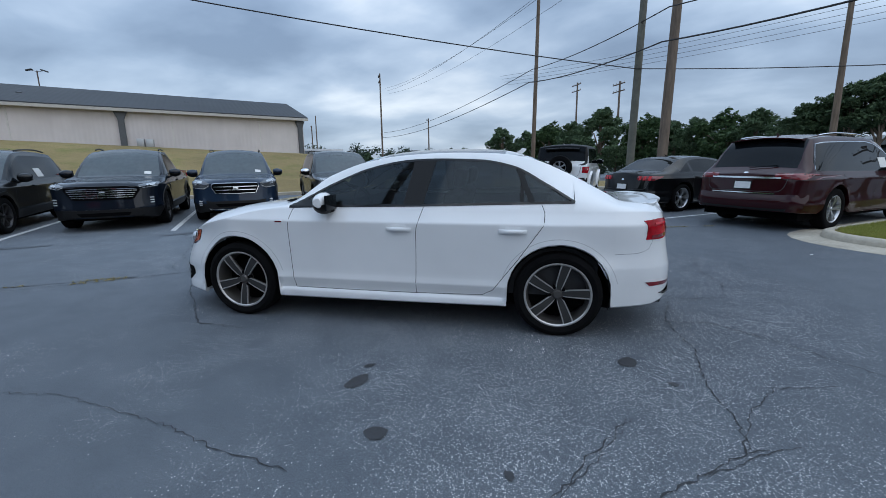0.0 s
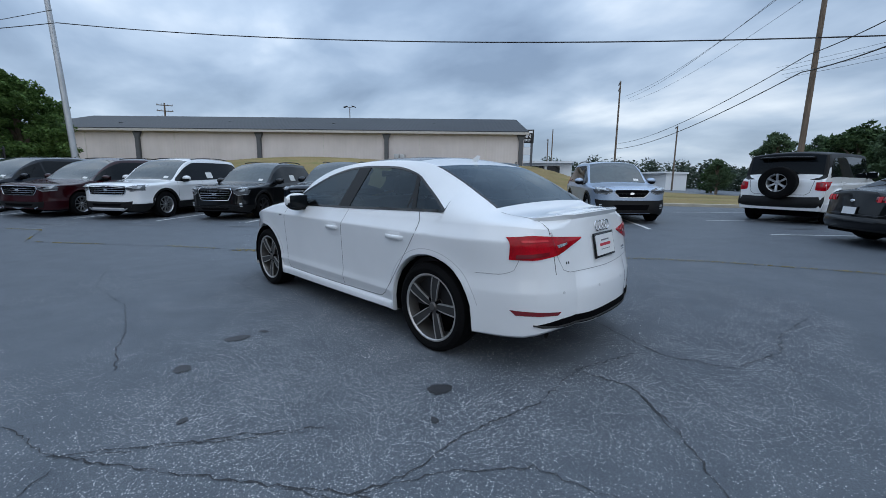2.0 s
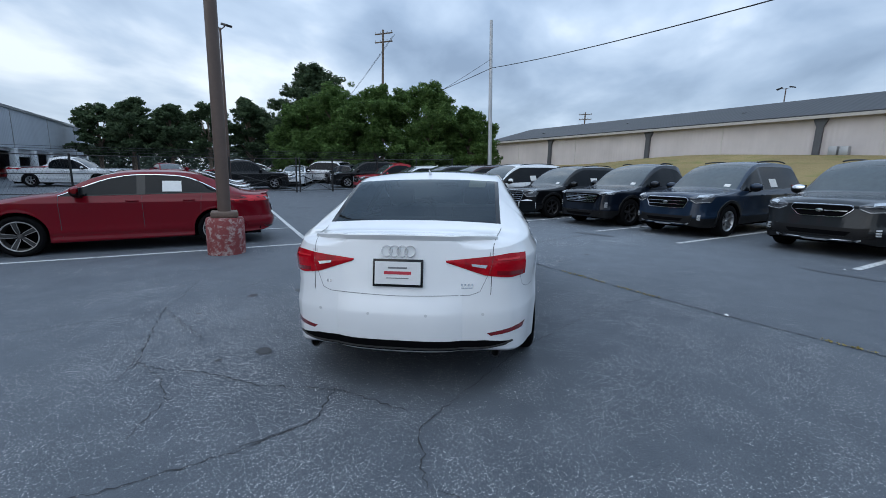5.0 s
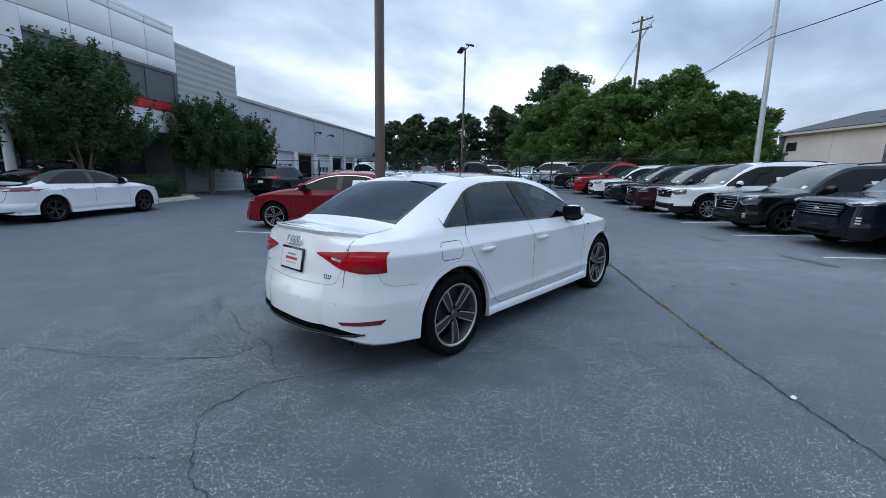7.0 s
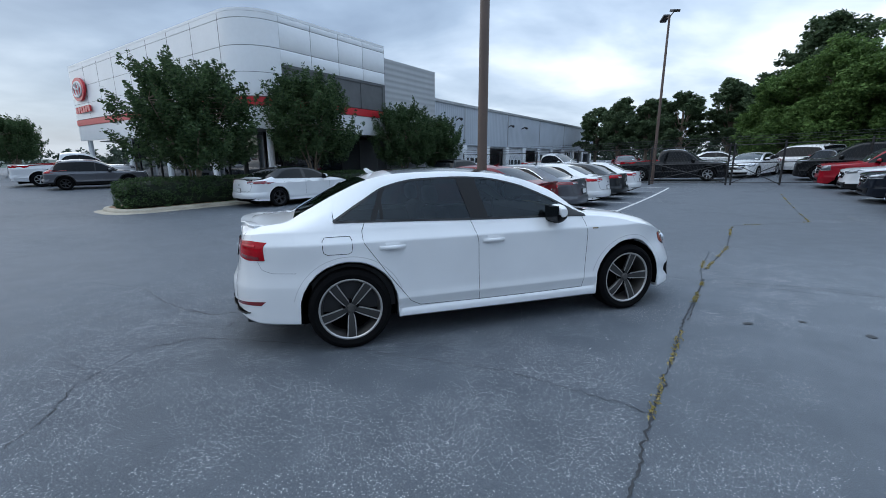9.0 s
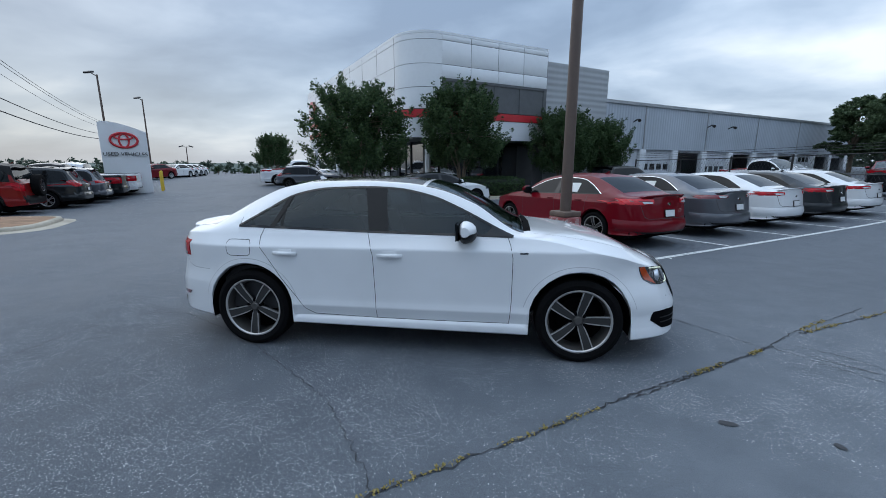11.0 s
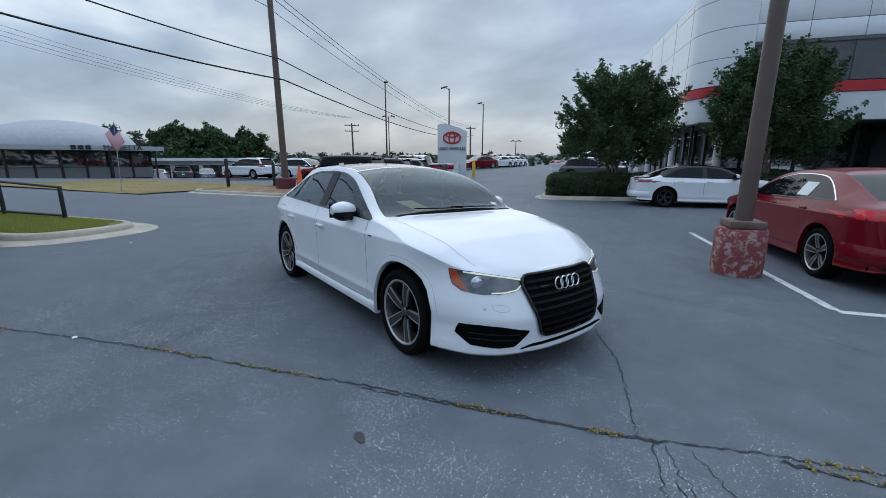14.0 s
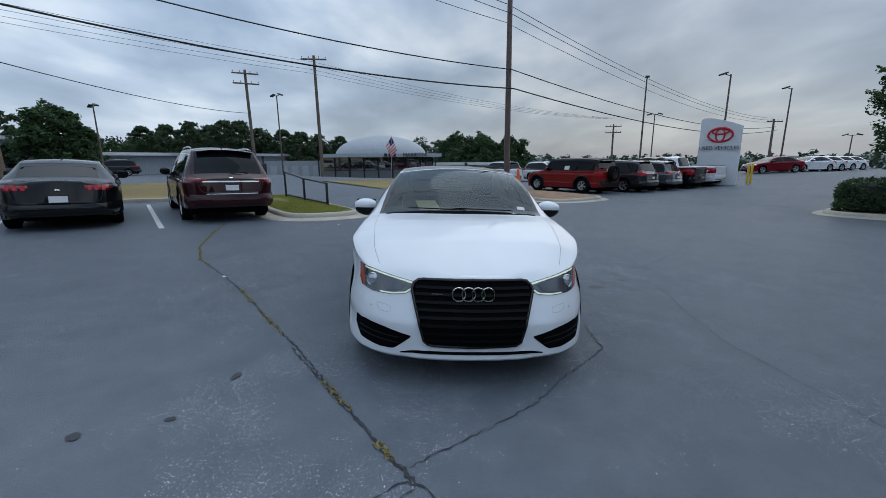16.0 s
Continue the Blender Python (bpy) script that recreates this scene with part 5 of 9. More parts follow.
# ---- across the road ----
def dome_hall():
    w = thing("domed_showroom", upright(40.5, -21.9, -28.6), "white domed car showroom with glazed front across the road", "building")
    z = -w.matrix_basis.translation.z
    g = -0.6 + z
    white = plain("white roof membrane", (0.36, 0.38, 0.40), 0.6)
    board = plain("grey window board", (0.20, 0.205, 0.21), 0.7)
    bm = sheet(lambda u, v: (6.0 * math.cos(u) * math.cos(v) + 5.2, 5.9 * math.sin(u) * math.cos(v), z + 2.3 + 2.6 * math.sin(v)), span(0, 2 * math.pi, 48), span(0, math.pi / 2, 12))
    part("dome", bm, white, w)
    part("canopy", boxed(-0.9, -7.1, z + 2.1, 11.0, 7.0, z + 2.5), white, w, angle=None)
    part("hall_wall", boxed(1.1, -6.2, g - 0.3, 10.5, 6.6, z + 2.1), plain("dark hall wall", (0.05, 0.05, 0.052), 0.8), w, angle=None)
    for k in range(8):
        y = -6.4 + 1.72 * k
        pane = part("shop_window", boxed(0.98, y + 0.1, g + 1.2, 1.02, y + 1.62, z + 2.06), SHOW_GLASS, w, angle=None)
        part("lower_board", boxed(0.9, y + 0.1, g + 0.15, 0.99, y + 1.62, g + 1.15), board, pane, "grey board", angle=None)
    for k in range(9):
        y = -6.4 + 1.72 * k
        part("post", boxed(0.8 if k % 2 else -0.5, y - 0.07, g - 0.2, 0.98 if k % 2 else -0.34, y + 0.07, z + 2.1), BLACK_STEEL, w, angle=None)
    for k in range(3):
        part("sign_bar", boxed(-1.0, -1.6 + 0.5 * k, z + 2.16, -0.9, -1.25 + 0.5 * k, z + 2.52), BLACK_STEEL, w, "black sign letters without text", angle=None)
    letters("MARIETTA", 0.62, 0.04, BLACK_STEEL, Matrix.Translation((-0.97, -3.9, z + 2.34)) @ pose(0, 0, 0, 90, 0, -90), w, label="black raised sign letters")
    part("side_wing", boxed(0.6, 7.05, g - 0.3, 8, 13.5, z + 1.75), plain("grey rendered wall", (0.30, 0.31, 0.32), 0.8), w, angle=None)
    for k in range(5):
        part("wing_door", boxed(0.54, 7.5 + 1.2 * k, g, 0.6, 8.2 + 1.2 * k, z + 1.2), white, w, "white side door", angle=None)


def flag():
    w = thing("flag", upright(16.83, -9.25, -129), "striped flag hanging from a thin pole by the road", "flag")
    z = 2.86 - w.matrix_basis.translation.z
    part("pole", tube(bmesh.new(), [(-0.12, 0.03, -0.2), (0, 0.03, z + 0.08)], 0.014, 8), STEEL, w)
    blue = plain("blue flag cloth", (0.03, 0.04, 0.12), 0.8)

    def at(u, v, off=0.0):
        return (0.28 * u - 0.35 * v, off + 0.05 * math.sin(5 * u + 3 * v), z - 0.75 * u - 0.42 * v)
    for k in range(13):
        bm = sheet(lambda u, v, k=k: at(u, (k + v) / 13), span(0, 1, 8), (0, 1))
        part("stripe", bm, RED_BAND if k % 2 == 0 else PANEL_WHITE, w, angle=60)
    for off in (-0.006, 0.006):
        part("canton", sheet(lambda u, v, off=off: at(u * 0.4, v * 7 / 13, off), span(0, 1, 4), span(0, 1, 4)), blue, w, "dark blue corner field", angle=60)


def far_block(name, s, d, turn, w, dp, h, mat, label, bands=True):
    t = thing(name, upright(s, d, turn), label, "building", "buildings across the road")
    part("wall", boxed(-w / 2, 0, -0.5, w / 2, dp, h), mat, t, angle=None)
    part("roof", boxed(-w / 2 - 0.3, -1.2, h, w / 2 + 0.3, dp + 0.2, h + 0.35), PANEL_WHITE, t, angle=None)
    if bands:
        n = int(w / 3)
        for k in range(n):
            part("shop_window", boxed(-w / 2 + 0.3 + 3 * k, -0.05, 0.1, -w / 2 + 2.8 + 3 * k, 0.02, h - 0.5), DARK_GLASS, t, angle=None)


dome_hall()
flag()
far_block("shop_row", 41.8, -37.3, 226.6, 12.5, 6, 2.5, PANEL_WHITE, "low white row of shops across the road")
far_block("long_shed", 58, 0, -80, 34, 10, 2.2, CORRUGATED, "long pale metal shed across the road", False)
far_block("roadside_showroom", 54, 16, -85, 14, 9, 3.6, PANEL, "grey showroom across the road with a curved sign front")
far_block("white_house", 33, 88, -60, 6, 6, 3.2, PANEL_WHITE, "small white house far down the road", False)
far_block("low_shop", 8, 82, -10, 14, 8, 2.8, PANEL_WHITE, "low pale shop far down the road")


def inn_sign():
    w = thing("inn_sign", upright(4.85, 70.0, 0), "black roadside motel sign with white letters on posts", "sign")
    z0 = 8.7 - w.matrix_basis.translation.z
    for x in (-1.35, 1.35):
        part("post", boxed(x - 0.2, -0.2, -1, x + 0.2, 0.2, z0 + 0.1), TRIM_GREY, w, angle=None)
    part("sign_box", boxed(-1.65, -0.32, z0, 1.65, 0.3, z0 + 2.25, bevel=0.05), BLACK_STEEL, w)
    part("lower_board", boxed(-1.15, -0.28, z0 - 2.0, 1.15, 0.25, z0 - 0.7), PANEL_WHITE, w, "white changeable board", angle=None)
    white = plain("white sign letters", (0.8, 0.8, 0.8), 0.5)
    M = pose(0, 0, 0, 90, 0, 0)
    part("sign_bar", boxed(-1.35, -0.36, z0 + 1.65, 1.4, -0.32, z0 + 2.0), white, w, "white name without text", angle=None)
    letters("INN", 0.95, 0.03, white, Matrix.Translation((0.35, -0.36, z0 + 1.12)) @ M, w)
    letters("SUITES", 0.52, 0.03, white, Matrix.Translation((0.3, -0.36, z0 + 0.42)) @ M, w)
    part("sun_disc", fix(lathe(bmesh.new(), [(0, 0), (0.3, 0), (0.3, 0.06), (0, 0.06)], 20, "y", m=Matrix.Translation((-1.1, -0.4, z0 + 1.1)))), plain("orange disc", (0.7, 0.12, 0.03), 0.5), w)


inn_sign()


def ridge():
    """Wooded skyline all round."""
    rng = random.Random(4)
    us = span(0, 2 * math.pi, 260)

    def at(u, v):
        r = 210 + 40 * v
        c, s = math.cos(u) * r, math.sin(u) * r
        up = 4.2 + 2.6 * noise.noise(Vector((c, s, 0)) * 0.012) + 1.3 * noise.noise(Vector((c, s, 5)) * 0.06) + 0.8 * noise.noise(Vector((c, s, 9)) * 0.21)
        return (c, s, -2 + up * math.sin(v * math.pi / 2) + (0 if v else -2))

    bm = sheet(at, us, span(0, 1, 5))
    m, t, b = nodes_of("wooded skyline")
    n = noise_node(t, 0.25, 6, 0.7)
    t.links.new(ramp_node(t, n, (0.3, (0.05, 0.072, 0.062)), (0.7, (0.115, 0.145, 0.125))), b.inputs["Base Color"])
    b.inputs["Roughness"].default_value = 1.0
    solid("backdrop", bm, m, Matrix(), "distant wooded skyline all round the town", "skyline", kind="structure", angle=60)


ridge()


def far_woods():
    """Unbroken woods round the horizon, behind the single trees."""
    nr, rng = np.random.default_rng(91), random.Random(91)
    cs, rs = [], []
    for k in range(430):
        a = 2 * math.pi * k / 430 + rng.random() * 0.01
        r = 138 + 24 * rng.random()
        x, y = r * math.cos(a), r * math.sin(a)
        tall = 6.0 + 3.0 * noise.noise(Vector((x, y, 2)) * 0.025) + 2.4 * rng.random()
        # the land falls away to the south-east, where only low tops show
        low = 1.0 - 0.55 * smooth(-5.0, -12.0, math.degrees(math.atan2(y, x))) * smooth(-75.0, -62.0, math.degrees(math.atan2(y, x)))
        tall *= low
        for q in range(5):
            cs.append((x + rng.gauss(0, 1.2), y + rng.gauss(0, 1.2), height(x, y) * 0.4 + tall * (0.05 + 0.22 * q)))
            rs.append((1.7 + 1.1 * rng.random()) * low)
    v, f = leaf_cloud(nr, cs, rs, 170000, 0.55, 0.9)
    # greyish blue-green leaves, the haze of distance put into the colour
    ob = new("distant_woods", tri_soup("distant_woods", v, f, leaf_mat("distant woods", (0.036, 0.054, 0.042), (0.085, 0.112, 0.08))))
    tagged(ob, "distant green woods along the horizon round the town", "woods", kind="stuff")


far_woods()

# ---- car kit: front is +x, left is +y, wheels stand on z = 0 ----
from mathutils.bvhtree import BVHTree

TYRE = plain("tyre rubber", (0.005, 0.005, 0.0055), 0.9, vary=0.25, scale=12, bump=0.1, spec=0.1)
BLACK_PLASTIC = plain("black moulded plastic", (0.006, 0.006, 0.0065), 0.45, vary=0.2, scale=10, spec=0.25)
MATT_BLACK = plain("matt black lining", (0.003, 0.003, 0.0035), 0.9, spec=0.05)
GLOSS_BLACK = plain("gloss black trim", (0.004, 0.004, 0.0045), 0.15, coat=0.3, spec=0.3)
CHROME = plain("chrome", (0.72, 0.73, 0.75), 0.12, 1.0, vary=0.04)
ALLOY_SILVER = plain("silver alloy", (0.50, 0.51, 0.53), 0.35, 0.9, vary=0.08)
ALLOY_DARK = plain("dark grey alloy", (0.045, 0.045, 0.048), 0.4, 0.6, vary=0.1)
LAMP_RED = plain("red lamp lens", (0.34, 0.002, 0.009), 0.15, vary=0.5, scale=14, coat=0.12, spec=0.2)
LAMP_DARK_RED = plain("dark red lamp lens", (0.17, 0.005, 0.010), 0.1, vary=0.2, scale=14, coat=1.0)
LAMP_BRIGHT = plain("bright red lamp strip", (0.55, 0.02, 0.03), 0.2, vary=0.2, scale=14)
LAMP_CLEAR = plain("lamp reflector", (0.50, 0.53, 0.56), 0.15, 0.7, vary=0.3, scale=16, coat=1.0)
LAMP_SMOKE = plain("smoked lamp housing", (0.10, 0.105, 0.11), 0.15, 0.5, vary=0.3, scale=18, coat=1.0)
AMBER = plain("amber reflector", (0.42, 0.06, 0.012), 0.2, coat=1.0)
PAPER = plain("white paper", (0.72, 0.72, 0.70), 0.8, vary=0.05)
PLATE = plain("white plate insert", (0.68, 0.68, 0.68), 0.5, vary=0.05)
GREY_BARS = plain("grey print", (0.16, 0.16, 0.17), 0.7)
RED_BARS = plain("red print", (0.42, 0.03, 0.05), 0.7)
# opaque screen: its paler base stands in for reflected and see-through light
CAR_SCREEN = plain("car windscreen", (0.048, 0.060, 0.062), 0.03, vary=0.4, scale=1.6, spec=0.75)
CAR_GLASS = plain("dark car glass", (0.005, 0.0065, 0.008), 0.02, vary=0.3, scale=1.2, spec=0.2)
SEAT_CLOTH = plain("dark seat leather", (0.02, 0.02, 0.022), 0.6, vary=0.2)
LAMP_GREY = plain("clear lamp over a grey reflector", (0.11, 0.116, 0.125), 0.14, 0.3, vary=0.4, scale=20, coat=0.6)
SHUT = plain("panel gap", (0.05, 0.052, 0.056), 0.9)


def pchip(pts):
    """A smooth curve through (x, y) points with no overshoot."""
    pts = sorted(pts)
    x, y = np.array([p[0] for p in pts], float), np.array([p[1] for p in pts], float)
    h, dl = np.diff(x), np.diff(y) / np.diff(x)
    m = np.zeros(len(x))
    if len(x) > 2:
        w1, w2 = 2 * h[1:] + h[:-1], h[1:] + 2 * h[:-1]
        ok = dl[:-1] * dl[1:] > 0
        safe = np.where(ok, dl[:-1], 1), np.where(ok, dl[1:], 1)
        m[1:-1] = np.where(ok, (w1 + w2) / (w1 / safe[0] + w2 / safe[1]), 0)
    m[0], m[-1] = dl[0], dl[-1]

    def at(q):
        q = min(max(q, x[0]), x[-1])
        i = min(max(int(np.searchsorted(x, q)) - 1, 0), len(h) - 1)
        t = (q - x[i]) / h[i]
        return float((1 + 2 * t) * (1 - t) ** 2 * y[i] + t * (1 - t) ** 2 * h[i] * m[i] + t * t * (3 - 2 * t) * y[i + 1] + t * t * (t - 1) * h[i] * m[i + 1])

    return at


class Shell:
    """A car's outer skin as one grid of points, cut into named panels."""

    def __init__(self, c, step=0.09):
        self.c = c
        ax, R, wr = c["axles"], c["arch"], c["wheel"]
        roof, belt, wtop, plan, low = (pchip(c[k]) for k in ("roof", "belt", "wtop", "plan", "low"))
        rail_y, rail_z = pchip([(p[0], p[1]) for p in c["rail"]]), pchip([(p[0], p[2]) for p in c["rail"]])
        g_mid, g_front, g_rear = (pchip(c.get(k, c["side"])) for k in ("side", "side_front", "side_rear"))
        xf, xr = c["ends"]
        xs = {round(xf, 4), round(xr, 4)}
        n = int((xf - xr) / step)
        base = [xr + (xf - xr) * i / n for i in range(n + 1)]
        keys = [v for k in ("ws", "rw", "dlo", "cuts") for v in c.get(k, ())] + list(c.get("doors", ()))
        for k in ax:
            keys += [k + R * math.cos(math.pi * i / 14) for i in range(15)]
        keys += [xf - v for v in (0.012, 0.035, 0.07, 0.12, 0.18)] + [xr + v for v in (0.012, 0.035, 0.07, 0.12, 0.18)]
        for v in sorted(keys):
            if xr < v < xf:
                xs.add(round(v, 4))
        for v in base:
            if min(abs(v - w) for w in xs) > step * 0.5:
                xs.add(round(v, 4))
        self.xs = sorted(xs, reverse=True)
        levels = c["levels"]
        tops = (1.0, 0.95, 0.8, 0.55, 0.28, 0.0)
        P = []
        for x in self.xs:
            w, zl, zb, zr, yr = plan(x), low(x), belt(x), rail_z(x), rail_y(x)
            kf = max(0.0, min(1.0, (x - ax[0]) / 0.42, 1.0))
            kr = max(0.0, min(1.0, (ax[1] - x) / 0.42, 1.0))
            kf, kr = kf * kf * (3 - 2 * kf), kr * kr * (3 - 2 * kr)

            def g(z, kf=kf, kr=kr):
                return g_mid(z) * (1 - kf - kr) + g_front(z) * kf + g_rear(z) * kr
            for k in ax:
                if abs(x - k) < R:
                    zl = max(zl, wr + math.sqrt(max(0, R * R - (x - k) ** 2)) - 0.0)
            ring = [(max(0.05, w * g(zl) - 0.13), zl + 0.03), (w * g(zl) - 0.012, zl)]
            zz = zl
            zs = [zl + 0.012]
            for i, lv in enumerate(levels):
                z = min(lv, zb - 0.006 * (len(levels) - i))
                zs.append(max(z, zl + 0.012 + 0.005 * (i + 1)))
            for z in zs:
                y = w * g(z)
                for k in ax:
                    far = math.hypot(x - k, z - wr) - R
                    if far < 0.14:
                        y += c.get("flare", 0.012) * math.exp(-((max(far, 0) / 0.06) ** 2))
                ring.append((y, z))
            zb = max(zb, zs[-1] + 0.006)
            yb = min(w * g(zb), w)
            inside = c["dlo"][1] < x < c["dlo"][0]
            zt = wtop(x) if inside else zb + 0.45 * max(zr - zb, 0.004)
            zt = min(max(zt, zb + 0.002), max(zr - 0.006, zb + 0.002))
            zr = max(zr, zt + 0.004)
            u = (zt - zb) / max(zr - zb, 1e-4)
            bow = 0.018 * math.sin(math.pi * min(max(u, 0), 1))
            ring += [(yb, zb), (yb + (yr - yb) * u + bow, zt)]
            zc = max(roof(x), zr - 0.05)
            crown = c["crown"] if "crown" in c and x > c["ws"][0] else [1 - v ** 2.2 for v in tops]
            ring += [(yr * v, zr + (zc - zr) * k) for v, k in zip(tops, crown)]
            row = []
            for y, z in ring:
                f = max(0.0, (x - (xf - 0.5)) / 0.5)
                b = max(0.0, ((xr + 0.5) - x) / 0.5)
                xx = x - c.get("lean_f", 0.1) * f * max(0, z - 0.42) / 0.3 + c.get("lean_r", 0.08) * b * max(0, z - 0.5) / 0.45
                row.append((xx, y, z))
            P.append(row)
        half = len(P[0])
        self.n_low = 3 + len(levels)  # index of belt row
        self.half = half
        full = [row + [(x, -y, z) for x, y, z in row[-2::-1]] for row in P]
        self.P = full
        self.m = len(full[0])
        # ends: a bulged cap made of extra stations that shrink across
        self.caps = []
        A = np.array(full)
        du, dv = np.zeros_like(A), np.zeros_like(A)
        du[1:-1], du[0], du[-1] = A[2:] - A[:-2], A[1] - A[0], A[-1] - A[-2]
        dv[:, 1:-1], dv[:, 0], dv[:, -1] = A[:, 2:] - A[:, :-2], A[:, 1] - A[:, 0], A[:, -1] - A[:, -2]
        nr = np.cross(du, dv)
        self.N = nr / (np.linalg.norm(nr, axis=2, keepdims=True) + 1e-9)
        verts = [tuple(p) for r in full for p in r]
        faces = []
        for i in range(len(full) - 1):
            for j in range(self.m - 1):
                a = i * self.m + j
                faces.append((a, a + self.m, a + self.m + 1, a + 1))
        for e, sign in ((0, 1), (len(full) - 1, -1)):
            cap_v, cap_f = self._cap(e, sign)
            self.caps.append((cap_v, cap_f))
            o = len(verts)
            verts += cap_v
            faces += [tuple(o + k for k in f) for f in cap_f]
        self.bvh = BVHTree.FromPolygons(verts, faces)

    def _cap(self, e, sign):
        row, n = self.P[e], self.half
        v, f, cols = [], [], 17
        for k in range(n):
            a, b = Vector(row[k]), Vector(row[self.m - 1 - k])
            for q in range(cols):
                u = q / (cols - 1)
                p = a.lerp(b, u)
                p.x += sign * self.c.get("bulge", 0.03) * (1 - (2 * u - 1) ** 2) * min(1, a.y / 0.3)
                hi, lo, out = self.c.get("ledge_f" if sign > 0 else "ledge_r", (1.0, 0.9, 0.0))
                k = min(1.0, max(0.0, (hi - p.z) / (hi - lo)))
                p.x += sign * out * k * k * (3 - 2 * k) * (1 - (2 * u - 1) ** 6)
                v.append(tuple(p))
        for k in range(n - 1):
            for q in range(cols - 1):
                a = k * cols + q
                f.append((a, a + 1, a + cols + 1, a + cols))
        return v, f

    def panels(self, name_of):
        """Meshes by panel name; name_of(x, z, row, side) gives the panel of a face."""
        out = {}
        nl, h = self.n_low, self.half
        for i in range(len(self.xs) - 1):
            for j in range(self.m - 1):
                left = j < h - 1
                k = j if left else self.m - 2 - j
                c = [self.P[i][j], self.P[i][j + 1], self.P[i + 1][j + 1], self.P[i + 1][j]]
                x, z = (self.xs[i] + self.xs[i + 1]) / 2, sum(p[2] for p in c) / 4
                if k < nl:
                    zone = "side"
                elif k == nl:
                    zone = "glass"
                elif k == nl + 1:
                    zone = "pillar"
                elif k == nl + 2:
                    zone = "edge"
                else:
                    zone = "top"
                nm = name_of(x, z, zone, k, left)
                if nm:
                    out.setdefault(nm, []).append((i, j))
        return out

    def mesh(self, cells, name, mat, inset=0.0):
        idx, vs, ns, fs = {}, [], [], []
        for i, j in cells:
            q = []
            for a, b in ((i, j), (i + 1, j), (i + 1, j + 1), (i, j + 1)):
                if (a, b) not in idx:
                    idx[(a, b)] = len(vs)
                    p, n = self.P[a][b], self.N[a][b]
                    vs.append(tuple(p[t] - inset * n[t] for t in range(3)))
                    ns.append(tuple(n))
                q.append(idx[(a, b)])
            pts = [vs[t] for t in q]
            keep = [q[t] for t in range(4) if math.dist(pts[t], pts[t - 1]) > 1e-5]
            if len(keep) >= 3:
                fs.append(keep)
        me = bpy.data.meshes.new(name)
        me.from_pydata(vs, [], fs)
        me.materials.append(mat)
        me.polygons.foreach_set("use_smooth", [True] * len(me.polygons))
        me.normals_split_custom_set_from_vertices(ns)
        return me

    def cap_mesh(self, which, name, mat):
        v, f = self.caps[which]
        me = bpy.data.meshes.new(name)
        me.from_pydata(v, [], f if which else [q[::-1] for q in f])
        me.materials.append(mat)
        me.polygons.foreach_set("use_smooth", [True] * len(me.polygons))
        return me

    def hit(self, axis, sign, u, v):
        """The skin and its outward normal seen along an axis: 'x' takes (y, z), 'y' takes (x, z), 'z' takes (x, y)."""
        o, d = {"x": ((sign * 4, u, v), (-sign, 0, 0)), "y": ((u, sign * 3, v), (0, -sign, 0)), "z": ((u, v, 4), (0, 0, -1))}[axis]
        p, n, _, _ = self.bvh.ray_cast(Vector(o), Vector(d))
        if p is None:
            goal = {"x": (sign * 2.1, u, v), "y": (u, sign * 0.85, v), "z": (u, v, 1)}[axis]
            p, n, _, _ = self.bvh.find_nearest(Vector(goal))
        if n.dot(Vector(d)) > 0:
            n = -n
        return p, n


def along(pts, n):
    """n + 1 points at even steps along a polyline."""
    pts = [Vector(p) for p in pts]
    cum = [0.0]
    for a, b in zip(pts, pts[1:]):
        cum.append(cum[-1] + (b - a).length)
    out = []
    for i in range(n + 1):
        t = cum[-1] * i / n
        k = max(j for j in range(len(cum)) if cum[j] <= t + 1e-9)
        k = min(k, len(pts) - 2)
        u = (t - cum[k]) / max(cum[k + 1] - cum[k], 1e-9)
        out.append(pts[k].lerp(pts[k + 1], u))
    return out


def patch(shell, axis, sign, top, bottom, n=10, m=5, off=0.004, deep=0.03, bulge=0.0):
    """A panel laid on the skin between two outline curves, with edges turned in."""
    A, B = along(top, n), along(bottom, n)
    bm, grid = bmesh.new(), []
    for a, b in zip(A, B):
        col = []
        for k in range(m + 1):
            q = a.lerp(b, k / m)
            p, nr = shell.hit(axis, sign, q[0], q[1])
            col.append((p + nr * (off + bulge * math.sin(math.pi * k / m)), nr))
        grid.append(col)
    vs = [[bm.verts.new(p) for p, _ in col] for col in grid]
    for a, b in zip(vs, vs[1:]):
        for k in range(m):
            bm.faces.new((a[k], a[k + 1], b[k + 1], b[k]))
    rim = [(i, 0) for i in range(n + 1)] + [(n, k) for k in range(1, m + 1)] + [(i, m) for i in range(n - 1, -1, -1)] + [(0, k) for k in range(m - 1, 0, -1)]
    inn = [bm.verts.new(grid[i][k][0] - grid[i][k][1] * (deep + off)) for i, k in rim]
    for t in range(len(rim)):
        (i, k), (i2, k2) = rim[t], rim[(t + 1) % len(rim)]
        try:
            bm.faces.new((vs[i][k], vs[i2][k2], inn[(t + 1) % len(rim)], inn[t]))
        except ValueError:
            pass
    return fix(bm)


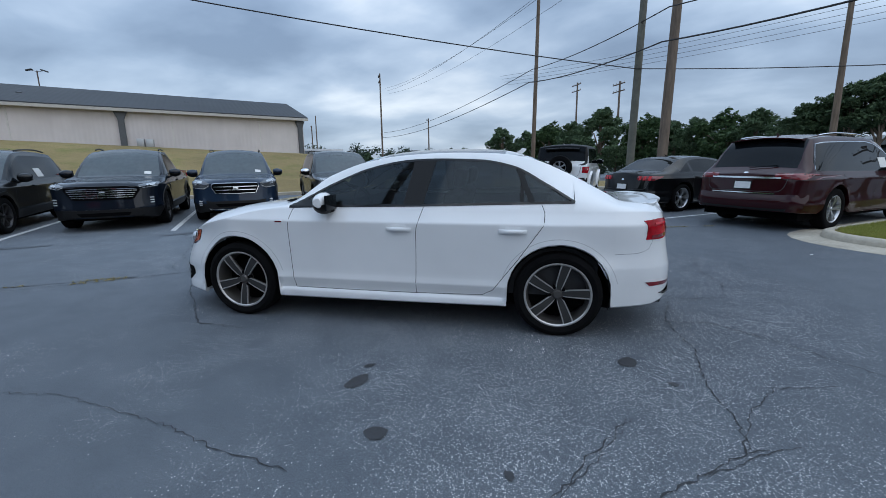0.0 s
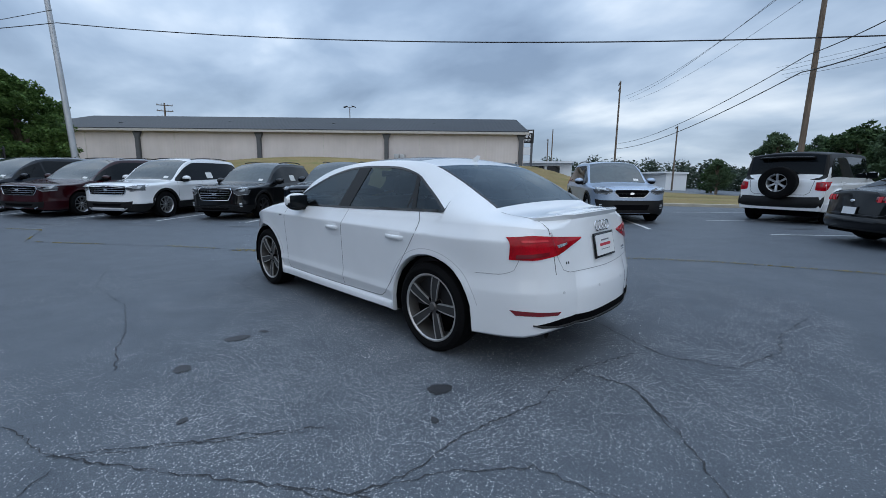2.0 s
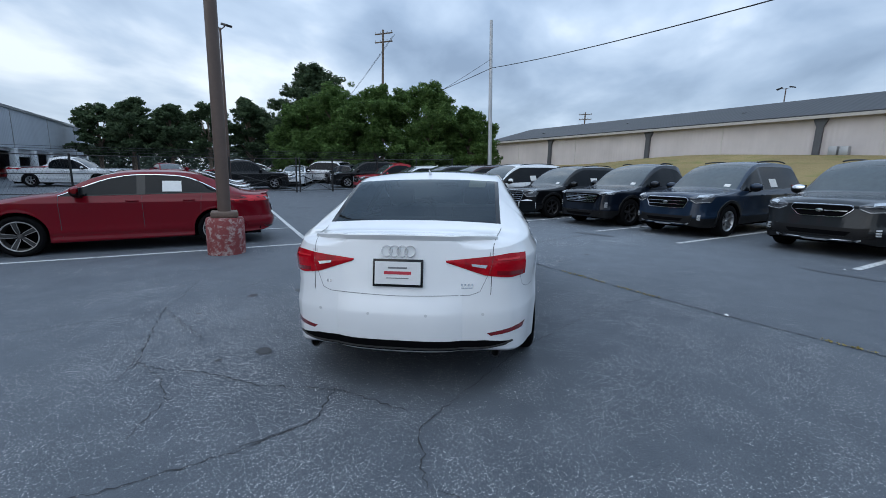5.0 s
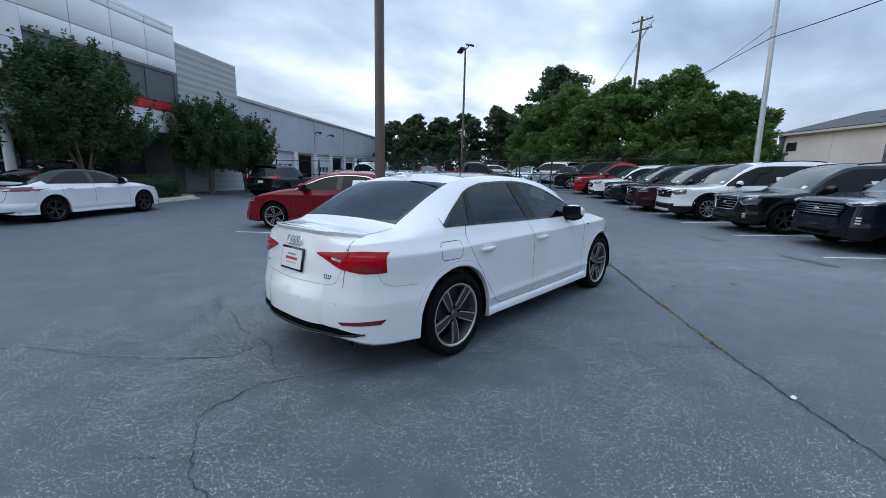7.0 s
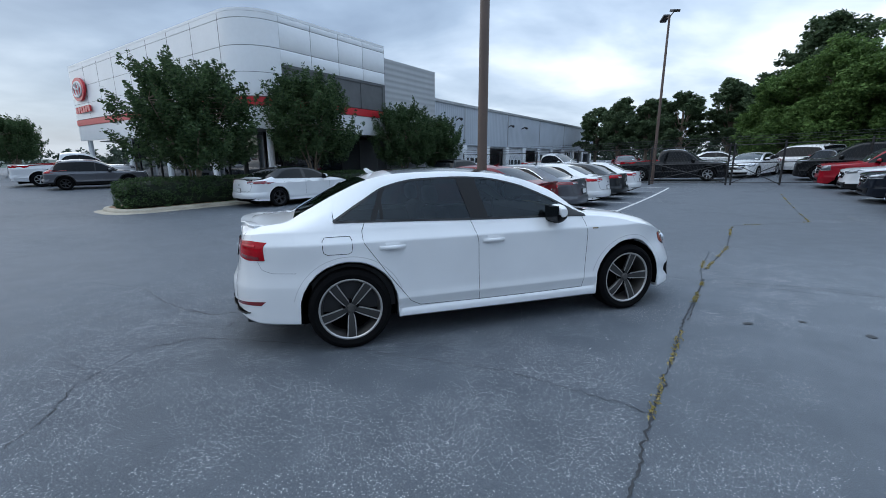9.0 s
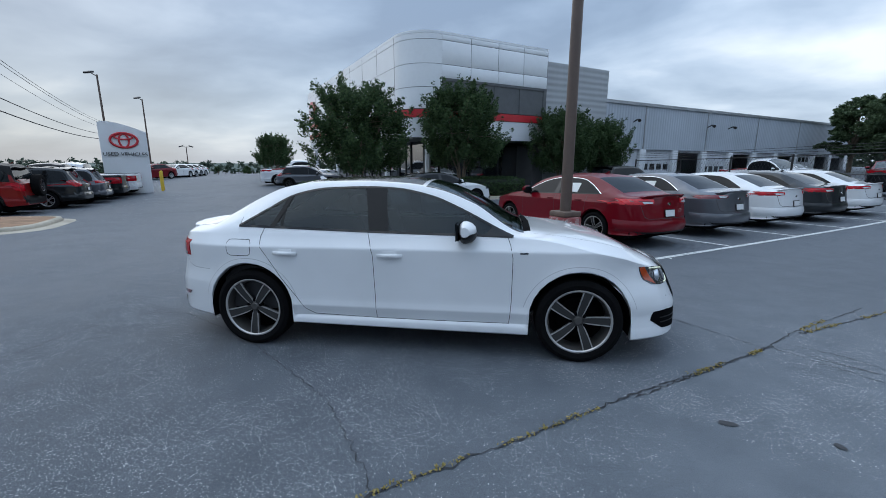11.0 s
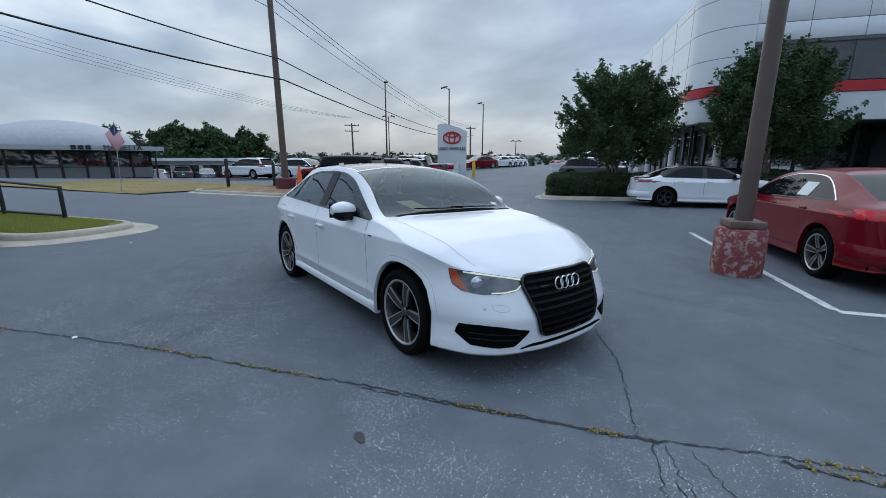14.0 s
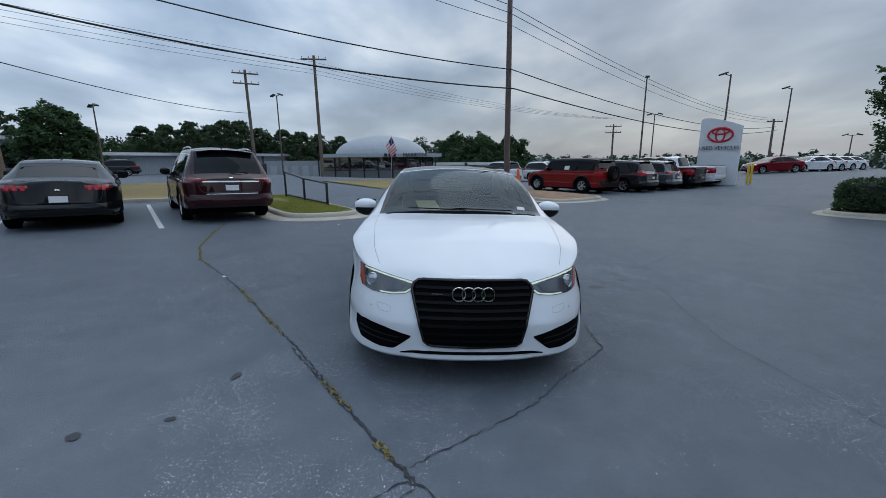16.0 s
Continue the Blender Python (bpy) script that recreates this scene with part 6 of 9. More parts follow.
def seam(shell, axis, sign, pts, width=0.006, off=0.0012, step=0.03):
    """A thin dark strip along a panel gap."""
    ln = sum(math.dist(a, b) for a, b in zip(pts, pts[1:]))
    line = along([(*p, 0) for p in pts], max(2, int(ln / step)))
    bm, prev = bmesh.new(), None
    P = [shell.hit(axis, sign, q[0], q[1]) for q in line]
    for i, (p, n) in enumerate(P):
        way = (P[min(i + 1, len(P) - 1)][0] - P[max(i - 1, 0)][0]).normalized()
        s = way.cross(n).normalized() * width / 2
        q = [bm.verts.new(p + n * off - s), bm.verts.new(p + n * off + s)]
        if prev:
            bm.faces.new((prev[0], prev[1], q[1], q[0]))
        prev = q
    return fix(bm)


def wheel_well(x, r, y0, y1, sign):
    bm = bmesh.new()
    ring_loft(bm, [[(x + rr * math.cos(a), sign * y, r + rr * math.sin(a)) for a in (math.pi * (k / 12 * 1.16 - 0.08) for k in range(13))] for y, rr in ((y0, 0.0), (y0, 0.36 * r / 0.32), (y1, 0.362 * r / 0.32))], False, False)
    return fix(bm)


def tyre_mesh(R, rim, w):
    bm = lathe(bmesh.new(), [(rim - 0.012, w * 0.40), (rim + 0.006, w * 0.47), (rim + 0.02, w * 0.5), ((R + rim) / 2, w * 0.53), (R - 0.022, w * 0.49), (R - 0.005, w * 0.42), (R, w * 0.25), (R, -w * 0.25), (R - 0.005, -w * 0.42), (R - 0.022, -w * 0.49), ((R + rim) / 2, -w * 0.53), (rim, -w * 0.4)], 48, "y")
    return mesh_of(fix(bm), "tyre", TYRE, 30)


def spoke(bm, a, r0, r1, w0, w1, y0, y1, twist=0.0, thick=0.03, side=(0.0, 0.0)):
    """One wheel spoke as a tapered bar between two radii; the outer face is at +y."""
    rings = []
    for i in range(5):
        u = i / 4
        r, w, y = r0 + (r1 - r0) * u, w0 + (w1 - w0) * u, y0 + (y1 - y0) * math.sin(u * math.pi / 2)
        aa = a + twist * u
        c, s = math.cos(aa), math.sin(aa)
        o = side[0] + (side[1] - side[0]) * u ** 0.6
        rings.append([(r * c - q * s, yy, r * s + q * c) for q, yy in ((o + t, yy) for t, yy in ((-w / 2, y - thick), (-w / 2 * 0.92, y), (w / 2 * 0.92, y), (w / 2, y - thick)))])
    ring_loft(bm, rings)


WHEELS = {}
BARREL = plain("satin grey rim barrel", (0.10, 0.095, 0.09), 0.4, 0.5, vary=0.1, scale=20)
MACHINED = plain("machined alloy edge", (0.46, 0.445, 0.43), 0.32, 0.6, vary=0.08, scale=20)


def wheel_meshes(kind, R, rim, w):
    """(name, mesh, label) of the pieces of a wheel whose outer side looks along +y."""
    key = (kind, R, rim)
    if key in WHEELS:
        return WHEELS[key]
    dark = kind in ("dark", "black")
    lip_mat = {"hero": MACHINED, "black": ALLOY_DARK, "dark": ALLOY_DARK}.get(kind, ALLOY_SILVER)
    bm = lathe(bmesh.new(), [(rim - 0.03, -w * 0.4), (rim - 0.028, w * 0.25), (rim - 0.016, w * 0.42), (rim - 0.004, w * 0.47), (rim + 0.004, w * 0.46), (rim + 0.002, w * 0.38)], 48, "y")
    if kind == "hero":
        bm.free()
        bm = lathe(bmesh.new(), [(rim - 0.03, -w * 0.4), (rim - 0.028, w * 0.25), (rim - 0.014, w * 0.43)], 48, "y")
        lip = lathe(bmesh.new(), [(rim - 0.014, w * 0.43), (rim - 0.006, w * 0.47), (rim + 0.003, w * 0.465), (rim + 0.002, w * 0.38)], 48, "y")
        # the barrel's darker grey carries the shade inside the rim
        out = [("rim", mesh_of(fix(bm), "rim", BARREL, 40), "grey rim barrel with its shade in the colour"), ("rim_lip", mesh_of(fix(lip), "rim_lip", MACHINED, 40), "bright machined lip")]
    else:
        out = [("rim", mesh_of(fix(bm), "rim", lip_mat, 40), "")]
    bm = lathe(bmesh.new(), [(0, -0.02), (0.155, -0.02), (0.155, -0.045), (rim - 0.03, -0.05), (rim - 0.03, -w * 0.4)], 32, "y")
    out.append(("brake", mesh_of(fix(bm), "brake", plain("matt black wheel backing", (0.004, 0.004, 0.0042), 0.9, 0.0, spec=0.05), 40), ""))
    y0, y1 = w * 0.30, w * 0.42
    if kind == "hero":
        for k in range(5):
            a = 2 * math.pi * k / 5 + math.pi / 2
            bm = bmesh.new()
            spoke(bm, a - 0.02, 0.035, rim - 0.012, 0.040, 0.068, y0, y1, 0.05, 0.035)
            out.append(("spoke", mesh_of(fix(bm), "spoke", ALLOY_GREY, 40), "dark grey spoke with machined edges"))
            for sg in (-1, 1):
                bm = bmesh.new()
                spoke(bm, a - 0.02, 0.04, rim - 0.01, 0.007, 0.010, y0 + 0.003, y1 + 0.003, 0.05, 0.012, (sg * 0.020, sg * 0.034))
                out.append(("spoke_edge", mesh_of(fix(bm), "spoke_edge", MACHINED, 40), "bright machined edge"))
        for k in range(5):
            a = 2 * math.pi * (k + 0.5) / 5 + math.pi / 2
            bm = lathe(bmesh.new(), [(0, 0.014), (0.013, 0.012), (0.015, -0.02)], 10, "y", m=Matrix.Translation((0.056 * math.cos(a), y0 - 0.004, 0.056 * math.sin(a))))
            out.append(("wheel_bolt", mesh_of(fix(bm), "wheel_bolt", MATT_BLACK, 40), ""))
    else:
        n = {"five": 5, "ten": 10, "black": 5, "dark": 6, "six": 6, "mesh": 12}[kind]
        ww = {5: 0.055, 10: 0.026, 6: 0.05, 12: 0.02}[n]
        for k in range(n):
            a = 2 * math.pi * k / n + math.pi / 2
            bm = bmesh.new()
            if n == 5:
                spoke(bm, a - 0.09, 0.04, rim - 0.015, 0.03, ww * 0.62, y0, y1, -0.10)
                spoke(bm, a + 0.09, 0.04, rim - 0.015, 0.03, ww * 0.62, y0, y1, 0.10)
            else:
                spoke(bm, a, 0.04, rim - 0.015, ww * 0.8, ww * 1.25, y0, y1)
            out.append(("spoke", mesh_of(fix(bm), "spoke", lip_mat, 40), ""))
    bm = lathe(bmesh.new(), [(0, 0.014), (0.026, 0.012), (0.034, 0.0), (0.062, -0.008), (0.066, -0.04)], 24, "y", m=Matrix.Translation((0, y0, 0)))
    out.append(("centre_cap", mesh_of(fix(bm), "centre_cap", BARREL if kind == "hero" else lip_mat, 40), ""))
    WHEELS[key] = out
    return out


ALLOY_GREY = plain("satin grey alloy", (0.036, 0.035, 0.034), 0.45, 0.2, vary=0.1, scale=20)
TYRES = {}


def add_wheel(car, kind, x, y, R, rim, w, spin=0.0, steer=0.0):
    if (R, rim, w) not in TYRES:
        TYRES[(R, rim, w)] = tyre_mesh(R, rim, w)
    flip = 0 if y > 0 else 180
    wh = part("wheel", TYRES[(R, rim, w)], None, car, "black tyre on an alloy rim", m=Matrix.Translation((x, y, R)) @ pose(0, 0, 0, 0, 0, flip + steer) @ pose(0, 0, 0, 0, spin, 0))
    for nm, me, lb in wheel_meshes(kind, R, rim, w):
        part(nm, me, None, wh, lb)
    return wh


def mirror_part(car, x, y, z, sign, cap_mat, k=1.0, low_mat=None):
    """A door mirror: cap, dark lower shell and arm."""
    bm = bmesh.new()
    rings = []
    for i in range(9):
        u = i / 8
        yy, r = 0.02 + 0.2 * u, math.sin(math.pi * (0.12 + 0.80 * u)) ** 0.55
        rings.append([(-0.035 + 0.075 * r * math.cos(a) * (1.15 if math.cos(a) > 0 else 0.6), sign * yy, 0.072 * r * math.sin(a)) for a in (2 * math.pi * q / 14 for q in range(14))])
    ring_loft(bm, rings)
    M = Matrix.Translation((x, y * sign, z)) @ Matrix.Scale(k, 4)
    bmesh.ops.transform(bm, matrix=M, verts=bm.verts[:])
    mi = part("mirror", fix(bm), cap_mat, car, "door mirror")
    bm = bmesh.new()
    box(bm, -0.094, sign * 0.035, -0.062, -0.076, sign * 0.205, 0.052, bevel=0.006)
    bmesh.ops.transform(bm, matrix=M, verts=bm.verts[:])
    part("mirror_glass", fix(bm), CAR_GLASS, mi)
    bm = bmesh.new()
    ring_loft(bm, [[(-0.03 + 0.05 * math.cos(a), sign * yy, zz + 0.022 * math.sin(a)) for a in (2 * math.pi * q / 10 for q in range(10))] for yy, zz in ((-0.06, -0.10), (0.03, -0.085), (0.09, -0.052))])
    bmesh.ops.transform(bm, matrix=M, verts=bm.verts[:])
    part("mirror_arm", fix(bm), low_mat or BLACK_PLASTIC, mi)
    bm = bmesh.new()
    rings = []
    for i in range(9):
        u = i / 8
        yy, r = 0.022 + 0.19 * u, math.sin(math.pi * (0.12 + 0.80 * u)) ** 0.55 * 1.05
        rings.append([(-0.035 + 0.075 * r * math.cos(a) * (1.15 if math.cos(a) > 0 else 0.6), sign * yy, 0.074 * r * math.sin(a) - 0.018) for a in (math.radians(176 + 188 * q / 9) for q in range(10))])
    ring_loft(bm, rings)
    bmesh.ops.transform(bm, matrix=M, verts=bm.verts[:])
    part("mirror_underside", fix(bm), BLACK_PLASTIC, mi, "black mirror underside")
    return mi


def handle(car, shell, x, z, sign, mat, w=0.2, door=None):
    p, n = shell.hit("y", sign, x, z)
    bm = bmesh.new()
    rings = []
    for i in range(7):
        u = i / 6
        rings.append([(x - w / 2 + w * u + 0.0, p.y + sign * (0.006 + 0.026 * math.sin(math.pi * u) ** 0.4 * (0.5 + 0.5 * math.cos(a)) + 0.002), z + 0.016 * math.sin(a)) for a in (2 * math.pi * q / 10 for q in range(10))])
    ring_loft(bm, rings)
    return part("door_handle", fix(bm), mat, door or car)


def plate_part(car, shell, sign, z, mat_frame, y=0.0, w=0.305, h=0.155, bars=True, off=0.012):
    p, n = shell.hit("x", sign, y, z)
    n = Vector((sign, 0, n.z)).normalized()
    M = Matrix.Translation(p + n * off) @ n.to_track_quat("Z", "Y").to_matrix().to_4x4()
    up = M.to_3x3().inverted() @ Vector((0, 0, 1))
    a = math.atan2(up.x, up.y)
    M = M @ pose(0, 0, 0, 0, 0, -math.degrees(a))
    pl = part("licence_plate", box(bmesh.new(), -w / 2, -h / 2, -0.012, w / 2, h / 2, 0.0, bevel=0.004), mat_frame, car, "dealer plate insert in a dark frame", m=M)
    part("plate_insert", boxed(-w / 2 + 0.014, -h / 2 + 0.016, 0.0005, w / 2 - 0.014, h / 2 - 0.016, 0.003), PLATE, pl)
    if bars:
        part("print_bar", boxed(-0.06, 0.026, 0.0032, 0.06, 0.036, 0.0042), GREY_BARS, pl, angle=None)
        part("print_bar", boxed(-0.085, -0.009, 0.0032, 0.085, 0.010, 0.0042), RED_BARS, pl, angle=None)
        part("print_bar", boxed(-0.07, -0.034, 0.0032, 0.07, -0.029, 0.0042), GREY_BARS, pl, angle=None)
    return pl


def ring_badge(bm, centre, normal, radii, count, pitch, r, up=Vector((0, 0, 1))):
    side = up.cross(normal).normalized()
    top = normal.cross(side).normalized()
    for k in range(count):
        c = centre + side * pitch * (k - (count - 1) / 2)
        pts = [c + side * radii[0] * math.cos(a) + top * radii[1] * math.sin(a) for a in (2 * math.pi * q / 24 for q in range(25))]
        tube(bm, pts, r, 6)

# ---- the white sedan ----
HERO = dict(
    axles=(1.3185, -1.3185), wheel=0.3235, arch=0.375, ends=(2.14, -2.185), bulge=0.035, lean_f=0.14, lean_r=0.09, flare=0.012, ledge_f=(0.27, 0.235, 0.014), ledge_r=(0.615, 0.58, 0.026), crown=(0.0, 0.30, 0.80, 0.90, 0.97, 1.0),
    roof=[(2.15, 0.706), (2.05, 0.752), (1.9, 0.808), (1.7, 0.870), (1.3, 0.957), (0.95, 0.995), (0.90, 1.012), (0.5, 1.235), (0.12, 1.375), (-0.1, 1.40), (-0.4, 1.412), (-0.84, 1.397), (-1.12, 1.33), (-1.4, 1.205), (-1.70, 1.05), (-1.80, 1.01), (-1.93, 0.996), (-2.04, 0.998), (-2.11, 1.008), (-2.15, 1.0)],
    rail=[(2.15, 0.26, 0.690), (2.05, 0.50, 0.722), (1.9, 0.625, 0.765), (1.69, 0.690, 0.838), (1.39, 0.722, 0.913), (1.1, 0.735, 0.957), (0.89, 0.735, 0.975), (0.5, 0.675, 1.20), (0.19, 0.62, 1.308), (-0.1, 0.597, 1.348), (-0.48, 0.59, 1.364), (-0.84, 0.588, 1.354), (-1.1, 0.588, 1.315), (-1.35, 0.597, 1.215), (-1.61, 0.61, 1.08), (-1.78, 0.62, 1.0), (-1.97, 0.59, 0.985), (-2.07, 0.515, 0.985), (-2.15, 0.34, 0.975)],
    belt=[(2.15, 0.655), (2.05, 0.69), (1.9, 0.735), (1.69, 0.788), (1.39, 0.86), (1.1, 0.925), (0.85, 0.952), (0.15, 0.968), (-0.35, 0.978), (-0.94, 0.995), (-1.41, 1.005), (-1.7, 0.965), (-1.98, 0.94), (-2.15, 0.92)],
    wtop=[(0.82, 0.957), (0.70, 1.01), (0.46, 1.13), (0.16, 1.25), (-0.13, 1.305), (-0.34, 1.315), (-0.71, 1.305), (-0.97, 1.255), (-1.19, 1.14), (-1.41, 1.008)],
    plan=[(2.15, 0.33), (2.138, 0.42), (2.115, 0.505), (2.08, 0.585), (2.03, 0.66), (1.97, 0.725), (1.85, 0.802), (1.7, 0.856), (1.3, 0.888), (0.8, 0.893), (0.0, 0.897), (-0.9, 0.897), (-1.3, 0.894), (-1.55, 0.878), (-1.7, 0.855), (-1.8, 0.831), (-1.9, 0.800), (-2.0, 0.752), (-2.075, 0.690), (-2.125, 0.620), (-2.155, 0.555), (-2.172, 0.485), (-2.185, 0.40)],
    low=[(2.15, 0.200), (2.09, 0.196), (1.97, 0.195), (1.85, 0.195), (1.7, 0.19), (0.93, 0.195), (-0.93, 0.215), (-1.7, 0.235), (-2.0, 0.25), (-2.15, 0.30)],
    side=[(0.14, 0.955), (0.205, 0.975), (0.225, 0.985), (0.262, 0.985), (0.280, 0.968), (0.288, 0.960), (0.33, 0.974), (0.368, 0.9885), (0.376, 0.9895), (0.384, 0.9885), (0.43, 0.981), (0.50, 0.983), (0.62, 0.989), (0.75, 0.996), (0.838, 1.0), (0.850, 0.9985), (0.87, 0.984), (0.90, 0.966), (0.95, 0.938), (1.0, 0.918), (1.1, 0.90)],
    side_front=[(0.14, 0.965), (0.21, 1.0), (0.235, 1.0), (0.29, 0.985), (0.36, 0.975), (0.46, 0.985), (0.50, 0.978), (0.58, 0.952), (0.66, 0.925), (0.72, 0.920), (0.838, 0.945), (0.850, 0.944), (0.87, 0.942), (0.90, 0.940), (0.95, 0.930), (1.0, 0.915), (1.1, 0.90)],
    side_rear=[(0.14, 0.95), (0.24, 0.98), (0.34, 0.988), (0.49, 0.998), (0.53, 1.0), (0.545, 0.998), (0.62, 0.982), (0.66, 0.980), (0.75, 0.990), (0.838, 0.998), (0.850, 0.9965), (0.87, 0.984), (0.90, 0.966), (0.95, 0.938), (1.0, 0.918), (1.1, 0.90)],
    levels=(0.215, 0.255, 0.272, 0.282, 0.29, 0.33, 0.366, 0.376, 0.386, 0.41, 0.43, 0.46, 0.52, 0.545, 0.60, 0.66, 0.72, 0.78, 0.825, 0.838, 0.848, 0.86, 0.885, 0.91, 0.935),
    ws=(0.90, 0.12), rw=(-1.12, -1.70), dlo=(0.82, -1.41), doors=(0.815, -0.25, -0.37), cuts=(1.95, -0.9, -1.0, -1.05, -0.1, -1.85, -2.08),
)
WHITE = paint("white car paint", (0.76, 0.77, 0.78))
TINT = glass("tinted car glass", (0.80, 0.88, 0.88), 0.22)
TINT_FRONT = glass("windscreen glass", (0.82, 0.95, 0.95), 0.55)


def hero_panel(x, z, zone, k, left):
    sd = "l" if left else "r"
    if zone == "side":
        if x > 1.72 and z < 0.70 or x > 1.95:
            return "bumper_" + sd
        if x < -1.70 and z < 0.70:
            return "rear_bumper_" + sd
        if z < 0.283 and -0.95 < x < 0.95:
            return "side_skirt_" + sd
        edge = -0.82 if z < 0.33 else (-0.82 - 0.22 * (z - 0.33) / 0.28 if z < 0.61 else -1.04 - 0.17 * min(1, (z - 0.61) / 0.26))
        if -0.25 < x < 0.815:
            return "front_door_" + sd
        if edge < x <= -0.25:
            return "rear_door_" + sd
        return ("wing_" if x > 0 else "quarter_") + sd
    if zone == "glass":
        if -0.205 < x < 0.70 - 0.0:
            return "fw_" + sd
        if -1.02 < x < -0.37 + 0.07:
            return "rw_" + sd
        if -1.41 < x <= -1.05:
            return "qw_" + sd
        if -1.41 < x < 0.82:
            return ("pillar_a_" if x > 0.3 else "pillar_b_" if x > -0.6 else "pillar_c_") + sd
        return "wing_" + sd if x > 0 else "body"
    if zone in ("pillar", "edge"):
        if x > 0.91:
            return "bonnet" if zone == "edge" else "wing_" + sd
        if zone == "edge" and (0.12 < x < 0.9 or -1.70 < x < -1.12):
            return ("frit_a_" if x > 0 else "frit_b_") + sd
        return "body" if x > -1.85 or zone == "pillar" else "boot_lid"
    if x > 0.90:
        return "bonnet"
    if 0.12 < x:
        return "windscreen"
    if -0.88 < x < 0.1:
        return "sunroof"
    if -1.70 < x < -1.12:
        return "rear_window"
    return "boot_lid" if x < -1.8 else "body"


def make_hero():
    car = thing("sedan", lot_pose(0, 0, 180 - PHI), "glossy white four-door sedan standing on the asphalt", "car")
    S = Shell(HERO, 0.055)
    pan = S.panels(hero_panel)
    look_of = {"body": ("body_shell", WHITE, ""), "wing": ("front_wing", WHITE, ""), "quarter": ("rear_quarter", WHITE, ""), "bumper": ("front_bumper", WHITE, ""), "rear_bumper": ("rear_bumper", WHITE, ""), "side_skirt": ("side_skirt", WHITE, ""), "bonnet": ("bonnet", WHITE, "white bonnet"), "boot_lid": ("boot_lid", WHITE, ""), "front_door_l": ("front_door", WHITE, ""), "front_door_r": ("front_door", WHITE, ""), "rear_door_l": ("rear_door", WHITE, ""), "rear_door_r": ("rear_door", WHITE, ""), "fw_l": ("side_window", TINT, "dark tinted window"), "fw_r": ("side_window", TINT, "dark tinted window"), "rw_l": ("side_window", TINT, "dark tinted window"), "rw_r": ("side_window", TINT, "dark tinted window"), "qw_l": ("quarter_window", TINT, "dark tinted window"), "qw_r": ("quarter_window", TINT, "dark tinted window"), "pillar": ("window_pillar", BLACK_PLASTIC, "gloss black pillar trim"), "frit": ("screen_edge", GLOSS_BLACK, ""), "windscreen": ("windscreen", TINT_FRONT, "clear windscreen"), "rear_window": ("rear_window", TINT, "dark tinted rear window"), "sunroof": ("sunroof", GLOSS_BLACK, "black glass roof panel")}
    obs = {}
    for nm, cells in pan.items():
        key = nm if nm in look_of else nm.rsplit('_', 1)[0]
        key = key if key in look_of else key.rsplit('_', 1)[0]
        name, mat, lb = look_of[key]
        obs[nm] = part(name, S.mesh(cells, name, mat), None, car, lb)
        if mat in (TINT, TINT_FRONT):
            obs[nm].visible_shadow = False
    fascia = part("front_fascia", S.cap_mesh(0, "front_fascia", WHITE), None, car)
    tail_panel = part("tail_panel", S.cap_mesh(1, "tail_panel", WHITE), None, car)
    # cabin seen through the glass
    part("headliner", S.mesh(pan["sunroof"], "headliner", MATT_BLACK, 0.03), None, car)
    part("cabin_tub", fix(boxed(-1.75, -0.78, 0.22, 0.95, 0.78, 0.30)), MATT_BLACK, car, angle=None)
    for sg in (1, -1):
        part("door_lining", boxed(-1.6, sg * 0.70, 0.30, 0.9, sg * 0.79, 0.955), SEAT_CLOTH, car, angle=None)
    part("dashboard", box(bmesh.new(), 0.42, -0.72, 0.45, 0.82, 0.72, 1.0, bevel=0.05), SEAT_CLOTH, car, "dark dashboard")
    part("parcel_shelf", boxed(-1.72, -0.66, 0.86, -1.3, 0.66, 0.975), SEAT_CLOTH, car, angle=None)
    for sy in (0.37, -0.37):
        st = part("front_seat", box(bmesh.new(), -0.35, sy - 0.25, 0.32, 0.2, sy + 0.25, 0.55, bevel=0.06), SEAT_CLOTH, car, "dark leather seat")
        part("seat_back", box(bmesh.new(), -0.07, -0.24, 0, 0.07, 0.24, 0.58, bevel=0.05, m=Matrix.Translation((-0.33, sy, 0.5)) @ pose(0, 0, 0, 0, -16, 0)), SEAT_CLOTH, st)
        part("headrest", box(bmesh.new(), -0.05, -0.13, 0, 0.05, 0.13, 0.17, bevel=0.045, m=Matrix.Translation((-0.51, sy, 1.08)) @ pose(0, 0, 0, 0, -10, 0)), SEAT_CLOTH, st)
    part("rear_bench", box(bmesh.new(), -1.35, -0.62, 0.32, -0.75, 0.62, 0.56, bevel=0.06), SEAT_CLOTH, car)
    part("rear_backrest", box(bmesh.new(), -0.07, -0.62, 0, 0.07, 0.62, 0.58, bevel=0.05, m=Matrix.Translation((-1.28, 0, 0.5)) @ pose(0, 0, 0, 0, -20, 0)), SEAT_CLOTH, car)
    wheel = [Vector((0.36 + 0.08 * math.sin(a) * 0.4, 0.37 + 0.185 * math.cos(a), 0.90 + 0.17 * math.sin(a))) for a in (2 * math.pi * k / 28 for k in range(29))]
    part("steering_wheel", tube(bmesh.new(), wheel, 0.016, 8), SEAT_CLOTH, car)
    part("rear_view_mirror", box(bmesh.new(), 0.13, -0.12, 1.23, 0.16, 0.12, 1.29, bevel=0.012), GLOSS_BLACK, car)
    # glass surround, black strip along the belt and up over the windows
    belt, wtop = pchip(HERO["belt"]), pchip(HERO["wtop"])
